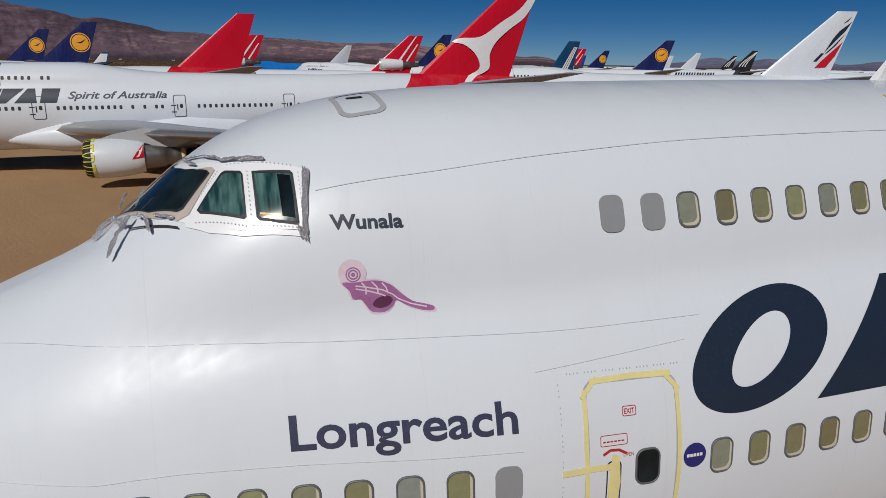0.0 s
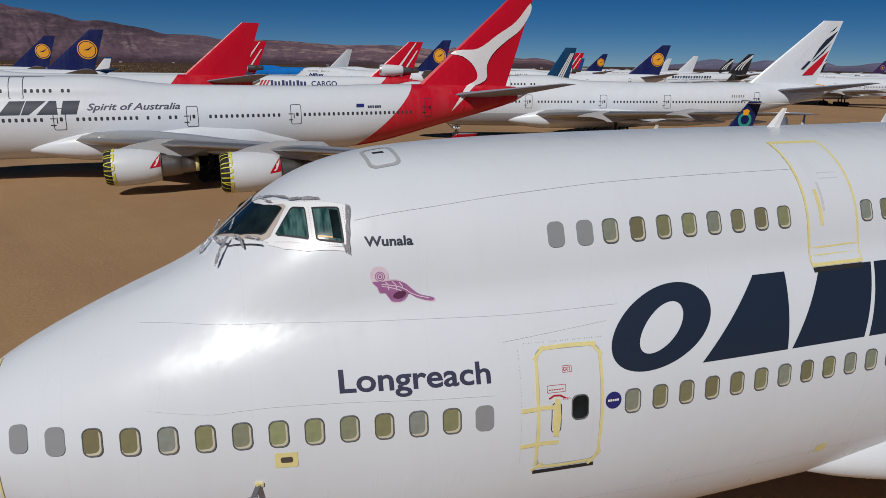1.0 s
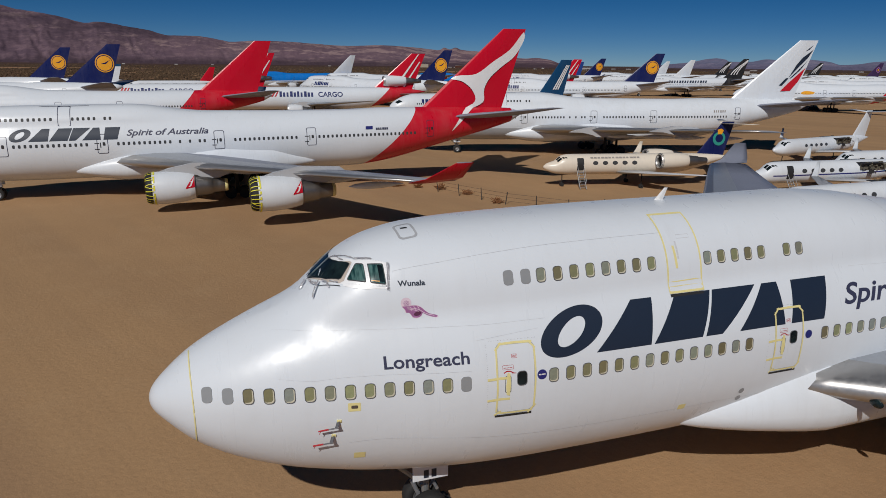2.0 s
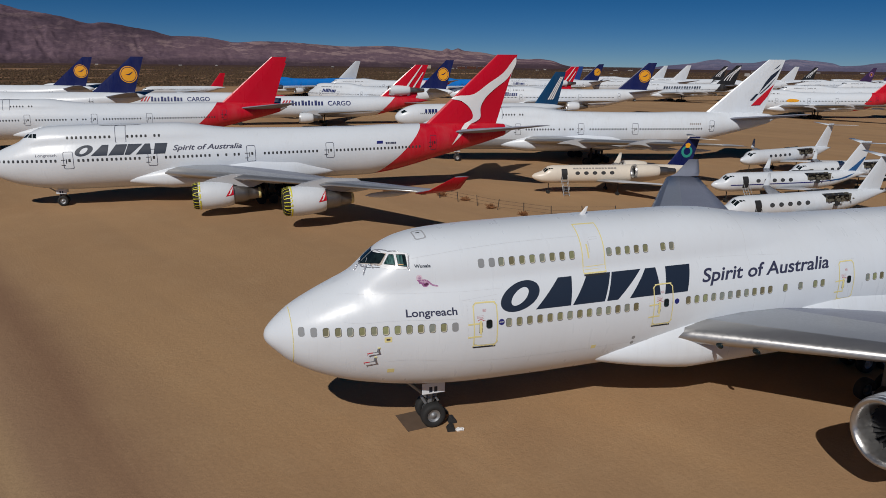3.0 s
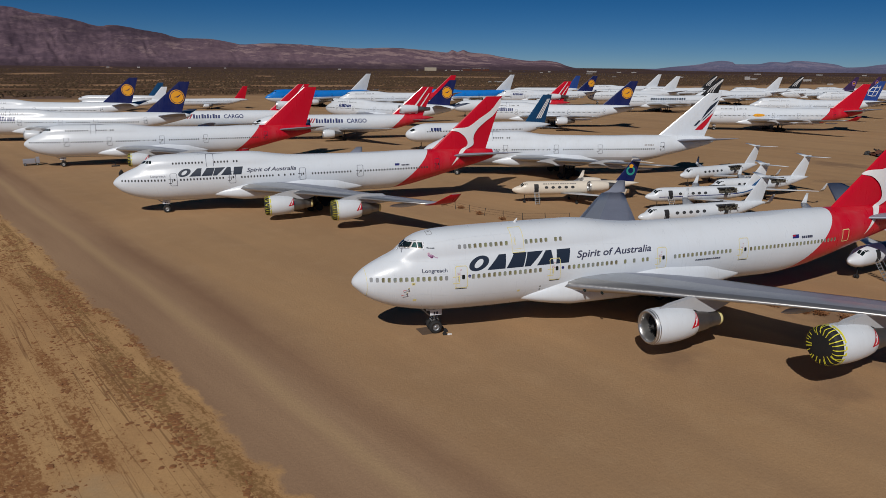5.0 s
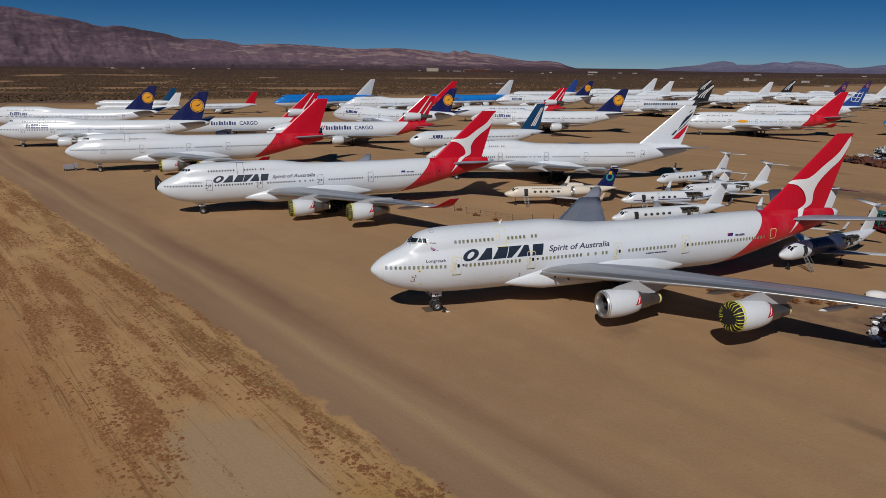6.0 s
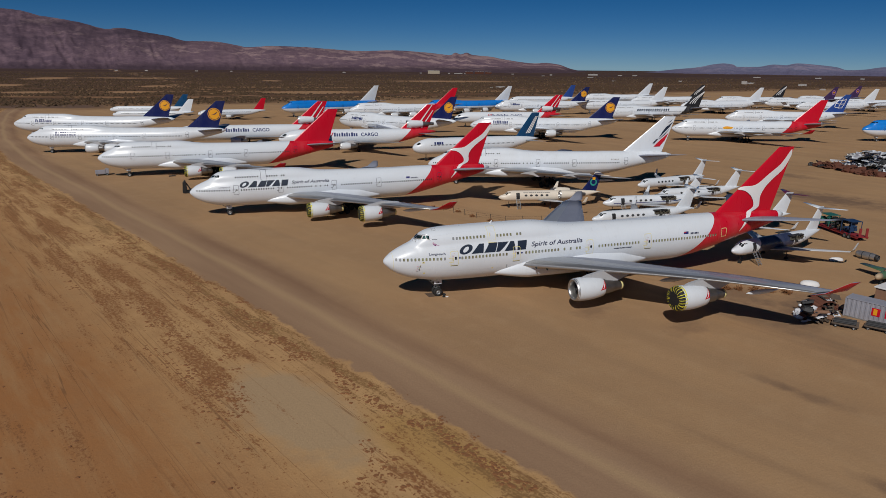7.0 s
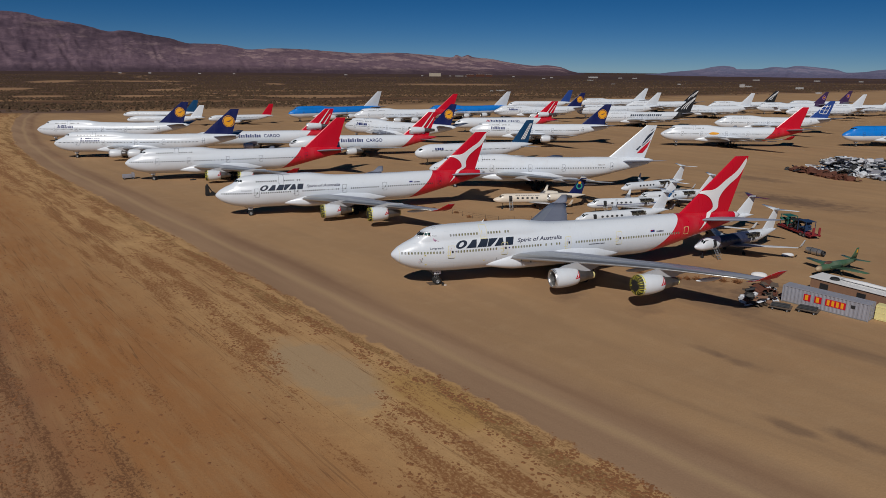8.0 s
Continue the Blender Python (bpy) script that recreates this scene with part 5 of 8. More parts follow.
def upper_door(jet):
    x0, x1, a0, a1 = 14.53, 15.70, 33.4, 72.6
    d = part("upper_door", skinned("upper_door", drawing(rrect(x0, x1, a0, a1, 0.2, 4)), BIG, white, 0.010, 0.2, 0.4, True), jet, "closed upper-deck door taped along its edges")
    part("edge_tape", skinned("edge_tape", ring_drawing(rrect(x0 - 0.03, x1 + 0.03, a0 - 0.7, a1 + 0.7, 0.18, 4), rrect(x0 + 0.025, x1 - 0.025, a0 + 0.6, a1 - 0.6, 0.14, 4)), BIG, yellow_tape, 0.02, 0.12, 0.4, True), d, "pale yellow masking tape")
    part("sill", skinned("sill", drawing([(x0 - 0.02, a0 - 2.6), (x1 - 0.02, a0 - 2.6), (x1 - 0.02, a0 - 0.9), (x0 - 0.02, a0 - 0.9)]), BIG, dark_gap, 0.022, 0.1, 0.4, True), d)
    part("handle_tape", skinned("handle_tape", strip([(x0 + 0.32, 45), (x0 + 0.30, 50), (x0 + 0.28, 55)], 0.08), BIG, yellow_tape, 0.024, 0.1, 0.4, True), d)
    part("handle", skinned("handle", strip([(x0 + 0.40, 49), (x0 + 0.40, 57)], 0.06), BIG, seam, 0.018, 0.1, 0.4, True), d)
    for a in (36.6, 39.0):
        part("lower_tape", skinned("lower_tape", strip([(x0 + 0.12, a), (x1 - 0.1, a + 0.5)], 0.5), BIG, yellow_tape, 0.024, 0.1, 0.4, True), d)
    part("latch_plate", skinned("latch_plate", ring_drawing(rrect(x0 + 0.5, x0 + 0.95, 58, 60, 0.1), rrect(x0 + 0.51, x0 + 0.94, 58.25, 59.75, 0.08)), BIG, seam, 0.016, 0.1, 0.4, True), d)


def foil_patch(corners, seed, off=0.03, rough=0.05):
    """Crumpled foil between four corners of (x, degrees round)."""
    rng = np.random.RandomState(seed)
    n, verts = 9, []
    for i in range(n + 1):
        for k in range(n + 1):
            u, v = i / n, k / n
            q = [(1 - u) * (1 - v) * corners[0][c] + u * (1 - v) * corners[1][c] + u * v * corners[2][c] + (1 - u) * v * corners[3][c] for c in (0, 1)]
            rim = 0.15 if i in (0, n) or k in (0, n) else 1.0
            x, a = q[0] + 0.02 * (rng.rand() - 0.5), radians(q[1] + 0.8 * (rng.rand() - 0.5))
            y, z = BIG.around(x, a)
            r = off + rough * rng.rand() * rim
            verts.append((x - 0.3 * r, y - r * math.cos(a), z + r * math.sin(a)))
    faces = [(i * (n + 1) + k, (i + 1) * (n + 1) + k, (i + 1) * (n + 1) + k + 1, i * (n + 1) + k + 1) for i in range(n) for k in range(n)]
    return mesh_of("foil", verts, faces, silver_foil, False)


def inset(outline, side, turn):
    """An outline of (x, degrees round) drawn in by that much."""
    cx, ca = sum(q[0] for q in outline) / len(outline), sum(q[1] for q in outline) / len(outline)
    w, h = max(abs(q[0] - cx) for q in outline), max(abs(q[1] - ca) for q in outline)
    return [(cx + (x - cx) * (1 - side / w), min(89.6, ca + (a - ca) * (1 - turn / h))) for x, a in outline]


def foil_roll(points, radius, seed):
    """A twisted roll of foil lying along points of (x, degrees round, height off the skin)."""
    rng = np.random.RandomState(seed)
    path = []
    for (x0, a0, h0), (x1, a1, h1) in zip(points, points[1:]):
        for k in range(5):
            s = k / 5
            path.append((x0 + (x1 - x0) * s, a0 + (a1 - a0) * s, h0 + (h1 - h0) * s))
    path.append(points[-1])
    at = []
    for x, a, h in path:
        y, z = BIG.around(x, radians(a))
        at.append(Vector((x - 0.3 * h, y - h * math.cos(radians(a)), z + h * math.sin(radians(a)))))
    rings = []
    for i, q in enumerate(at):
        way = (at[min(i + 1, len(at) - 1)] - at[max(i - 1, 0)]).normalized()
        u = way.cross(Vector((0.3, 0.5, 0.8))).normalized()
        v = way.cross(u)
        ends = 0.45 if i in (0, len(at) - 1) else 1.0
        rings.append([tuple(q + (u * math.cos(2 * math.pi * k / 7) + v * math.sin(2 * math.pi * k / 7)) * 0.62 * radius * ends * (0.45 + 1.0 * rng.rand())) for k in range(7)])
    return mesh_of("foil", *loft(rings), silver_foil, False)


def cockpit_near(jet):
    for k, p in enumerate(PANES):
        glass = inset(p, 0.022, 0.7)
        me = skinned("cockpit_window", drawing(glass), BIG, (cockpit_glass, curtain, curtain)[k], 0.034, 0.06, 0.1, True)
        w = part("cockpit_window", me, jet, ("dark windscreen pane", "cockpit side window with a green curtain behind it", "cockpit side window with a green curtain behind it")[k])
        part("window_seal", skinned("window_seal", ring_drawing(p, glass), BIG, dark_gap, 0.042, 0.06, 0.1, True), w, "black rubber seal")
        if k == 2:
            part("curtain_gap", skinned("curtain_gap", drawing([(6.065, 57.9), (6.185, 57.0), (6.18, 64.3), (6.06, 65.3)]), BIG, cockpit_glass, 0.040, 0.06, 0.1, True), w, "dark gap beside the curtain")
            part("sill_strip", skinned("sill_strip", strip([(5.86, 59.5), (6.06, 58.0)], 0.35, True), BIG, gold, 0.044, 0.06, 0.1, True), w, "orange strip on the window sill")
        if k == 0:
            grow = [(x + (0.05 if x > 5.1 else 0.0), a - (1.9 if x < 5.2 and a < 85 else -0.2)) for x, a in p]
            part("pane_frame", skinned("pane_frame", ring_drawing(grow, p), BIG, frame_beige, 0.032, 0.06, 0.1, True), w, "beige riveted windscreen frame")
        part("cockpit_window", mirrored(me), jet, "cockpit window pane")
    # bright surround, slightly proud, with rivets, and the foil tape round the glass
    band = [(4.37, 89.6), (4.60, 78.6), (4.77, 72.0), (5.147, 64.6), (5.371, 60.9), (5.682, 57.9), (6.24, 54.9), (6.37, 64.2), (6.228, 66.0), (5.532, 73.6), (5.27, 80.0), (5.08, 89.6)]
    part("window_surround", skinned("window_surround", drawing(band), BIG, surround_white, 0.018, 0.06, 0.12, True), jet, "riveted white frame round the cockpit glass")
    part("sealant", skinned("sealant", strip([(5.16, 64.0), (5.38, 60.4), (5.68, 57.4), (5.95, 56.0), (6.25, 54.2)], 0.9, True), BIG, surround_white, 0.024, 0.06, 0.12, True), jet, "bright white sealant below the side windows")
    bm = bmesh.new()
    for x0, a0, x1, a1, n in ((5.20, 66.0, 5.50, 71.6, 16), (5.26, 63.2, 5.72, 58.4, 14), (5.79, 58.0, 6.22, 54.9 + 0.4, 12), (6.25, 56.2, 6.26, 64.4, 11), (5.775, 60.0, 5.782, 68.2, 10), (5.60, 72.2, 6.20, 66.2, 16)):
        for k in range(n + 1):
            rx, ra = x0 + (x1 - x0) * k / n, a0 + (a1 - a0) * k / n
            bm.faces.new([bm.verts.new((rx + dx, ra + da, 0)) for dx, da in ((-0.006, 0), (0, -0.14), (0.006, 0), (0, 0.14))])
    tagged(part("rivets", skinned("rivets", bm, BIG, gap_grey, 0.040, 0.1, 0.4, True), jet), kind="stuff")
    for k, c in enumerate(([(6.31, 64.9), (6.37, 64.4), (6.28, 54.1), (6.235, 54.9)], [(5.02, 89.4), (5.54, 74.6), (5.56, 73.0), (5.10, 88.4)], [(5.54, 74.2), (5.95, 69.6), (5.96, 68.9), (5.56, 73.2)], [(6.20, 55.4), (6.30, 54.6), (6.29, 52.6), (6.22, 53.6)])):
        part("foil", foil_patch(c, 20 + k, 0.030, 0.016), jet, "crumpled silver foil tape")
    for k, (points, r) in enumerate((([(4.64, 75.0, 0.10), (4.52, 71.6, 0.12), (4.41, 67.7, 0.09)], 0.034), ([(4.42, 83.0, 0.08), (4.50, 76.0, 0.12), (4.60, 73.6, 0.10)], 0.050), ([(4.70, 74.0, 0.08), (4.79, 70.6, 0.10), (4.83, 66.6, 0.07)], 0.034), ([(4.86, 70.6, 0.05), (4.98, 67.8, 0.06), (5.06, 66.4, 0.04)], 0.024), ([(4.36, 89.0, 0.06), (4.30, 86.0, 0.07), (4.16, 84.0, 0.05)], 0.050), ([(4.42, 92.0, 0.06), (4.50, 89.0, 0.12), (4.56, 90.0, 0.15)], 0.024), ([(5.16, 87.0, 0.04), (5.22, 80.0, 0.06), (5.30, 77.0, 0.05)], 0.026), ([(4.66, 79.5, 0.06), (4.76, 82.5, 0.10)], 0.020))):
        part("foil", foil_roll(points, r, 60 + k), jet, "crumpled silver foil over the wiper")
    part("wiper", skinned("wiper", strip([(4.60, 73.4), (4.86, 68.3), (5.096, 64.2)], 0.42, True), BIG, dark_gap, 0.05, 0.06, 0.1, True), jet)


def near_details(jet):
    port_windows(jet)
    cabin_door(jet, 8.88, 9.95, 5.00, 6.93, 1)
    cabin_door(jet, 18.11, 19.18, 4.92, 6.89, 2)
    cabin_door(jet, 29.83, 30.87, 4.95, 6.98, 3)
    cabin_door(jet, 39.72, 40.86, 5.02, 7.14, 4)
    upper_door(jet)
    cockpit_near(jet)
    part("aft_door", skinned("aft_door", ring_drawing(rrect(54.08, 55.16, 5.62, 7.0, 0.15), rrect(54.17, 55.07, 5.71, 6.91, 0.1)), BIG, yellow_tape, 0.03, 0.12, 0.4), jet, "rear door outlined with yellow tape")
    part("ship_name", skinned("ship_name", words("Wunala", 6.50, 7.215, 8.505, 0.132, 0, 0.028), BIG, ink, 0.016, 0.05, 0.2), jet, "dark lettering reading Wunala")
    part("city_name", skinned("city_name", words("Longreach", 5.945, 8.160, 6.505, 0.315, 0, 0.018), BIG, ink_grey, 0.016, 0.08, 0.3), jet, "grey lettering reading Longreach")
    part("slogan", skinned("slogan", words("Spirit of Australia", 20.95, 29.14, 6.765, 0.61, 0.32, 0.018), BIG, ink_grey, 0.016, 0.1, 0.4), jet, "italic grey lettering reading Spirit of Australia")
    name_shapes(jet, 0.1, 0.4)
    part("artwork_disc", skinned("artwork_disc", drawing(disc(6.675, 8.075, 0.138, 24)), BIG, pale_art, 0.014, 0.06, 0.2), jet, "pale pink disc of a painted emblem")
    for r0, r1 in ((0.074, 0.062), (0.050, 0.036), (0.020, 0.004)):
        part("artwork_ring", skinned("artwork_ring", ring_drawing(disc(6.683, 8.062, r0, 20), disc(6.683, 8.062, r1, 20)), BIG, pink_art, 0.018, 0.06, 0.2), jet)
    body = [(6.57, 7.985), (6.64, 7.90), (6.67, 7.82), (6.75, 7.81), (6.80, 7.74), (6.85, 7.685), (6.97, 7.675), (7.06, 7.73), (7.10, 7.785), (7.20, 7.73), (7.34, 7.678), (7.455, 7.667), (7.474, 7.705), (7.384, 7.736), (7.26, 7.771), (7.16, 7.845), (7.095, 7.907), (7.04, 7.95), (6.94, 7.99), (6.82, 7.997), (6.70, 7.984)]
    part("artwork", skinned("artwork", drawing(curve_of(body, 3)), BIG, pink_art, 0.018, 0.06, 0.2), jet, "pink and purple painted emblem below the name")
    part("artwork_edge", skinned("artwork_edge", drawing(curve_of([(7.02 + (x - 7.02) * 1.05, 7.83 + (z - 7.83) * 1.11) for x, z in body], 3)), BIG, pale_art, 0.013, 0.06, 0.2), jet)
    part("artwork_core", skinned("artwork_core", drawing(curve_of([(6.86, 7.75), (6.93, 7.715), (7.02, 7.74), (7.06, 7.80), (7.0, 7.84), (6.90, 7.81)], 3)), BIG, plum_art, 0.022, 0.06, 0.2), jet, "dark plum patch of the emblem")
    for line in ([(6.70, 7.95), (6.82, 7.93), (6.96, 7.90), (7.06, 7.85), (7.12, 7.80)], [(6.70, 7.92), (6.84, 7.89), (6.96, 7.85), (7.05, 7.80)], [(7.12, 7.80), (7.24, 7.745), (7.40, 7.705)], [(6.76, 7.98), (6.80, 7.93), (6.80, 7.86)], [(6.86, 7.985), (6.91, 7.93), (6.92, 7.87)], [(6.96, 7.97), (7.0, 7.92), (7.02, 7.86)]):
        part("artwork_line", skinned("artwork_line", strip(line, 0.014), BIG, pale_art, 0.022, 0.06, 0.2), jet)
    part("roundel", skinned("roundel", drawing(disc(10.15, WIN_Z + 0.055, 0.14, 24)), BIG, blue_disc, 0.016, 0.08, 0.3), jet, "small deep-blue alliance roundel")
    part("roundel_bar", skinned("roundel_bar", bars(10.05, 10.25, WIN_Z + 0.04, WIN_Z + 0.075, 5, 0.2), BIG, swoosh_white, 0.02, 0.08, 0.3), jet)
    part("roundel", skinned("roundel", drawing(disc(19.42, WIN_Z + 0.03, 0.135, 24)), BIG, blue_disc, 0.016, 0.08, 0.3), jet, "small deep-blue alliance roundel")
    part("flag", skinned("flag", drawing([(46.7, 6.65), (47.55, 6.65), (47.6, 7.02), (46.75, 7.02)]), BIG, blue_disc, 0.016, 0.1, 0.4), jet, "small dark-blue flag")
    part("flag_corner", skinned("flag_corner", drawing([(46.76, 6.84), (47.14, 6.84), (47.16, 7.0), (46.78, 7.0)]), BIG, ink_red, 0.02, 0.1, 0.4), jet)
    bar_parts(jet, "registration_bar", "reg", 47.95, 49.5, 6.58, 6.82, 6, ink_grey)
    bar_parts(jet, "type_bar", "type", 34.3, 37.4, 5.35, 5.5, 12, ink_grey, BIG, 0.4)
    # hatch on the crown
    part("roof_hatch", skinned("roof_hatch", ring_drawing([(x, 74.4 + z / 0.0535) for x, z in rrect(6.80, 7.34, 0, 0.78, 0.15, 6)], [(x, 74.4 + z / 0.0535) for x, z in rrect(6.865, 7.275, 0.065, 0.715, 0.10, 6)]), BIG, gap_grey, 0.012, 0.05, 0.1, True), jet, "escape hatch with a grey outline")
    part("hatch_handle", skinned("hatch_handle", drawing([(6.98, 83.5), (7.16, 82.8), (7.16, 84.2), (6.98, 84.8)]), BIG, dark_gap, 0.014, 0.05, 0.1, True), jet)
    for k, line in enumerate(([(6.40, 60.6), (7.66, 59.9), (9.06, 60.3), (10.56, 61.0), (12.26, 61.4), (14.5, 61.6)], [(3.28, 61.8), (4.08, 53.2), (4.87, 44.6), (5.66, 38.2), (6.47, 34.1), (7.5, 31.2), (9.0, 29.0), (10.4, 28.6)], [(8.4, 21.4), (9.2, 22.6), (10.15, 24.0)], [(10.95, 37.2), (13.3, 37.0), (14.5, 37.0)], [(3.33, 27.0), (4.58, 17.6), (5.57, 11.0), (6.45, 7.9), (7.38, 6.2), (8.2, 5.8)], [(15.9, 37), (21, 36.5), (26, 37)], [(5.0, -30), (9.0, -33), (15, -34), (20, -34)])):
        part("panel_seam", skinned("panel_seam", strip(smooth_line(line), 0.13, True), BIG, seam, 0.012, 0.06, 0.25, True), jet)
    for x, lo, hi in ((24.0, 10, 80), (33.6, 12, 80), (44.0, -30, 80)):
        part("frame_seam", skinned("frame_seam", strip([(x, lo + (hi - lo) * k / 8) for k in range(9)], 0.012), BIG, seam, 0.005, 0.06, 0.25, True), jet)
    tape_run(jet, [(1.19 + 0.05 * math.cos(radians(a)) ** 2, a) for a in range(-80, 90, 8)], 0.03, yellow_tape, True)
    # probes, drains and taped ports below the cockpit
    for x, z in ((4.74, 5.17), (4.60, 4.73)):
        p = frame_matrix(BIG, x, z)
        bm = bmesh.new()
        a = [bm.verts.new(q) for q in ((0.04, 0.02, 0.03), (-0.05, 0.02, -0.01), (-0.10, -0.20, -0.05), (-0.02, -0.20, -0.03))]
        b = [bm.verts.new((q.co.x, q.co.y, q.co.z - 0.035)) for q in a]
        bm.faces.new(a)
        bm.faces.new(b[::-1])
        for k in range(4):
            q = (k + 1) % 4
            bm.faces.new((a[k], b[k], b[q], a[q]))
        bmesh.ops.recalc_face_normals(bm, faces=bm.faces[:])
        tube(bm, (0.0, -0.20, -0.055), (-0.34, -0.20, -0.11), 0.022, 0.014, 10)
        pr = part("probe", bm_mesh("probe", bm, rim_grey), jet, "dark grey air-data probe", p)
        bm = bmesh.new()
        box(bm, (-0.05, -0.03, -0.02), (0.07, 0.01, 0.05), 0.012)
        part("probe_base", bm_mesh("probe_base", bm, yellow_tape), pr, "taped probe base")
        bm = bmesh.new()
        tube(bm, (-0.26, -0.20, -0.096), (-0.52, -0.20, -0.14), 0.024, 0.020, 8)
        tube(bm, (-0.46, -0.20, -0.13), (-0.50, -0.18, -0.25), 0.014, 0.006, 6)
        part("probe_cover", bm_mesh("probe_cover", bm, ink_red), pr, "red probe cover with a streamer")
    for x, z, w in ((5.14, 5.56, 0.16), (5.3, 3.95, 0.15), (15.06, 4.10, 0.13)):
        part("taped_port", skinned("taped_port", drawing(rrect(x - w, x + w, z - w * 0.75, z + w * 0.75, 0.02)), BIG, yellow_tape, 0.014, 0.1, 0.3), jet, "port sealed with yellow tape")
    part("port_plate", skinned("port_plate", drawing(rrect(5.06, 5.23, 5.52, 5.61, 0.03)), BIG, dull_metal, 0.024, 0.1, 0.3), jet)
    for x, z in ((17.23, 4.31), (17.23, 4.01)):
        part("outlet", skinned("outlet", drawing(disc(x, z, 0.1, 16)), BIG, blanked, 0.012, 0.1, 0.3), jet)
    bm = bmesh.new()
    foot = [bm.verts.new((x, y, 9.80)) for x, y in ((15.5, 0.0), (15.68, -0.03), (15.9, 0.0), (15.68, 0.03))]
    tip = [bm.verts.new((x, y, 10.28)) for x, y in ((15.95, 0.0), (16.0, -0.012), (16.08, 0.0), (16.0, 0.012))]
    bm.faces.new(tip)
    for k in range(4):
        q = (k + 1) % 4
        bm.faces.new((foot[k], foot[q], tip[q], tip[k]))
    bmesh.ops.recalc_face_normals(bm, faces=bm.faces[:])
    part("antenna", bm_mesh("antenna", bm, swoosh_white), jet, "white blade antenna")
    for x, y in ((21.05, -4.6), (22.2, -5.75)):
        bm = bmesh.new()
        bmesh.ops.create_uvsphere(bm, u_segments=14, v_segments=8, radius=0.16, matrix=Matrix.Translation((x - 0.02, y, 4.03)) @ Matrix.Diagonal((0.6, 1.5, 0.9, 1)))
        part("landing_light", bm_mesh("landing_light", bm, cockpit_glass, True), jet, "dark landing-light glass")


def spot(x, y, yaw, tilt=TILT, z=0.0):
    return pose(x, y, z, 0, -tilt, yaw)


# ---- the front row ----
first = jumbo(spot(0, 0, 0, 0.315, 0.12), "white four-engined jumbo jet with red tail parked on sand", white_red, red, detail=2, winglets=red, emblem=True, cover=(False, True, False, True), tape=True)
swoosh_tail(first, BIG_FIN)
near_details(first)

second = jumbo(spot(-26.82, 63.17, 0.75, 0.46, -0.24), "white jumbo jet with red tail and taped engine intakes", white_red, red, detail=1, winglets=red, emblem=True, cover=True, tape=True, droop=2.4)
swoosh_tail(second, ROW_FIN)
name_shapes(second, 0.2, 0.8)
part("slogan", once(("slogan2",), lambda: skinned("slogan", words("Spirit of Australia", 20.95, 29.14, 6.765, 0.61, 0.32, 0.018), BIG, ink_grey, 0.016, 0.25, 0.8)), second, "italic grey lettering reading Spirit of Australia")
part("city_name", once(("city2",), lambda: skinned("city_name", words("Longreach", 5.95, 8.20, 6.45, 0.33), BIG, ink_grey, 0.016, 0.12, 0.5)), second, "small grey lettering reading Longreach")
part("flag", once(("flag2",), lambda: skinned("flag", drawing([(46.7, 6.65), (47.55, 6.65), (47.6, 7.02), (46.75, 7.02)]), BIG, blue_disc, 0.016, 0.2, 0.5)), second)
bar_parts(second, "registration_bar", "reg", 47.95, 49.5, 6.58, 6.82, 6, ink_grey)

jumbo(spot(-53.1, 124.1, 1.7, 0.0), "white jumbo jet with a plain red tail", white_red, red, detail=1, winglets=red, emblem=True, cover=True, droop=2.4)
navy_tails = dict(body=white, fin=navy, detail=0, winglets=None)
for x, y, yaw, eng in ((-85.0, 188.9, -8.6, 1), (-104.4, 253.3, -13.6, 1), (37.4, 250.1, -51.9, 0), (91.1, 209.3, -18.1, 1), (161.0, 348.0, -6.5, 1)):
    j = jumbo(spot(x, y, yaw, 0.0 if x < 0 else TILT), "white jumbo jet with a navy tail and golden disc", engines=eng, group="navy-tailed jumbo jets", **navy_tails)
    gold_disc_tail(j)
    brand_bars(j, "navyname", 10.4, 17.4, 6.45, 7.75, 9, ink_blue, low=(1, 5, 6, 7, 8))
# ---- other jets: one builder for tubes with wings ----
SHAPE = [(0.0, 0.0, 0.0, 0.0), (0.012, 0.36, -0.44, 0.40), (0.04, 0.66, -0.72, 0.68), (0.08, 0.90, -0.90, 0.88), (0.13, 1.0, -0.99, 0.985), (0.18, 1.0, -1.0, 1.0), (0.62, 1.0, -1.0, 1.0), (0.72, 0.99, -0.86, 0.97), (0.82, 0.95, -0.42, 0.76), (0.91, 0.86, 0.10, 0.46), (0.97, 0.72, 0.42, 0.20), (1.0, 0.62, 0.56, 0.05)]


SHARP = [(0.0, -0.22, -0.22, 0.0), (0.006, -0.04, -0.42, 0.18), (0.02, 0.14, -0.60, 0.38), (0.042, 0.28, -0.78, 0.58), (0.058, 0.40, -0.87, 0.70), (0.075, 0.68, -0.92, 0.80), (0.092, 0.90, -0.96, 0.88), (0.13, 1.0, -1.0, 0.97), (0.20, 1.0, -1.0, 1.0)] + SHAPE[6:]


def tube_hull(length, r, zc, droop=0.12, shape=SHAPE):
    rows = []
    for s, t, b, w in shape:
        shift = -droop * r * max(0, 1 - s / 0.13)
        zt, zb = zc + r * t + shift, zc + r * b + shift
        mid = (zt + zb) / 2
        rows.append((0.01 + s * length, zt, zb, w * r, mid, zt, 0.0, mid))
    return Hull(rows)


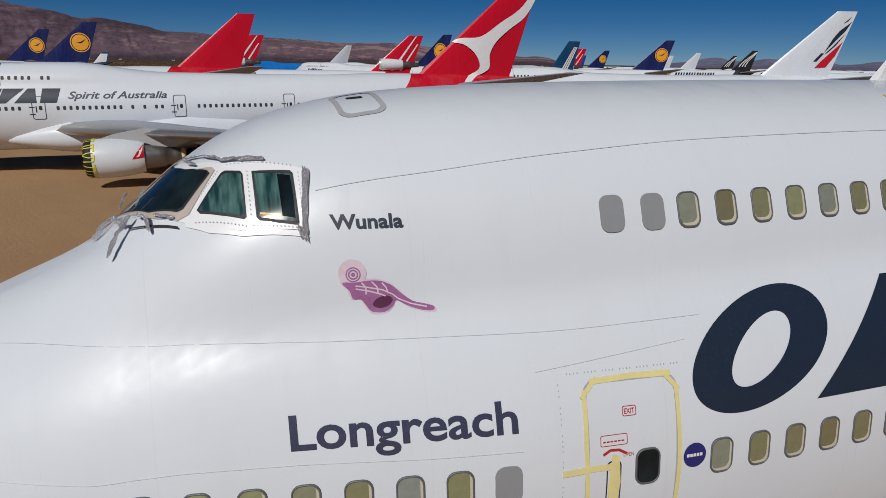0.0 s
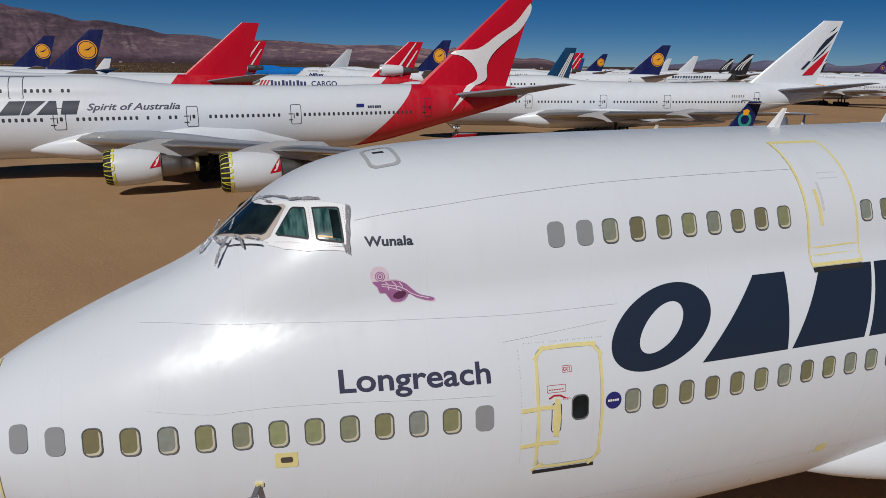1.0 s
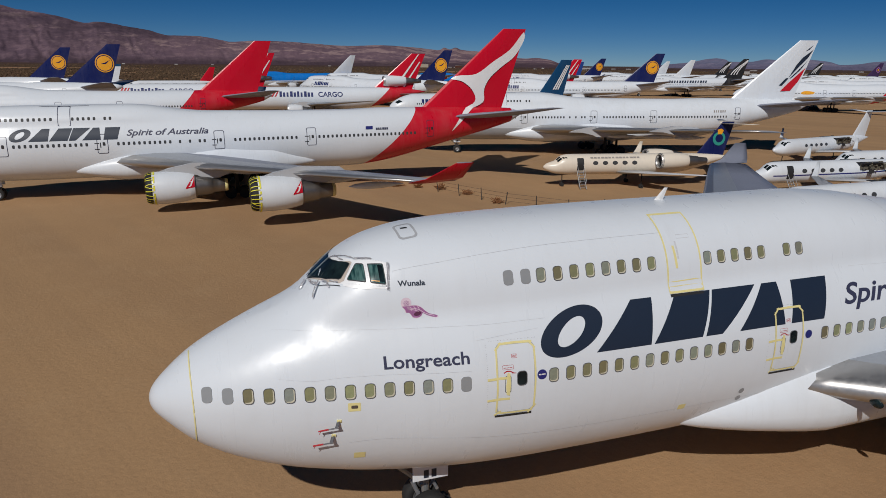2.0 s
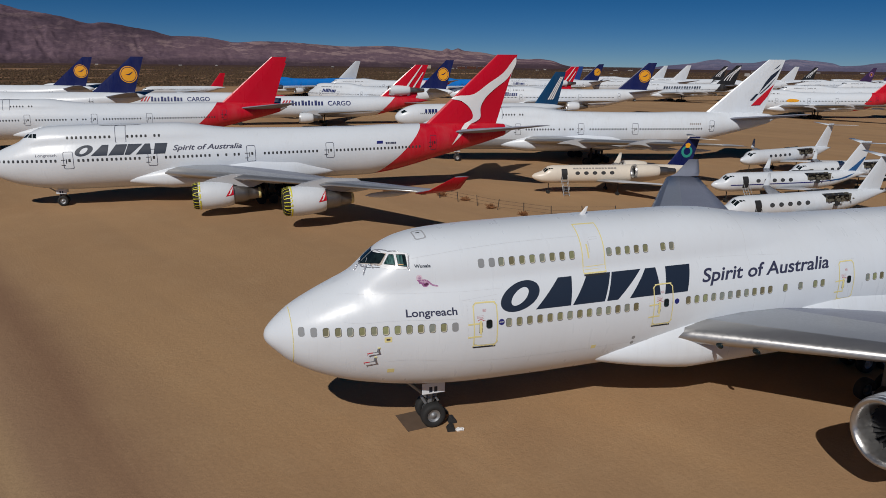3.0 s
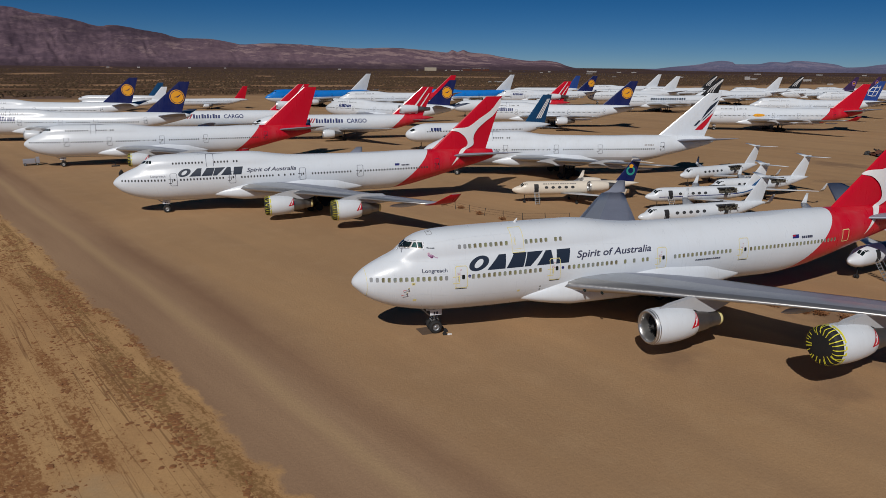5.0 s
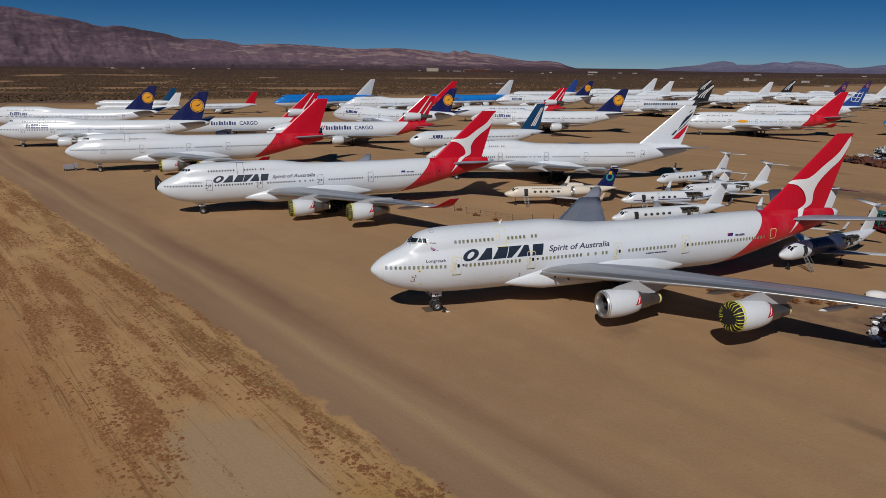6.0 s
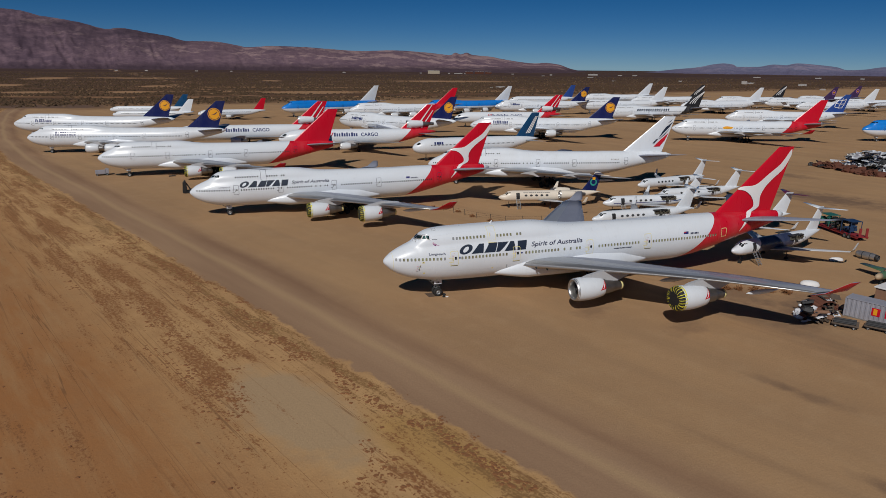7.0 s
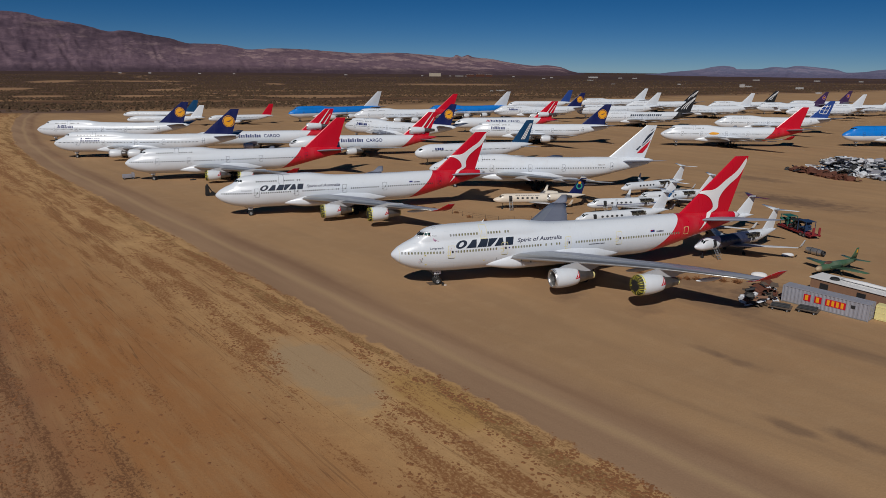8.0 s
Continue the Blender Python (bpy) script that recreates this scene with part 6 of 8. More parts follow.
def bare_mount(side):
    """What is left where an engine was taken off: brackets, ducts and boxes on a stub."""
    rng = np.random.RandomState(31)
    bm = bmesh.new()
    box(bm, (0.0, -0.1, -0.35), (3.6, 0.1, 0.45), 0.03)
    for _ in range(26):
        x, z, w = 3.4 * rng.rand() + 0.1, 0.8 * rng.rand() - 0.35, 0.08 + 0.22 * rng.rand()
        y = side * (0.1 + 0.35 * rng.rand())
        if rng.rand() < 0.45:
            tube(bm, (x, y, z), (x + 0.6 * (rng.rand() - 0.3), y + side * 0.15, z + 0.3 * (rng.rand() - 0.5)), 0.05 + 0.06 * rng.rand(), sides=8)
        else:
            box(bm, (x, min(0, y), z), (x + w * 2, max(0, y), z + w), 0.01)
    return bm_mesh("engine_mount", bm, torn_metal)


def mount_panel(side):
    bm = bmesh.new()
    box(bm, (-0.2, -0.55, 0.44), (2.9, 0.55, 0.5), 0.01)
    box(bm, (0.9, side * 0.42 - 0.03, -0.75), (1.6, side * 0.42 + 0.03, -0.2), 0.01)
    return bm_mesh("mount_panel", bm, dark_metal)


torn_metal = plain("torn_machinery", (0.16, 0.145, 0.11), 0.6, 0.3, 0, 0.7, 3.0)


def airliner(at, label, length, r, zc, fin_top, body=white, fin=white, engines=((0.36, 0.16, 1.15),), tri=False, tee=False, span=0.44, name="airliner", category="airliner", window=0.5, group="", mount_rear=False, wing_low=0.62, wing_paint=None, cowl_paint=None, tee_paint=None):
    """A jet with a round body: engines of (along, out, radius) as parts of its length."""
    shaped = mount_rear or length < 20
    hull = once(("tube", length, r, zc), lambda: tube_hull(length, r, zc, 0.0, SHARP) if shaped else tube_hull(length, r, zc))
    jet = thing(name, at, label, category, group)
    part("fuselage", once(("tubemesh", length, r, zc, body.name), lambda: hull_mesh("fuselage", hull, 56, 26, body)), jet)
    wp = wing_paint or wing_grey
    zw = zc - wing_low * r
    half = span * length
    for side in (-1, 1):
        def wing():
            rows = [(side * r * 0.5, length * 0.36, zw, length * 0.19, 0.13), (side * half * 0.38, length * 0.465, zw + half * 0.03, length * 0.125, 0.11), (side * half, length * 0.655, zw + half * 0.09, length * 0.045, 0.09)]
            return mesh_of("wing", *flipped(blade(rows), side), wp)
        w = part("wing", once(("twing", side, length, r, wp.name), wing), jet)
        if mount_rear:
            def tip_fin():
                x, z = length * 0.655, zw + half * 0.09
                return mesh_of("winglet", *flipped(blade([(side * half, x + 0.1, z, 1.05, 0.09), (side * (half + 0.18), x + 0.5, z + 0.45, 0.85, 0.08), (side * (half + 0.42), x + 1.15, z + 1.55, 0.45, 0.08)]), side), body)
            part("winglet", once(("twinglet", side, length, body.name), tip_fin), w)
        def stab():
            z = fin_top - 0.25 if tee else zc + 0.35 * r
            x = 0.925 if tee else 0.865
            rows = [(side * (0.02 if tee else 0.3 * r), length * x, z, length * 0.085, 0.09), (side * length * 0.165, length * (x + 0.075), z + length * 0.008, length * 0.035, 0.08)]
            return mesh_of("tailplane", *flipped(blade(rows), side), tee_paint or (body if tee else wing_grey))
        part("tailplane", once(("tstab", side, length, r, fin_top, tee, body.name, tee_paint), stab), jet)
    root = (0.745, 0.935) if tri else (0.80, 0.955)
    spec = Fin((length * root[0], length * root[1], zc + 0.7 * r), (length * 0.935, length * 1.0, fin_top), 0.10)
    part("tail_fin", once(("tfin", length, fin_top, fin.name), lambda: spec.mesh("tail_fin", fin)), jet)
    for along, out, er in engines:
        for side in (-1, 1):
            y = side * out * length
            z = (zc + 0.45 * r) if mount_rear else zw - 0.55 * er
            k = er / 1.5
            cp = cowl_paint or white
            if mount_rear and cp is dark_metal:
                e = part("engine_mount", once(("bay", side), lambda: bare_mount(side)), jet, "stripped engine mount with torn machinery", Matrix.Translation((along * length, side * r * 0.96, z)))
                part("mount_panel", once(("bayplate", side), lambda: mount_panel(side)), e, "hanging grey panel")
                continue
            e = part("engine", once(("tcowl", cp.name), lambda: cowl_mesh(cp)), jet, "", Matrix.Translation((along * length, y, z)) @ Matrix.Diagonal((k * (1.35 if mount_rear else 1.0), k, k, 1)))
            part("intake_lip", once(("lip",), lambda: lip_mesh(bare_metal)), e)
            part("fan", once(("fan",), fan_mesh), e)
            part("exhaust_core", once(("core",), core_mesh), e)
            if not mount_rear:
                part("pylon", once(("pylon",), lambda: pylon_mesh(white_grey, 0.95, 4.3)), e)
    if tri:
        e = part("tail_engine", once(("tcowl",), lambda: cowl_mesh(white)), jet, "", Matrix.Translation((length * 0.80, 0, zc + 1.55 * r)) @ Matrix.Diagonal((1.5, 0.95, 0.95, 1)))
        part("intake_lip", once(("lip",), lambda: lip_mesh(bare_metal)), e)
        part("fan", once(("fan",), fan_mesh), e)
        part("exhaust_core", once(("core",), core_mesh), e)
    wr = 0.19 * r
    for x, y in ((0.10 * length, 0), (0.48 * length, -0.09 * length), (0.48 * length, 0.09 * length)):
        def leg():
            bm = bmesh.new()
            tube(bm, (0, 0, wr), (0, 0, zc - 0.5 * r), 0.05 * r, sides=8)
            tube(bm, (0, -0.19 * r, wr), (0, 0.19 * r, wr), 0.04 * r, sides=8)
            for d in (-0.13 * r, 0.13 * r):
                tube(bm, (0, d - 0.06 * r, wr), (0, d + 0.06 * r, wr), wr, sides=14)
            return bm_mesh("landing_gear", bm, rubber)
        part("landing_gear", once(("tleg", r, zc), leg), jet, "", Matrix.Translation((x, y, 0)))
    if window:
        places = [(0.12 * length + window * k, zc + 0.22 * r) for k in range(int(0.66 * length / window))]
        tagged(part("window_strip", once(("twin", length, r, window), lambda: window_strip(hull, places, far_window)), jet), kind="stuff")
    if shaped:
        for k, pane in enumerate(([(0.064, 88), (0.080, 88), (0.082, 70), (0.063, 66)], [(0.0635, 62), (0.083, 66), (0.087, 48), (0.066, 40)], [(0.090, 48), (0.087, 63), (0.096, 60), (0.102, 48)], [(0.105, 47), (0.100, 58), (0.107, 56), (0.114, 46)])):
            part("cockpit_window", once(("scock", length, r, k), lambda: skinned("cockpit_window", drawing([(x * length, a) for x, a in pane]), hull, cockpit_glass, 0.015, 0.3, 0.3, True)), jet)
        return jet, hull, spec
    glass = [(0.022 * length, 62), (0.042 * length, 64), (0.052 * length, 40), (0.030 * length, 36)]
    part("cockpit_window", once(("tcock", length, r), lambda: skinned("cockpit_window", drawing(glass), hull, cockpit_glass, 0.015, 0.3, 0.3, True)), jet)
    return jet, hull, spec


for x, y, yaw in ((-37.6, 198.9, -1.1), (1.1, 173.3, -3.7), (101.2, 260.2, -6.6)):
    j, hull, spec = airliner(spot(x, y, yaw, 0), "white three-engined cargo jet with striped red tail", 61.0, 3.0, 5.1, 17.2, white_red_cargo, red, ((0.36, 0.135, 1.35),), True, window=0, group="red-tailed cargo trijets")
    slant_bars(j, "cargostripe", spec, [(fin_band(spec, 8.2, 17.0, 0.50, 0.58, 0.0), swoosh_white), (fin_band(spec, 8.2, 15.0, 0.72, 0.78, 0.12), swoosh_white)])
    brand_bars(j, "cargoname", 20.4, 29.6, 5.6, 6.95, 10, ink_blue, hull, 0.0, (1, 2, 4, 6, 8, 9), 0.74)
    bar_parts(j, "name_slash", "cargoslash", 17.4, 19.9, 5.6, 7.0, 3, ink_red, hull, 0.6, (), 0.6)
    part("cargo_word", once(("cargo",), lambda: skinned("cargo_word", words("CARGO", 30.6, 37.2, 5.6, 1.25, 0.0, 0.02), hull, ink_blue, 0.02, 0.3, 0.8)), j, "dark blue lettering reading CARGO")


faded_ink = plain("faded_lettering", (0.30, 0.27, 0.25), 0.5, 0, 0, 0.2)
# white jumbo with slanted tail stripes behind the second jet
stripe_jet = jumbo(spot(34.4, 91.1, -15.3), "white jumbo jet with slanted navy and red tail stripes", white_grey, white, detail=1, engines=0, group="")
TAIL_MARKS = ((swoosh_red, ((0.70, 10.14), (0.88, 10.2), (0.95, 11.85), (0.98, 14.06), (0.82, 12.39), (0.74, 11.14))), (ink, ((0.69, 12.39), (0.68, 14.4), (0.72, 15.6), (0.97, 17.0), (0.90, 15.6), (0.78, 14.2))), (ink, ((0.72, 12.2), (0.80, 13.4), (0.94, 15.2), (0.86, 13.6), (0.76, 12.4))), (ink, ((0.68, 16.7), (0.86, 17.7), (0.80, 17.0))), (ink, ((0.60, 11.1), (0.66, 11.1), (0.70, 12.3), (0.64, 12.3))))
slant_bars(stripe_jet, "slantstripe", ROW_FIN, [([fin_at(ROW_FIN, u, z) for u, z in marks], m) for m, marks in TAIL_MARKS])
brand_bars(stripe_jet, "slantreg", 50.6, 52.9, 6.75, 7.1, 6, faded_ink, full=0.6)
# trijet-row neighbour with a teal tail
teal_jet, sh, sf = airliner(spot(42.6, 135.7, 3.7, 0), "white twin jet with a dark teal tail", 49.0, 2.8, 4.9, 15.8, white, teal, ((0.37, 0.16, 1.3),))
slant_bars(teal_jet, "tealfeather", sf, [(fin_band(sf, 8.5, 14.5, 0.45 + 0.1 * k, 0.52 + 0.1 * k, 0.18), swoosh_white) for k in range(3)])
brand_bars(teal_jet, "tealname", 7.0, 10.5, 5.7, 6.5, 4, ink_blue, sh)
# blue-topped jumbos
for x, y, yaw in ((18.2, 348.0, 16.0), (112.4, 352.8, 8.7), (263.0, 151.1, -11.5)):
    jumbo(spot(x, y, yaw), "jumbo jet with sky-blue upper body and white tail", blue_white, white, group="blue-topped jumbo jets", windows=False, winglets=white if y < 200 else None)
# red-tailed jumbo between the trijets and the blue-topped row
jumbo(spot(55.5, 322.0, -1.0), "white jumbo jet with a plain red tail", white_red, red, engines=1, winglets=white)
# plain red tail with a yellow patch
red2 = jumbo(spot(176.3, 175.1, -19.7), "white jumbo jet with red tail and yellow side emblem", white_red, red, engines=0, winglets=red)
part("side_emblem", skinned("side_emblem", drawing(curve_of([(22.0, 6.1), (23, 6.7), (24.5, 6.75), (26.6, 6.4), (26, 5.7), (23, 5.6)], 3)), BIG, gold, 0.02, 0.3, 0.8), red2, "yellow painted emblem")
# blue tail behind it
blue_tail_jet = jumbo(spot(252.9, 230.0, -19.5), "white jumbo jet with a royal-blue tail", white, royal, engines=0)
for k, arc in enumerate(([(60.2, 11.5), (60.6, 13.4), (62.4, 15.6)], [(62.2, 10.9), (63.2, 13.4), (64.6, 16.4)], [(64.2, 11.0), (65.4, 13.2), (66.4, 16.2)], [(60.2, 11.6), (62.6, 11.1), (64.6, 11.2)], [(60.8, 13.6), (63.2, 13.2), (65.6, 13.4)], [(62.3, 15.5), (64.3, 15.2), (66.3, 15.8)])):
    part("emblem_line", skinned("emblem_line", strip(arc, 0.3), ROW_FIN, swoosh_white, 0.03, 0.5, 1.0), blue_tail_jet, "white net line on the blue tail" if k == 0 else "")
# back rows of plain and stripe-tailed jumbos
for x, y, yaw, fin, striped in ((202.2, 278.7, -6.8, black_paint, True), (227.5, 349.0, -4.8, white, False), (308.2, 408.1, -5.3, black_paint, True), (304.6, 337.7, -5.5, white, False), (382.1, 394.4, -6.0, black_paint, True), (409.0, 366.8, -6.6, purple, False), (470.6, 397.1, -6.4, purple, False), (388.1, 313.8, -8.1, white, False), (454.3, 340.8, -9.8, white, False), (288.0, 451.9, -3.5, white, False)):
    kind = "black and white striped tail" if striped else "purple tail" if fin is purple else "plain white tail"
    j = jumbo(spot(x, y, yaw), "stored white jumbo jet with a " + kind, white_black if striped else white_purple if fin is purple else white, fin, engines=0, group="stored jumbo jets")
    if striped:
        slant_bars(j, "blackstripe", ROW_FIN, [(curved_band(ROW_FIN, 0.16 + 0.17 * k, 0.11), swoosh_white) for k in range(3)])
    if fin is purple:
        part("tail_emblem", once(("purple_emblem",), lambda: skinned("tail_emblem", ring_drawing(disc(64.4, 13.6, 1.9, 20), disc(64.4, 13.6, 1.25, 20)), ROW_FIN, pink_art, 0.03, 0.5, 1.0)), j, "pink looped tail emblem")
        part("emblem_core", once(("purple_core",), lambda: skinned("emblem_core", drawing(disc(64.4, 13.6, 0.7, 14)), ROW_FIN, gold, 0.03, 0.5, 1.0)), j)
    if (x, y) == (202.2, 278.7):
        brand_bars(j, "blackname", 22.0, 44.0, 6.5, 7.7, 15, ink, BIG, 0.5, (), 0.7)
airliner(spot(213.4, 442.8, -3.4, 0), "white twin jet with a blue and white tail", 60.0, 3.0, 5.1, 17.5, white, royal, ((0.37, 0.16, 1.4),))
# narrow jets far behind the left row
airliner(spot(-83.1, 382.2, -8.7, 0), "narrow white jet with a teal and white tail", 47.0, 1.9, 3.8, 13.0, white, teal, ((0.37, 0.15, 1.0),))
airliner(spot(-76.0, 337.5, -7.8, 0), "narrow white jet with a plain tail", 44.0, 1.9, 3.7, 12.0, white, white, ((0.37, 0.15, 1.0),))
airliner(spot(-30.8, 336.2, 9.7, 0), "narrow white jet with a red-edged tail", 40.0, 1.9, 3.7, 12.0, white, red, ((0.37, 0.15, 1.0),))

# ---- business jets ----
pale_wing = plain("pale_grey_wing_paint", (0.58, 0.59, 0.61), 0.4, 0.1, 0.1, 0.25, 0.6)


def bizjet(x, y, yaw, label, body, fin, cowl, tee):
    return airliner(spot(x, y, yaw, 0), label, 24.5, 1.25, 2.7, 7.8, body, fin, ((0.565, 0.082, 0.95),), tee=True, span=0.42, name="business_jet", category="business jet", window=0, mount_rear=True, wing_low=0.75, group="parked business jets", cowl_paint=cowl, tee_paint=tee, wing_paint=pale_wing)


def round_windows(j, hull, count, x0, step):
    for k in range(count):
        x, z = x0 + step * k, 2.97
        part("window", once(("oval", k, count), lambda: skinned("window", drawing([(x + 0.34 * math.cos(a), z + 0.24 * math.sin(a)) for a in np.linspace(0, 2 * math.pi, 16, endpoint=False)]), hull, far_window, 0.012, 0.2, 0.5)), j)


def open_door(j, hull, x=3.9):
    d = part("doorway", once(("bizdoor",), lambda: skinned("doorway", drawing(rrect(x, x + 0.85, 2.1, 3.55, 0.12)), hull, dark_gap, 0.014, 0.2, 0.4)), j, "dark open doorway")
    def stair():
        bm = bmesh.new()
        for k in range(6):
            box(bm, (x + 0.05, -1.2 - 0.22 * k - 0.24, 1.85 - 0.32 * k), (x + 0.8, -1.2 - 0.22 * k, 1.90 - 0.32 * k), 0.01)
        for s in (x + 0.02, x + 0.80):
            tube(bm, (s, -1.15, 2.05), (s, -2.65, 0.05), 0.045, sides=8)
            tube(bm, (s, -1.2, 2.75), (s, -2.6, 0.85), 0.025, sides=8)
        return bm_mesh("airstair", bm, steel)
    part("airstair", once(("stair",), stair), d, "lowered stair door")


emblem_green = plain("green_emblem_paint", (0.03, 0.30, 0.24), 0.4, 0, 0.2, 0.2)
maroon = plain("maroon_tail_paint", (0.10, 0.015, 0.05), 0.4, 0, 0.3, 0.1)
blue_steel_paint = plain("bright_blue_paint", (0.01, 0.10, 0.28), 0.4, 0, 0.3, 0.1)
BIZ = ((40.4, 54.8, -10.4, "cream business jet with a navy tail and open door", cream, navy, True), (81.9, 60.9, 9.8, "white business jet with missing engine cowl", white, white, False), (60.3, 42.3, -5.3, "white business jet with a blue stripe and open door", white, white, True), (49.3, 28.2, 0.6, "white business jet with its cabin door open", white, white, True), (77.8, 47.1, 0.7, "white business jet with bare engine mounts", white, white, False), (59.4, 0.5, 11.6, "business jet with a white nose, navy middle and lowered stair door", white_navy, white, True), (64.8, 20.9, -6.4, "white business jet with a purple tailplane", white, purple, False))
for x, y, yaw, label, body, fin, door in BIZ:
    j, hull, spec = bizjet(x, y, yaw, label, body, white if fin is purple else fin, cream if body is cream else dark_metal, maroon if fin is purple else None)
    round_windows(j, hull, 5, 6.2, 1.25)
    if door:
        open_door(j, hull)
    if "blue stripe" in label:
        part("side_stripe", skinned("side_stripe", strip([(2.2, 2.47), (8, 2.51), (14, 2.55), (18, 2.7), (20.5, 3.1)], 0.14), hull, blue_disc, 0.012, 0.2, 1.0), j, "thin blue stripe")
        part("tail_sweep", skinned("tail_sweep", drawing([(16.5, 2.7), (19.4, 2.97), (21.0, 3.35), (22.0, 3.5), (20.4, 2.95), (19.0, 2.7)]), hull, blue_steel_paint, 0.014, 0.2, 0.6), j, "broad blue sweep below the tail")
        part("tail_sweep", skinned("tail_sweep", drawing([fin_at(spec, 0.35, 3.7), fin_at(spec, 0.75, 3.7), fin_at(spec, 1.0, 5.6), fin_at(spec, 0.92, 5.7)]), spec, blue_steel_paint, 0.02, 0.3, 0.6), j)
    if body is cream:
        part("tail_emblem", skinned("tail_emblem", ring_drawing(disc(22.6, 5.7, 0.85, 20), disc(22.6, 5.75, 0.52, 20)), spec, emblem_green, 0.02, 0.3, 0.6), j, "small green-blue tail emblem")
        part("tail_emblem", skinned("tail_emblem", drawing([(22.35, 6.25), (22.9, 6.25), (23.1, 6.75), (22.75, 6.95), (22.3, 6.8)]), spec, gold, 0.03, 0.3, 0.6), j, "golden tail emblem")
        bar_parts(j, "name_bar", "cream", 5.6, 12.0, 3.48, 3.64, 14, faded_ink, hull)


# ---- yard clutter ----
def ribbed_container(at):
    box_thing = thing("shipping_container", at, "grey corrugated shipping container with red lettering panels", "container")
    bm = bmesh.new()
    n = 44
    prof = []
    for k in range(n):
        x = 12.19 * k / n
        d = 0.0 if k % 2 else 0.05
        prof += [(x, d), (x + 12.19 / n * 0.7, d)]
    prof.append((12.19, 0.0))
    lo = [bm.verts.new((x, y, 0.15)) for x, y in prof]
    hi = [bm.verts.new((x, y, 2.5)) for x, y in prof]
    for a, b, c, d in zip(lo, lo[1:], hi[1:], hi):
        bm.faces.new((a, b, c, d))
    part("side_panel", bm_mesh("side_panel", bm, container_grey), box_thing)
    bm = bmesh.new()
    box(bm, (0, 2.38, 0.1), (12.19, 2.44, 2.55), 0.01)
    part("side_panel", bm_mesh("side_panel", bm, container_grey), box_thing)
    bm = bmesh.new()
    box(bm, (-0.02, -0.03, 2.5), (12.21, 2.46, 2.59), 0.02)
    part("roof_panel", bm_mesh("roof_panel", bm, container_grey), box_thing)
    bm = bmesh.new()
    box(bm, (0, 0.0, 0.0), (12.19, 2.44, 0.16), 0.02)
    part("floor_frame", bm_mesh("floor_frame", bm, steel), box_thing)
    for x in (-0.02, 12.07):
        for y in (-0.03, 2.33):
            bm = bmesh.new()
            box(bm, (x, y, 0), (x + 0.14, y + 0.14, 2.6), 0.02)
            part("corner_post", bm_mesh("corner_post", bm, container_grey), box_thing)
    bm = bmesh.new()
    box(bm, (12.12, 0.1, 0.16), (12.18, 2.34, 2.5), 0.01)
    for y in (0.5, 0.9, 1.5, 1.9):
        tube(bm, (12.22, y, 0.2), (12.22, y, 2.45), 0.025, sides=8)
    part("end_door", bm_mesh("end_door", bm, container_grey), box_thing)
    bm = bmesh.new()
    box(bm, (9.75, -0.015, 1.45), (10.35, 0.0, 1.95), 0.004)
    part("vent", bm_mesh("vent", bm, dark_gap), box_thing, "small black opening")
    for x0, x1 in ((3.2, 4.2), (4.75, 5.75), (6.3, 9.1)):
        bm = bmesh.new()
        box(bm, (x0, -0.02, 0.95), (x1, 0.0, 2.0), 0.004)
        s = part("sign_panel", bm_mesh("sign_panel", bm, swoosh_red), box_thing, "red panel with yellow bars")
        bm = bars(x0 + 0.22, x1 - 0.02, 1.08, 1.88, 4 if x1 - x0 > 2 else 1, 0.42)
        for v in bm.verts:
            v.co = Vector((v.co.x, -0.026, v.co.y))
        tagged(part("sign_bar", bm_mesh("sign_bar", bm, gold), s), kind="stuff")
    return box_thing


container_grey = plain("container_grey_paint", (0.33, 0.33, 0.37), 0.5, 0.1, 0.0, 0.4, 0.8)
rust = plain("rusty_iron", (0.13, 0.045, 0.025), 0.85, 0.1, 0, 0.5, 3.0, 0.3)
brown_side = plain("brown_panel_siding", (0.26, 0.14, 0.085), 0.8, 0, 0, 0.3, 1.0)
pale_roof = plain("white_roof_coating", (0.72, 0.71, 0.70), 0.6, 0, 0, 0.2, 0.7)
old_wood = plain("weathered_wood", (0.13, 0.095, 0.07), 0.9, 0, 0, 0.5, 3.0, 0.3)
blue_steel = plain("blue_machine_paint", (0.02, 0.05, 0.12), 0.5, 0.1, 0, 0.4, 2.0)
teal_steel = plain("green_machine_paint", (0.02, 0.14, 0.11), 0.5, 0.1, 0, 0.4, 2.0)
ribbed_container(pose(57.3, -23.3, 0, 0, 0, -67.0))


silver_scrap = plain("torn_silver_skin", (0.72, 0.73, 0.76), 0.4, 0.15, 0, 0.4, 2.0)


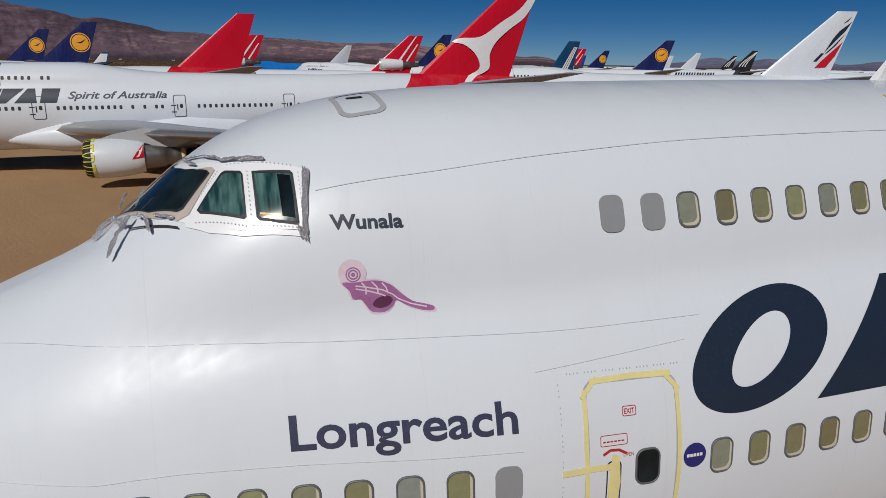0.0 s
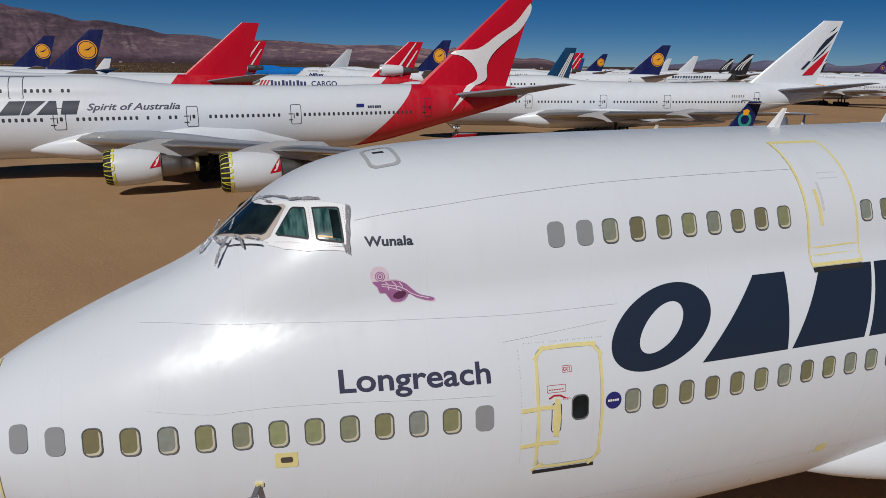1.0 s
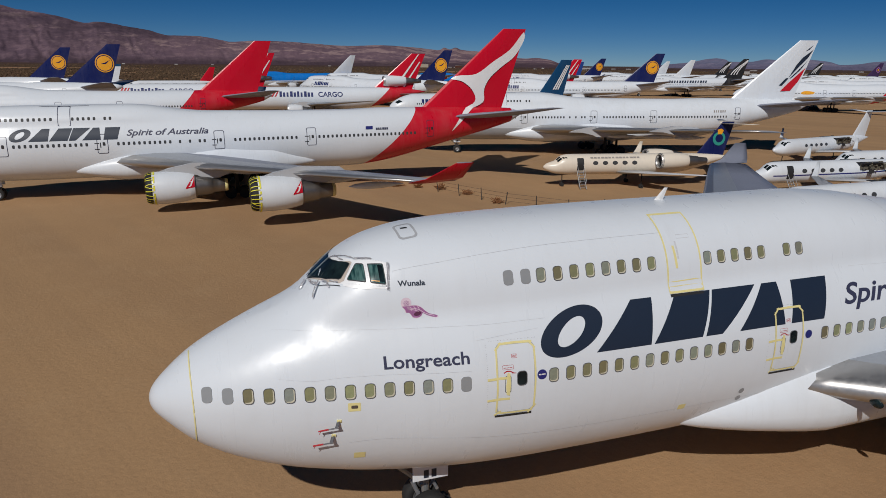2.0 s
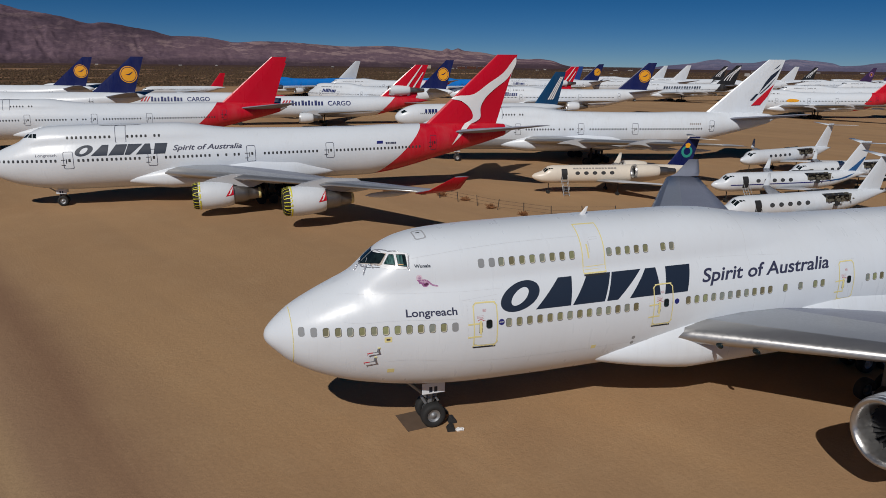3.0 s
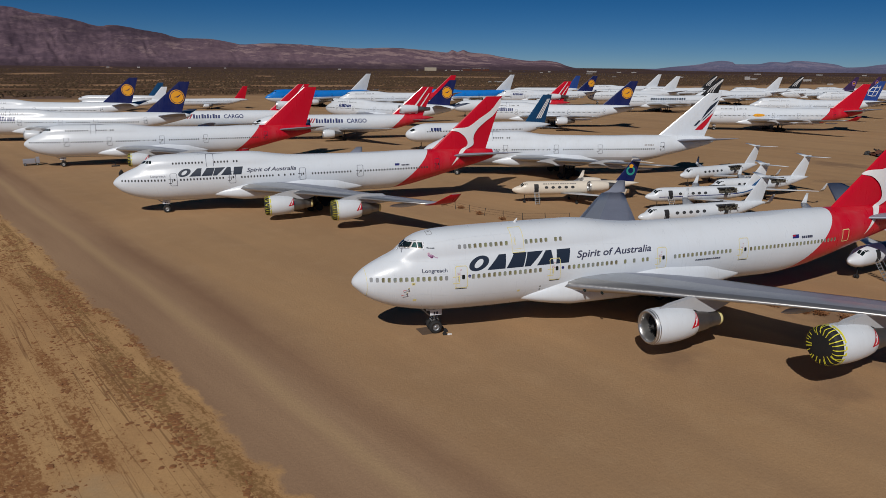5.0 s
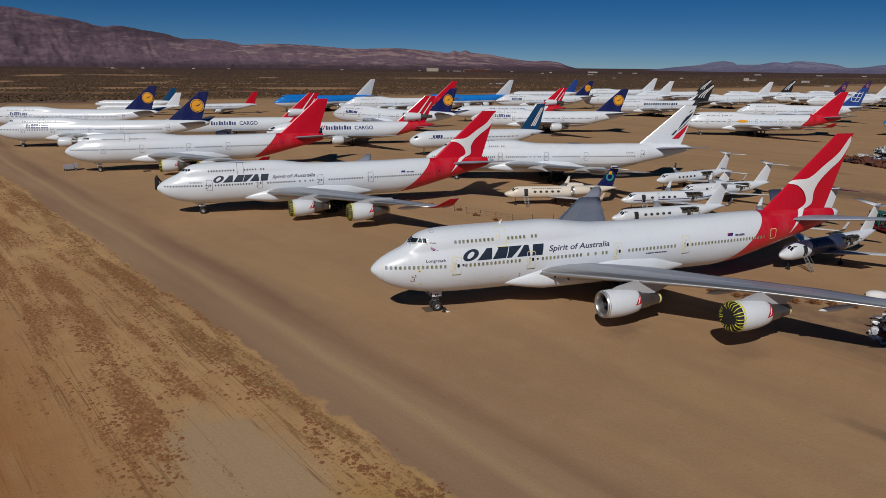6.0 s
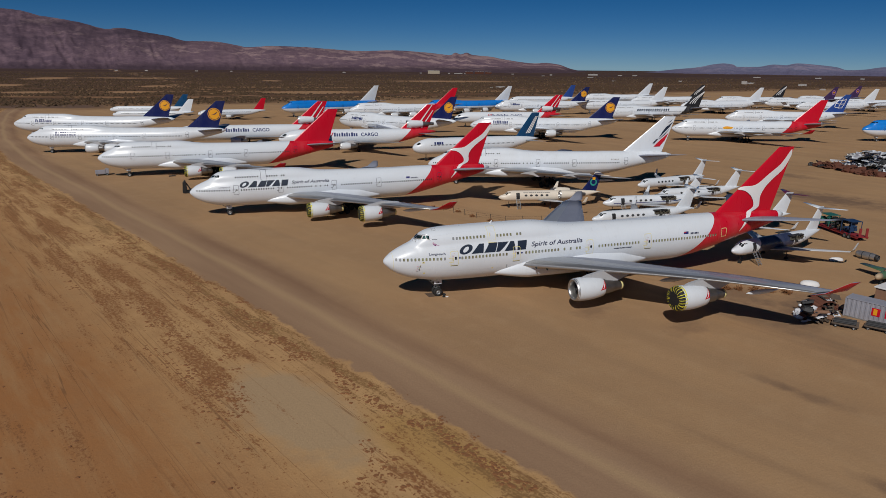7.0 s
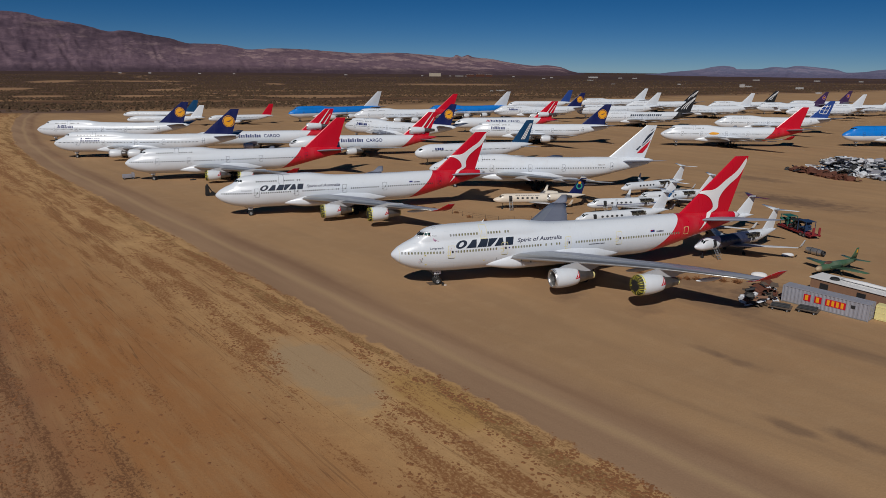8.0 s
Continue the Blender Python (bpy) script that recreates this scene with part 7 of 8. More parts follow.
def lump_piece(kind, seed):
    """One piece of wreckage."""
    rng = np.random.RandomState(seed)
    bm = bmesh.new()
    if kind == "drum":
        v, f = turned([(-0.9, 0.0), (-0.9, 0.75), (-0.7, 0.9), (0.5, 0.85), (0.8, 0.6), (0.8, 0.0)], 14)
        vs = [bm.verts.new(p) for p in v]
        for q in f:
            if len({vs[i].co.to_tuple(4) for i in q}) > 2:
                bm.faces.new([vs[i] for i in q])
    elif kind == "sheet":
        rows = []
        for k in range(6):
            a = 0.35 * (k - 2.5)
            rows.append([(1.5 * math.sin(a), y, 1.2 * math.cos(a) - 0.9) for y in (-0.8, 0.8)])
        vs = [[bm.verts.new(p) for p in r] for r in rows]
        for a, b in zip(vs, vs[1:]):
            bm.faces.new((a[0], a[1], b[1], b[0]))
        bmesh.ops.solidify(bm, geom=bm.faces[:], thickness=0.08)
    elif kind == "beam":
        for y in (-0.5, 0.5):
            box(bm, (-1.7, y - 0.08, -0.1), (1.7, y + 0.08, 0.1), 0.01)
        for x in (-1.3, -0.4, 0.5, 1.3):
            box(bm, (x - 0.06, -0.5, -0.08), (x + 0.06, 0.5, 0.08), 0.01)
    else:
        box(bm, (-0.9, -0.5, -0.3), (0.9, 0.5, 0.3), 0.08)
    for v in bm.verts:
        v.co += Vector([0.22 * (q - 0.5) for q in rng.rand(3)])
    return bm


def scrap_heap(name, x0, y0, x1, y1, count, depth, mats, label, seed, size=1.0, tiers=2):
    rng = np.random.RandomState(seed)
    heap = thing(name, pose(x0, y0, 0), label, "scrap heap")
    for k in range(count):
        s = 0.5 + (rng.rand() - 0.5) * (1 - 0.35 * k / count)
        tier = int(tiers * (k / count) ** 1.5)
        slim = 1 - 0.75 * tier / tiers
        kind = ("drum", "sheet", "slab", "beam", "sheet")[k % 5]
        m = mats[rng.randint(len(mats))] if tier or len(mats) < 3 else mats[rng.randint(len(mats))]
        me = once(("scrap", kind, k % 3, m.name), lambda: bm_mesh("wreck_piece", lump_piece(kind, k % 3), m))
        sc = size * (0.7 + 0.8 * rng.rand())
        at = pose((x1 - x0) * s + depth * slim * (rng.rand() - 0.5), (y1 - y0) * s + depth * slim * (rng.rand() - 0.5), (0.35 + 0.75 * tier) * size, 40 * (rng.rand() - 0.5), 40 * (rng.rand() - 0.5), 360 * rng.rand()) @ Matrix.Diagonal((sc, sc, sc * 0.8, 1))
        part("wreck_piece", me, heap, "", at)


scrap_heap("scrap_heap", 174.4, 92.8, 173.1, 64.3, 90, 4.5, [rust, rust, rust, dark_metal], "long low heap of rusty iron scrap", 3, 1.15)
scrap_heap("scrap_heap", 183.3, 89.8, 192.4, 60.2, 270, 11.0, [silver_scrap, steel, silver_scrap, white, dark_metal, container_grey], "tall heap of torn silver aircraft parts", 4, 1.12, 7)
scrap_heap("scrap_heap", 192.3, 72.0, 204.3, 54.1, 160, 10.0, [silver_scrap, steel, white, dark_metal, silver_scrap], "heap of torn silver and white aircraft parts", 6, 1.0, 5)
tip = thing("scrap_bin", pose(185.9, 71.6, 0, 0, 0, -72), "grey open steel scrap bin beside the heap", "bin")
bm = bmesh.new()
for lo, hi in (((0, 0, 0.2), (9.0, 0.1, 3.0)), ((0, 2.5, 0.2), (9.0, 2.6, 3.0)), ((0, 0.1, 0.2), (0.1, 2.5, 3.0)), ((8.9, 0.1, 0.2), (9.0, 2.5, 3.0)), ((0, 0, 0.0), (9.0, 2.6, 0.2))):
    box(bm, lo, hi, 0.02)
part("shell", bm_mesh("shell", bm, container_grey), tip)
scrap_heap("debris_pile", 50.5, -23.3, 57.0, -21.5, 70, 2.8, [dark_metal, rust, old_wood, brown_side, old_wood, silver_scrap], "brown and white pile of broken machinery beside the container", 8, 0.85, 4)
scrap_heap("debris_pile", 56.0, -18.5, 60.0, -19.5, 9, 2.0, [white, steel, white], "white and grey aircraft scraps on the ground", 9, 0.6)


def pallet(at):
    p = thing("cargo_pallet", at, "weathered flat cargo dolly lying on the sand", "pallet", "cargo dollies by the container")
    bm = bmesh.new()
    for k in range(7):
        box(bm, (-1.5, -1.1 + 0.32 * k, 0.42), (1.5, -0.84 + 0.32 * k, 0.5), 0.01)
    part("deck", bm_mesh("deck", bm, old_wood), p)
    bm = bmesh.new()
    for y, r in ((-0.7, 0.1), (-0.3, 0.14), (0.2, 0.1), (0.6, 0.16)):
        tube(bm, (-1.3, y, 0.5 + r), (1.2, y + 0.15, 0.5 + r), r, sides=10)
    part("pipe_load", bm_mesh("pipe_load", bm, dark_metal), p, "dark pipes lying on the dolly")
    bm = bmesh.new()
    for y in (-0.9, 0, 0.9):
        box(bm, (-1.5, y - 0.07, 0.28), (1.5, y + 0.07, 0.42), 0.01)
    part("chassis", bm_mesh("chassis", bm, dark_metal), p)
    for x in (-1.0, 1.0):
        for y in (-0.95, 0.95):
            wheel(p, x, y, 0.2, 0.2, 0.14)
    return p


pallet(pose(54.2, -26.4, 0, 0, 0, -52))
pallet(pose(57.2, -28.6, 0, 0, 0, -58))


def mobile_home(at):
    home = thing("mobile_home", at, "brown-sided mobile home with a white roof", "mobile home")
    bm = bmesh.new()
    box(bm, (0, 0, 0.45), (15.0, 3.6, 2.75), 0.03)
    part("body", bm_mesh("body", bm, brown_side), home)
    bm = bmesh.new()
    box(bm, (-0.2, -0.2, 2.75), (15.2, 3.8, 2.95), 0.06)
    part("roof", bm_mesh("roof", bm, pale_roof), home)
    for x in (1.6, 7.2, 11.5):
        bm = bmesh.new()
        box(bm, (x, -0.05, 1.3), (x + 1.2, 0.02, 2.2), 0.02)
        w = part("window", bm_mesh("window", bm, dark_gap), home)
        bm = ring_drawing(rrect(x - 0.06, x + 1.26, 1.24, 2.26, 0.03), rrect(x + 0.02, x + 1.18, 1.32, 2.18, 0.03))
        for v in bm.verts:
            v.co = Vector((v.co.x, -0.06, v.co.y))
        part("window_frame", bm_mesh("window_frame", bm, dark_metal), w)
    bm = bmesh.new()
    box(bm, (0.3, 0.3, 0.0), (14.7, 3.3, 0.45), 0.02)
    part("base", bm_mesh("base", bm, dark_metal), home)
    for x, y in ((3.0, 1.4),):
        bm = bmesh.new()
        tube(bm, (x, y, 2.95), (x, y, 3.25), 0.75, 0.6, 20)
        part("roof_tyre", bm_mesh("roof_tyre", bm, rubber), home, "old tyre weighting the roof")
    part("roof_load", mesh_of("roof_load", *loft([[(x, 2.1 + w * math.cos(a), 3.0 + 0.5 * w + 0.5 * w * math.sin(a)) for a in np.linspace(0, 2 * math.pi, 12, endpoint=False)] for x, w in ((3.6, 0.12), (4.4, 0.42), (7.0, 0.52), (10.5, 0.46), (12.6, 0.30), (13.4, 0.08))]), swoosh_white), home, "long white aircraft fairing lying on the roof")
    return home


mobile_home(pose(64.4, -21.8, 0, 0, 0, -74.0))
shed = thing("plywood_crate", pose(64.0, -33.9, 0, 0, 0, -67), "pale plywood crate beside the container", "crate")
bm = bmesh.new()
box(bm, (0, 0, 0.05), (1.5, 1.4, 2.3), 0.02)
for k in range(3):
    box(bm, (-0.02, -0.03, 0.25 + 0.85 * k), (1.52, 0.0, 0.37 + 0.85 * k), 0.005)
part("body", bm_mesh("body", bm, yellow_tape), shed)


trailer_red = plain("faded_red_trailer_paint", (0.26, 0.022, 0.025), 0.6, 0, 0, 0.4, 1.5)


def equipment_trailer(at):
    tr = thing("equipment_trailer", at, "red flatbed trailer loaded with blue and green machinery", "trailer")
    bm = bmesh.new()
    box(bm, (0, -1.2, 0.75), (12.0, 1.2, 0.95), 0.03)
    box(bm, (0, -1.2, 0.55), (12.0, -1.0, 0.95), 0.02)
    box(bm, (0, 1.0, 0.55), (12.0, 1.2, 0.95), 0.02)
    part("bed", bm_mesh("bed", bm, trailer_red), tr)
    rng = np.random.RandomState(12)
    for x, colour, hh in ((0.8, teal_steel, 2.3), (4.4, dark_metal, 2.0), (7.2, blue_steel, 2.4)):
        bm = bmesh.new()
        for lx in (x, x + 2.7):
            for ly in (-1.1, 1.1):
                tube(bm, (lx, ly, 0.95), (lx, ly, 1.0 + hh), 0.08, sides=6)
        box(bm, (x - 0.1, -1.2, 0.95 + hh), (x + 2.8, 1.2, 1.05 + hh), 0.02)
        for _ in range(16):
            cx, cy, cz, w = x + 2.4 * rng.rand(), 1.8 * (rng.rand() - 0.5), 0.95 + hh * 0.7 * rng.rand(), 0.25 + 0.5 * rng.rand()
            if rng.rand() < 0.4:
                tube(bm, (cx, cy - w, cz + 0.3), (cx, cy + w, cz + 0.3), 0.15 + 0.2 * rng.rand(), sides=10)
            else:
                box(bm, (cx, cy - w / 2, cz), (cx + w, cy + w / 2, cz + w), 0.03)
        part("machine", bm_mesh("machine", bm, colour), tr, "dark stripped machine on a frame")
    for x in (8.6, 9.8):
        for y in (-1.15, 1.15):
            wheel(tr, x, y, 0.48, 0.48, 0.3)
    for y in (-0.9, 0.5):
        bm = bmesh.new()
        box(bm, (11.9, y, 0.9), (12.05, y + 0.5, 2.6), 0.02)
        part("ramp", bm_mesh("ramp", bm, trailer_red), tr, "raised red loading ramp")
    return tr


equipment_trailer(pose(97.8, 18.1, 0, 0, 0, -102))
pod = thing("engine_pod", pose(84.6, -1.6, 0, 0, 0, -79), "silver engine pod with a dark tail ring lying on the sand", "engine")
part("shell", mesh_of("shell", [(x, y, z + 0.72) for x, y, z in turned([(0.0, 0.0), (0.02, 0.42), (0.12, 0.52), (0.5, 0.60), (1.5, 0.64), (2.6, 0.62), (3.3, 0.52)], 24)[0]], turned([(0.0, 0.0), (0.02, 0.42), (0.12, 0.52), (0.5, 0.60), (1.5, 0.64), (2.6, 0.62), (3.3, 0.52)], 24)[1], dull_lead), pod)
for name, rows, m in (("band", [(1.15, 0.645), (1.15, 0.67), (1.27, 0.67), (1.27, 0.645)], dark_metal), ("band", [(2.45, 0.63), (2.45, 0.66), (2.55, 0.66), (2.55, 0.63)], dark_metal), ("tail_ring", [(3.28, 0.40), (3.28, 0.54), (3.75, 0.46), (3.78, 0.40), (3.5, 0.36)], dark_metal)):
    vf = turned(rows, 24)
    part(name, mesh_of(name, [(x, y, z + 0.72) for x, y, z in vf[0]], vf[1], m), pod)
bm = bmesh.new()
for x in (0.7, 2.6):
    box(bm, (x, -0.5, 0.0), (x + 0.3, 0.5, 0.28), 0.03)
part("cradle", bm_mesh("cradle", bm, dark_metal), pod)
# old green fighter: a stout body, straight wings with tip tanks missing, a small framed canopy
def old_fighter(at):
    j = thing("military_jet", at, "derelict green military jet with a beige nose on the sand", "jet")
    line = ((0.25, 0.42, 1.46), (0.9, 0.55, 1.50), (2.4, 0.68, 1.58), (4.4, 0.74, 1.62), (6.6, 0.70, 1.62), (8.8, 0.52, 1.70), (10.6, 0.34, 1.82), (11.3, 0.24, 1.86))
    def shell(rows, sides=20):
        return loft([[(x, r * 0.92 * math.cos(a), z + r * math.sin(a)) for a in np.linspace(0, 2 * math.pi, sides, endpoint=False)] for x, r, z in rows])
    part("fuselage", mesh_of("fuselage", *shell(line), green_paint), j)
    part("nose_cap", mesh_of("nose_cap", *shell(((-0.12, 0.10, 1.44), (-0.05, 0.24, 1.44), (0.1, 0.36, 1.45), (0.255, 0.425, 1.46), (0.9, 0.556, 1.50))), faded_nose), j, "faded beige nose cap")
    part("canopy", mesh_of("canopy", *shell(((1.9, 0.06, 2.12), (2.3, 0.30, 2.16), (2.9, 0.40, 2.20), (3.5, 0.34, 2.22), (4.3, 0.10, 2.26)), 16)[:2], brown_cover), j, "brown weathered canopy")
    for side in (-1, 1):
        rows = [(side * 0.5, 4.0, 1.30, 2.7, 0.12), (side * 5.6, 5.1, 1.45, 1.3, 0.10)]
        w = part("wing", mesh_of("wing", *flipped(blade(rows), side), green_paint), j)
        flap = [(side * 1.0, 6.62, 1.26, 0.5, 0.10), (side * 3.2, 6.50, 1.33, 0.42, 0.10)]
        part("flap", mesh_of("flap", *flipped(blade(flap), side), green_dark), w)
        part("tailplane", mesh_of("tailplane", *flipped(blade([(side * 0.2, 9.9, 2.0, 1.5, 0.09), (side * 2.6, 10.7, 2.1, 0.8, 0.08)]), side), green_paint), j)
        part("intake", mesh_of("intake", *shell(((2.9, 0.20, 1.5), (3.2, 0.30, 1.5), (5.4, 0.30, 1.52), (6.4, 0.10, 1.55)), 12), green_dark), j, "", Matrix.Translation((0, side * 0.62, 0)))
    fin = part("tail_fin", mesh_of("tail_fin", *blade([(2.0, 9.2, 0, 2.1, 0.09), (3.2, 10.3, 0, 1.3, 0.08), (4.1, 10.95, 0, 0.75, 0.08)], True), green_paint), j)
    bm = bmesh.new()
    box(bm, (11.0, -0.05, 3.2), (11.4, 0.05, 3.75), 0.01)
    part("fin_mark", bm_mesh("fin_mark", bm, gold), fin, "small yellow fin mark")
    for x, y in ((1.6, 0.0), (5.3, -1.5), (5.3, 1.5)):
        bm = bmesh.new()
        tube(bm, (x, y, 0.3), (x, y, 1.35), 0.06, sides=8)
        tube(bm, (x, y - 0.09, 0.3), (x, y + 0.09, 0.3), 0.3, sides=16)
        part("landing_gear", bm_mesh("landing_gear", bm, rubber), j)


faded_nose = plain("faded_beige_paint", (0.45, 0.34, 0.22), 0.6, 0, 0, 0.3, 1.2)
brown_cover = plain("brown_canopy_cover", (0.12, 0.055, 0.038), 0.5, 0, 0.1, 0.3, 1.5)
green_dark = plain("dark_green_paint", (0.028, 0.062, 0.034), 0.6, 0, 0, 0.3, 1.0)
old_fighter(pose(72.8, -15.1, 0, 0, 0, 9.5))


def white_shell(at, long, wide, high, label):
    """A loose cowl or dome half lying hollow side down."""
    sh = thing("cowl_panel", at, label, "panel")
    rows = []
    for k in range(9):
        a = math.pi * (0.06 + 0.88 * k / 8)
        w = wide / 2 * math.sin(a) ** 0.7
        rows.append([(-long / 2 * math.cos(a), w * math.cos(b), 0.02 + high * math.sin(a) ** 0.6 * max(0.0, math.sin(b))) for b in np.linspace(0, math.pi, 12)])
    part("shell", mesh_of("shell", *loft(rows, False, False), pale_roof), sh)
    bm = bmesh.new()
    edge = [r[0] for r in rows] + [r[-1] for r in rows[::-1]]
    for a, b in zip(edge, edge[1:] + edge[:1]):
        tube(bm, a, b, 0.03, sides=6)
    part("rim", bm_mesh("rim", bm, container_grey), sh)


white_shell(pose(63.6, -11.8, 0, 0, 0, -35), 2.7, 1.7, 0.75, "white dome shell lying on the sand beside the wreckage")
white_shell(pose(79.3, -2.3, 0, 0, 0, -20), 2.4, 1.0, 0.55, "white cowl half lying on the sand under the wing tip")


def tow_wedge(at):
    """A black ground stand: a leaning panel, a brace and a low tray."""
    stand = thing("ground_stand", at, "black leaning ground stand on the sand", "stand")
    for name, outline, y0, y1 in (("panel", [(-1.3, 0.15), (-1.15, 2.6), (-0.7, 3.2), (-0.45, 3.1), (-0.2, 1.0), (-0.9, 0.1)], -0.7, 0.9), ("brace", [(-0.75, 2.9), (-0.5, 3.0), (0.75, 0.9), (0.45, 0.8)], -0.4, -0.2), ("brace", [(-0.75, 2.9), (-0.5, 3.0), (0.75, 0.9), (0.45, 0.8)], 0.5, 0.7), ("tray", [(-0.9, 0.0), (-0.9, 0.4), (1.0, 1.0), (1.2, 0.7), (1.1, 0.0)], -0.6, 0.8)):
        bm = bmesh.new()
        a = [bm.verts.new((x, y0, z)) for x, z in outline]
        b = [bm.verts.new((x, y1, z)) for x, z in outline]
        bm.faces.new(a[::-1])
        bm.faces.new(b)
        for i in range(len(a)):
            q = (i + 1) % len(a)
            bm.faces.new((a[i], a[q], b[q], b[i]))
        bmesh.ops.recalc_face_normals(bm, faces=bm.faces[:])
        bmesh.ops.bevel(bm, geom=bm.edges[:], offset=0.03, segments=1, affect="EDGES")
        part(name, bm_mesh(name, bm, black_cover), stand)


tow_wedge(pose(-28.4, 92.5, 0, 0, 0, 6))
tow_bar = thing("wheel_chock", pose(-33.7, 121.2, 0, 0, 0, 15), "dark wheel chock lying on the sand", "chock", "wheel chocks")
bm = bmesh.new()
box(bm, (-0.9, -0.2, 0), (0.9, 0.2, 0.3), 0.04)
tube(bm, (0.0, 0, 0.3), (0.0, 0, 0.9), 0.08, sides=8)
part("block", bm_mesh("block", bm, dark_metal), tow_bar)


def power_cart(at):
    c = thing("ground_cart", at, "grey ground equipment cart on small wheels", "cart")
    bm = bmesh.new()
    box(bm, (-1.6, -0.9, 0.5), (1.0, 0.9, 1.5), 0.06)
    box(bm, (1.1, -0.8, 0.5), (1.9, 0.8, 1.9), 0.05)
    part("housing", bm_mesh("housing", bm, container_grey), c)
    bm = bmesh.new()
    tube(bm, (1.9, 0, 0.5), (3.4, 0, 0.3), 0.06)
    part("towbar", bm_mesh("towbar", bm, dark_metal), c)
    for x in (-1.2, 1.3):
        for y in (-0.9, 0.9):
            wheel(c, x, y, 0.32, 0.32, 0.2)


power_cart(pose(-53.1, 128.3, 0, 0, 0, 12))
# chocks, plate and rags at the first nose wheel
rusty_plate = plain("dirty_brown_plate", (0.13, 0.085, 0.055), 0.8, 0.1, 0, 0.5, 2.0)
plate = thing("steel_plate", pose(7.0, 0.25, 0, 0, 0, 6), "dirty steel plate under the nose wheels", "plate")
bm = bmesh.new()
box(bm, (-0.6, -0.85, 0.0), (0.6, 0.85, 0.03), 0.006)
part("sheet", bm_mesh("sheet", bm, rusty_plate), plate)
for k, (x, y, m) in enumerate(((8.55, -1.05, rubber), (8.85, -0.35, dark_metal), (8.7, 0.6, rubber))):
    ch = thing("wheel_chock", pose(x, y, 0, 0, 0, 12 * k - 10), "black rubber wheel chock by the nose wheel", "chock", "wheel chocks")
    bm = bmesh.new()
    pts = [(-0.2, 0), (0.2, 0), (0.12, 0.22), (-0.02, 0.24)]
    a = [bm.verts.new((px, -0.25, pz)) for px, pz in pts]
    b = [bm.verts.new((px, 0.25, pz)) for px, pz in pts]
    bm.faces.new(a)
    bm.faces.new(b[::-1])
    for i in range(4):
        j = (i + 1) % 4
        bm.faces.new((a[i], b[i], b[j], a[j]))
    bmesh.ops.recalc_face_normals(bm, faces=bm.faces[:])
    part("wedge", bm_mesh("wedge", bm, m), ch)
rag = thing("white_rag", pose(8.95, -1.25, 0), "crumpled white rag on the sand", "rag")
rng = np.random.RandomState(2)
bm = bmesh.new()
bmesh.ops.create_icosphere(bm, subdivisions=2, radius=0.14)
for v in bm.verts:
    v.co = Vector((v.co.x * 1.6, v.co.y, max(v.co.z, -0.08) * 0.6 + 0.045)) + Vector(0.08 * (rng.rand(3) - 0.5))
part("cloth", bm_mesh("cloth", bm, pale_roof), rag)


# ---- wire fence and dead brush between the rows ----
def fence(points):
    f = thing("wire_fence", pose(points[0][0], points[0][1], 0), "sagging wire fence on thin posts", "fence")
    x0, y0 = points[0]
    spots = []
    for (ax, ay), (bx, by) in zip(points, points[1:]):
        n = max(1, int(math.hypot(bx - ax, by - ay) / 3.0))
        spots += [(ax + (bx - ax) * k / n, ay + (by - ay) * k / n) for k in range(n)]
    post = bmesh.new()
    tube(post, (0, 0, 0), (0, 0, 1.35), 0.045, sides=6)
    me = bm_mesh("post", post, dark_metal)
    rnd = random.Random(4)
    for x, y in spots:
        part("post", me, f, "", pose(x - x0, y - y0, 0, rnd.uniform(-8, 8), rnd.uniform(-8, 8), 0))
    for h in (0.4, 0.8, 1.2):
        bm = bmesh.new()
        for (ax, ay), (bx, by) in zip(spots, spots[1:]):
            tube(bm, (ax - x0, ay - y0, h), (bx - x0, by - y0, h), 0.012, sides=4, caps=False)
        part("wire", bm_mesh("wire", bm, dark_metal), f)


fence([(27.0, 55.0), (31.5, 46.0), (36.0, 40.5), (47.0, 37.5)])


def brush(x, y, r, seed, label):
    """A dead bush of many thin bent twigs."""
    rnd = random.Random(seed)
    b = thing("dead_bush", pose(x, y, 0), label, "bush", "dead bushes between the rows")
    bm = bmesh.new()
    for _ in range(70):
        a, e = rnd.uniform(0, 6.283), rnd.uniform(0.15, 1.3)
        q = r * rnd.uniform(0.5, 1.0)
        p0 = Vector((rnd.uniform(-0.3, 0.3) * r, rnd.uniform(-0.3, 0.3) * r, 0))
        p1 = p0 + Vector((math.cos(a) * math.cos(e), math.sin(a) * math.cos(e), math.sin(e))) * q * 0.6
        p2 = p1 + Vector((math.cos(a + 0.6) * math.cos(e), math.sin(a + 0.6) * math.cos(e), math.sin(e) * 0.5)) * q * 0.5
        tube(bm, p0, p1, 0.03, 0.02, 4, False)
        tube(bm, p1, p2, 0.05, 0.01, 4, False)
    part("brushwood", bm_mesh("brushwood", bm, scrub_leaf), b)


for k, (x, y, r) in enumerate(((21.3, 60.4, 1.5), (23.2, 59.8, 1.2), (25.6, 58.3, 0.9), (27.8, 56.5, 1.0), (29.6, 52.5, 0.8), (31.0, 47.0, 0.9), (33.2, 42.2, 0.8), (44.5, -4.0, 0.9), (46.0, -6.5, 0.8), (47.2, -7.4, 1.1), (48.6, -9.2, 0.9), (50.0, -9.8, 0.8), (51.5, -10.5, 1.0), (53.5, -11.5, 1.2), (55.2, -12.8, 1.0), (57.0, -14.0, 1.1))):
    brush(x, y, r, k, "dead brown bush on the sand")


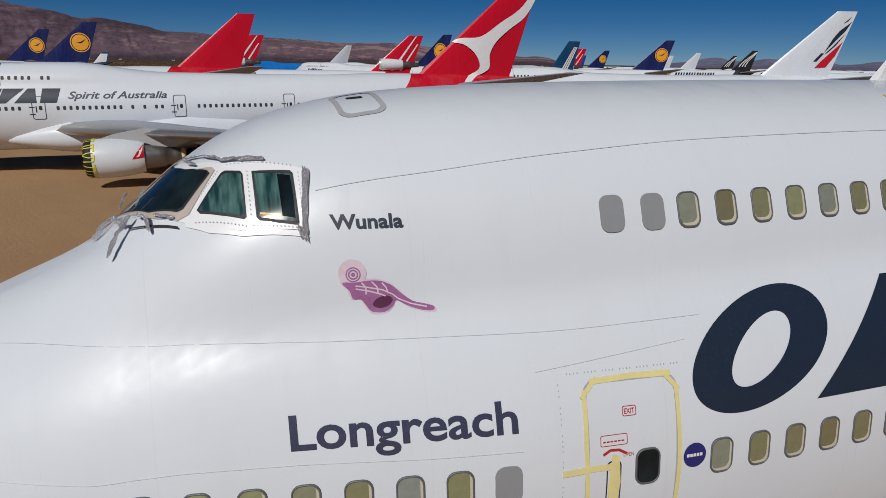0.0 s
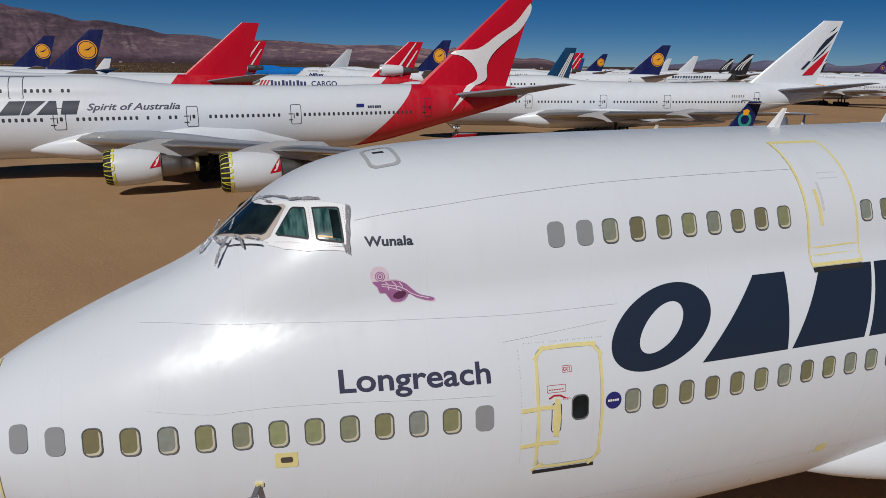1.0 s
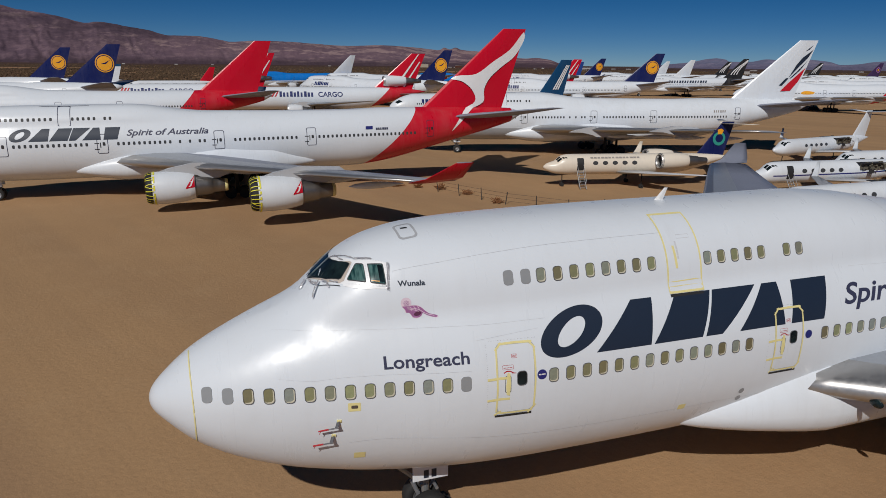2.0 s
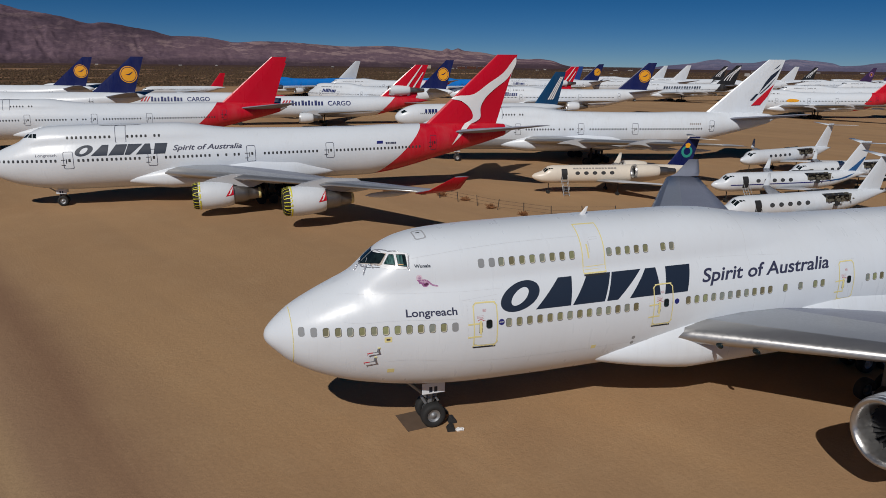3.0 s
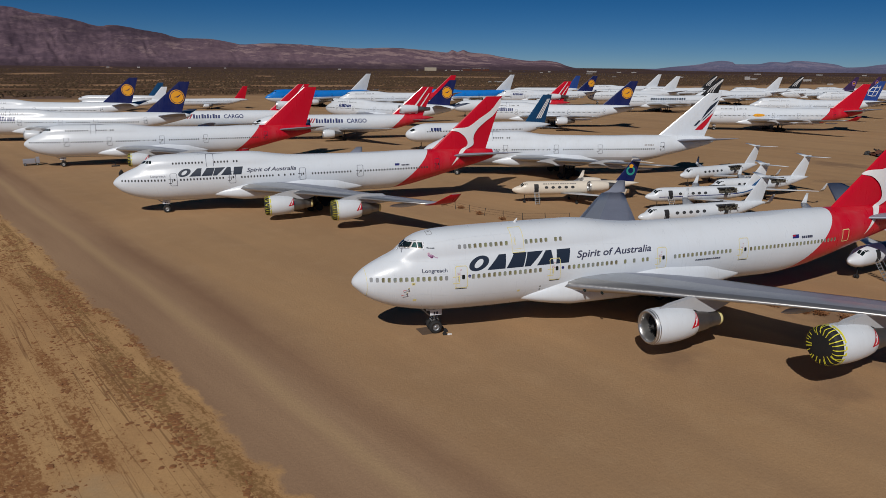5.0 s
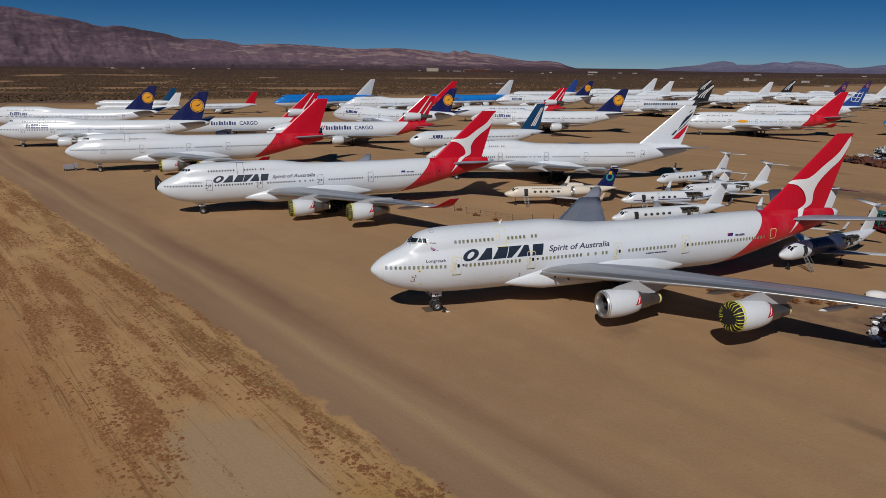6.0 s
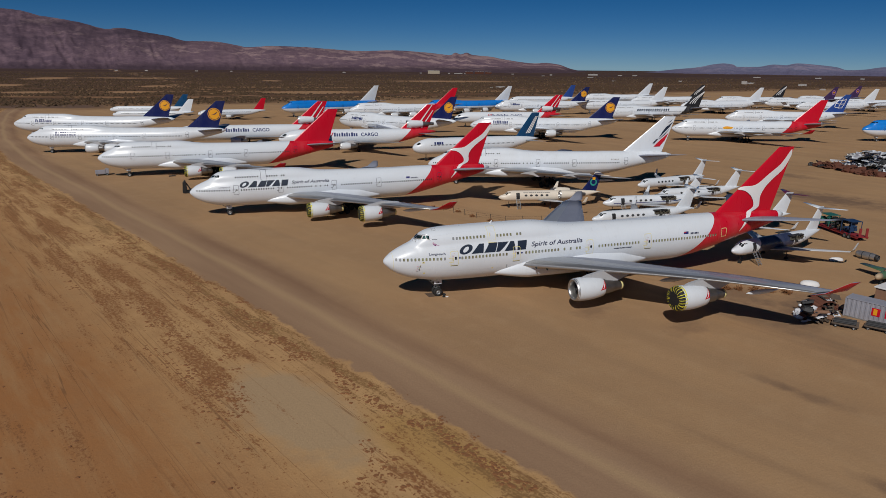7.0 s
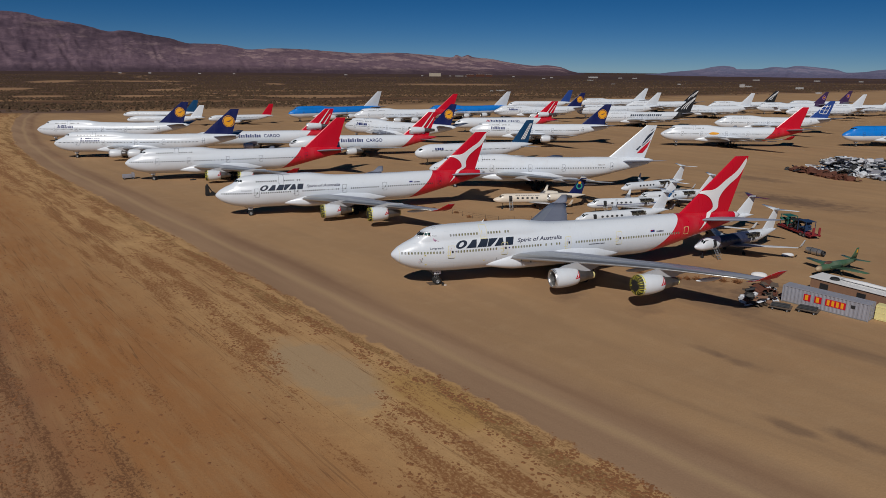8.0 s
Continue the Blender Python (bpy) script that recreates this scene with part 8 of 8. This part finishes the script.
# ---- small far buildings and vehicles on the plain ----
def far_block(x, y, w, d, h, material, label, turn=10):
    b = thing("far_building", pose(x, y, rise(x, y) - 0.3, 0, 0, turn), label, "building", "far buildings on the plain")
    bm = bmesh.new()
    box(bm, (-w / 2, -d / 2, 0), (w / 2, d / 2, h), 0.1)
    part("body", bm_mesh("body", bm, material), b)
    bm = bmesh.new()
    box(bm, (-w / 2 - 0.3, -d / 2 - 0.3, h), (w / 2 + 0.3, d / 2 + 0.3, h + 0.3), 0.05)
    part("roof", bm_mesh("roof", bm, pale_roof), b)


far_wall = plain("dusty_pale_wall", (0.50, 0.47, 0.44), 0.8, 0, 0, 0.25, 0.3)
tan_block = plain("tan_block_wall", (0.52, 0.44, 0.33), 0.8, 0, 0, 0.2, 0.3)
# x, y, width, height of each
for x, y, w, h in ((876, 2549, 9, 4.2), (900, 2541, 12, 4.2), (922, 2533, 12, 4.2), (768, 2583, 9, 4.2), (471, 2654, 14, 4.3), (-356, 2678, 13, 4.7), (-256, 2688, 13, 5.8), (-82, 2697, 13, 4.5), (44, 2697, 10, 4.4), (911, 2537, 17, 4.2), (939, 2527, 12, 4.2), (1113, 2456, 12, 4.3), (1062, 2083, 12, 3.7), (1184, 2262, 11, 6.1), (391, 916, 5, 2.5), (416, 938, 17, 2.6), (890, 1361, 9, 3.4), (1090, 1374, 10, 3.7), (1097, 1161, 14, 11.2), (1134, 1182, 19, 4.3), (1127, 1029, 20, 6.9), (941, 805, 12, 3.5), (1868, 1961, 31, 4.7), (2009, 1822, 27, 4.9), (1481, 2259, 20, 4.4), (1527, 2228, 22, 4.4), (1393, 2313, 44, 8.7), (1102, 1834, 23, 3.5), (2099, 1722, 19, 5.0)):
    far_block(x, y, 0.75 * w, 0.4 * w, 0.6 * h, far_wall, "small pale building far out on the desert plain")
for x, y, w, h in ((952, 2522, 28, 8.5), (990, 2508, 33, 9.6), (1024, 2494, 24, 8.5)):
    far_block(x, y, w, 0.4 * w, h, rust, "long dull red shed far out on the desert plain")
for x, y, w, h in ((794, 2492, 41, 12.4),):
    far_block(x, y, w, 0.5 * w, h, tan_block, "broad tan building far out on the desert plain")


# ---- scrub and stones ----
def scatter():
    rng = np.random.RandomState(11)
    low, bushes = [], []
    for _ in range(60000):
        y = -75 + 330 * rng.rand() ** 1.5
        lane, wide = ((-18.4, 1.5), (-28.5, 3.6), (-57.5, 5.0))[rng.randint(3)]
        u = lane + rng.normal(0, 1) * wide
        x = u - 0.42 * y + 0.00042 * max(0, y - 110) ** 2
        if u > -15.8 or noise.noise(Vector(((x * 0.92 + y * 0.39) * 0.42, (y * 0.92 - x * 0.39) * 0.045, 2.0))) + 0.55 * noise.noise(Vector((x * 0.55, y * 0.55, 5.0))) < 0.05:
            continue
        if abs(x + 15.0) < 4.5 and abs(y + 28) < 11:
            continue
        r = 0.06 + 0.22 * rng.rand() ** 2.4
        low.append((x, y, r, r * (0.10 + 0.18 * rng.rand())))
    pale = []
    for k in range(64000):
        d = 500 + 1950 * rng.rand() ** 1.7
        a = radians(-20 + 76 * rng.rand())
        x, y = d * math.sin(a) - 20, d * math.cos(a) - 90
        rim = y - 0.35 * x + 90 * noise.noise(Vector((x * 0.006, y * 0.006, 4.0)))
        if rim < 505 or rng.rand() > (rim - 505) / 90:
            continue
        if noise.noise(Vector((x * 0.0022, y * 0.010, 1.0))) + 0.4 * noise.noise(Vector((x * 0.02, y * 0.05, 8.0))) > 0.22 + 0.0006 * (d - 500):
            continue
        if any(math.hypot((x - cx) / long, (y - cy) / deep) < 0.8 + 0.5 * rng.rand() for cx, cy, long, deep in CLEARINGS):
            continue
        r = 0.6 + 1.3 * rng.rand() ** 1.5
        (pale if k % 10 == 0 else bushes).append((x, y, r, r * (0.55 + 0.5 * rng.rand())))
    lumps("dry_scrub", low, scrub_leaf, "low dry brown scrub scattered beside the road", "scrub")
    lumps("pale_brush", pale, pale_bush, "pale dry brush between the dark bushes", "bushes")
    lumps("desert_bushes", bushes, desert_bush, "dark desert bushes covering the plain", "bushes")


scatter()
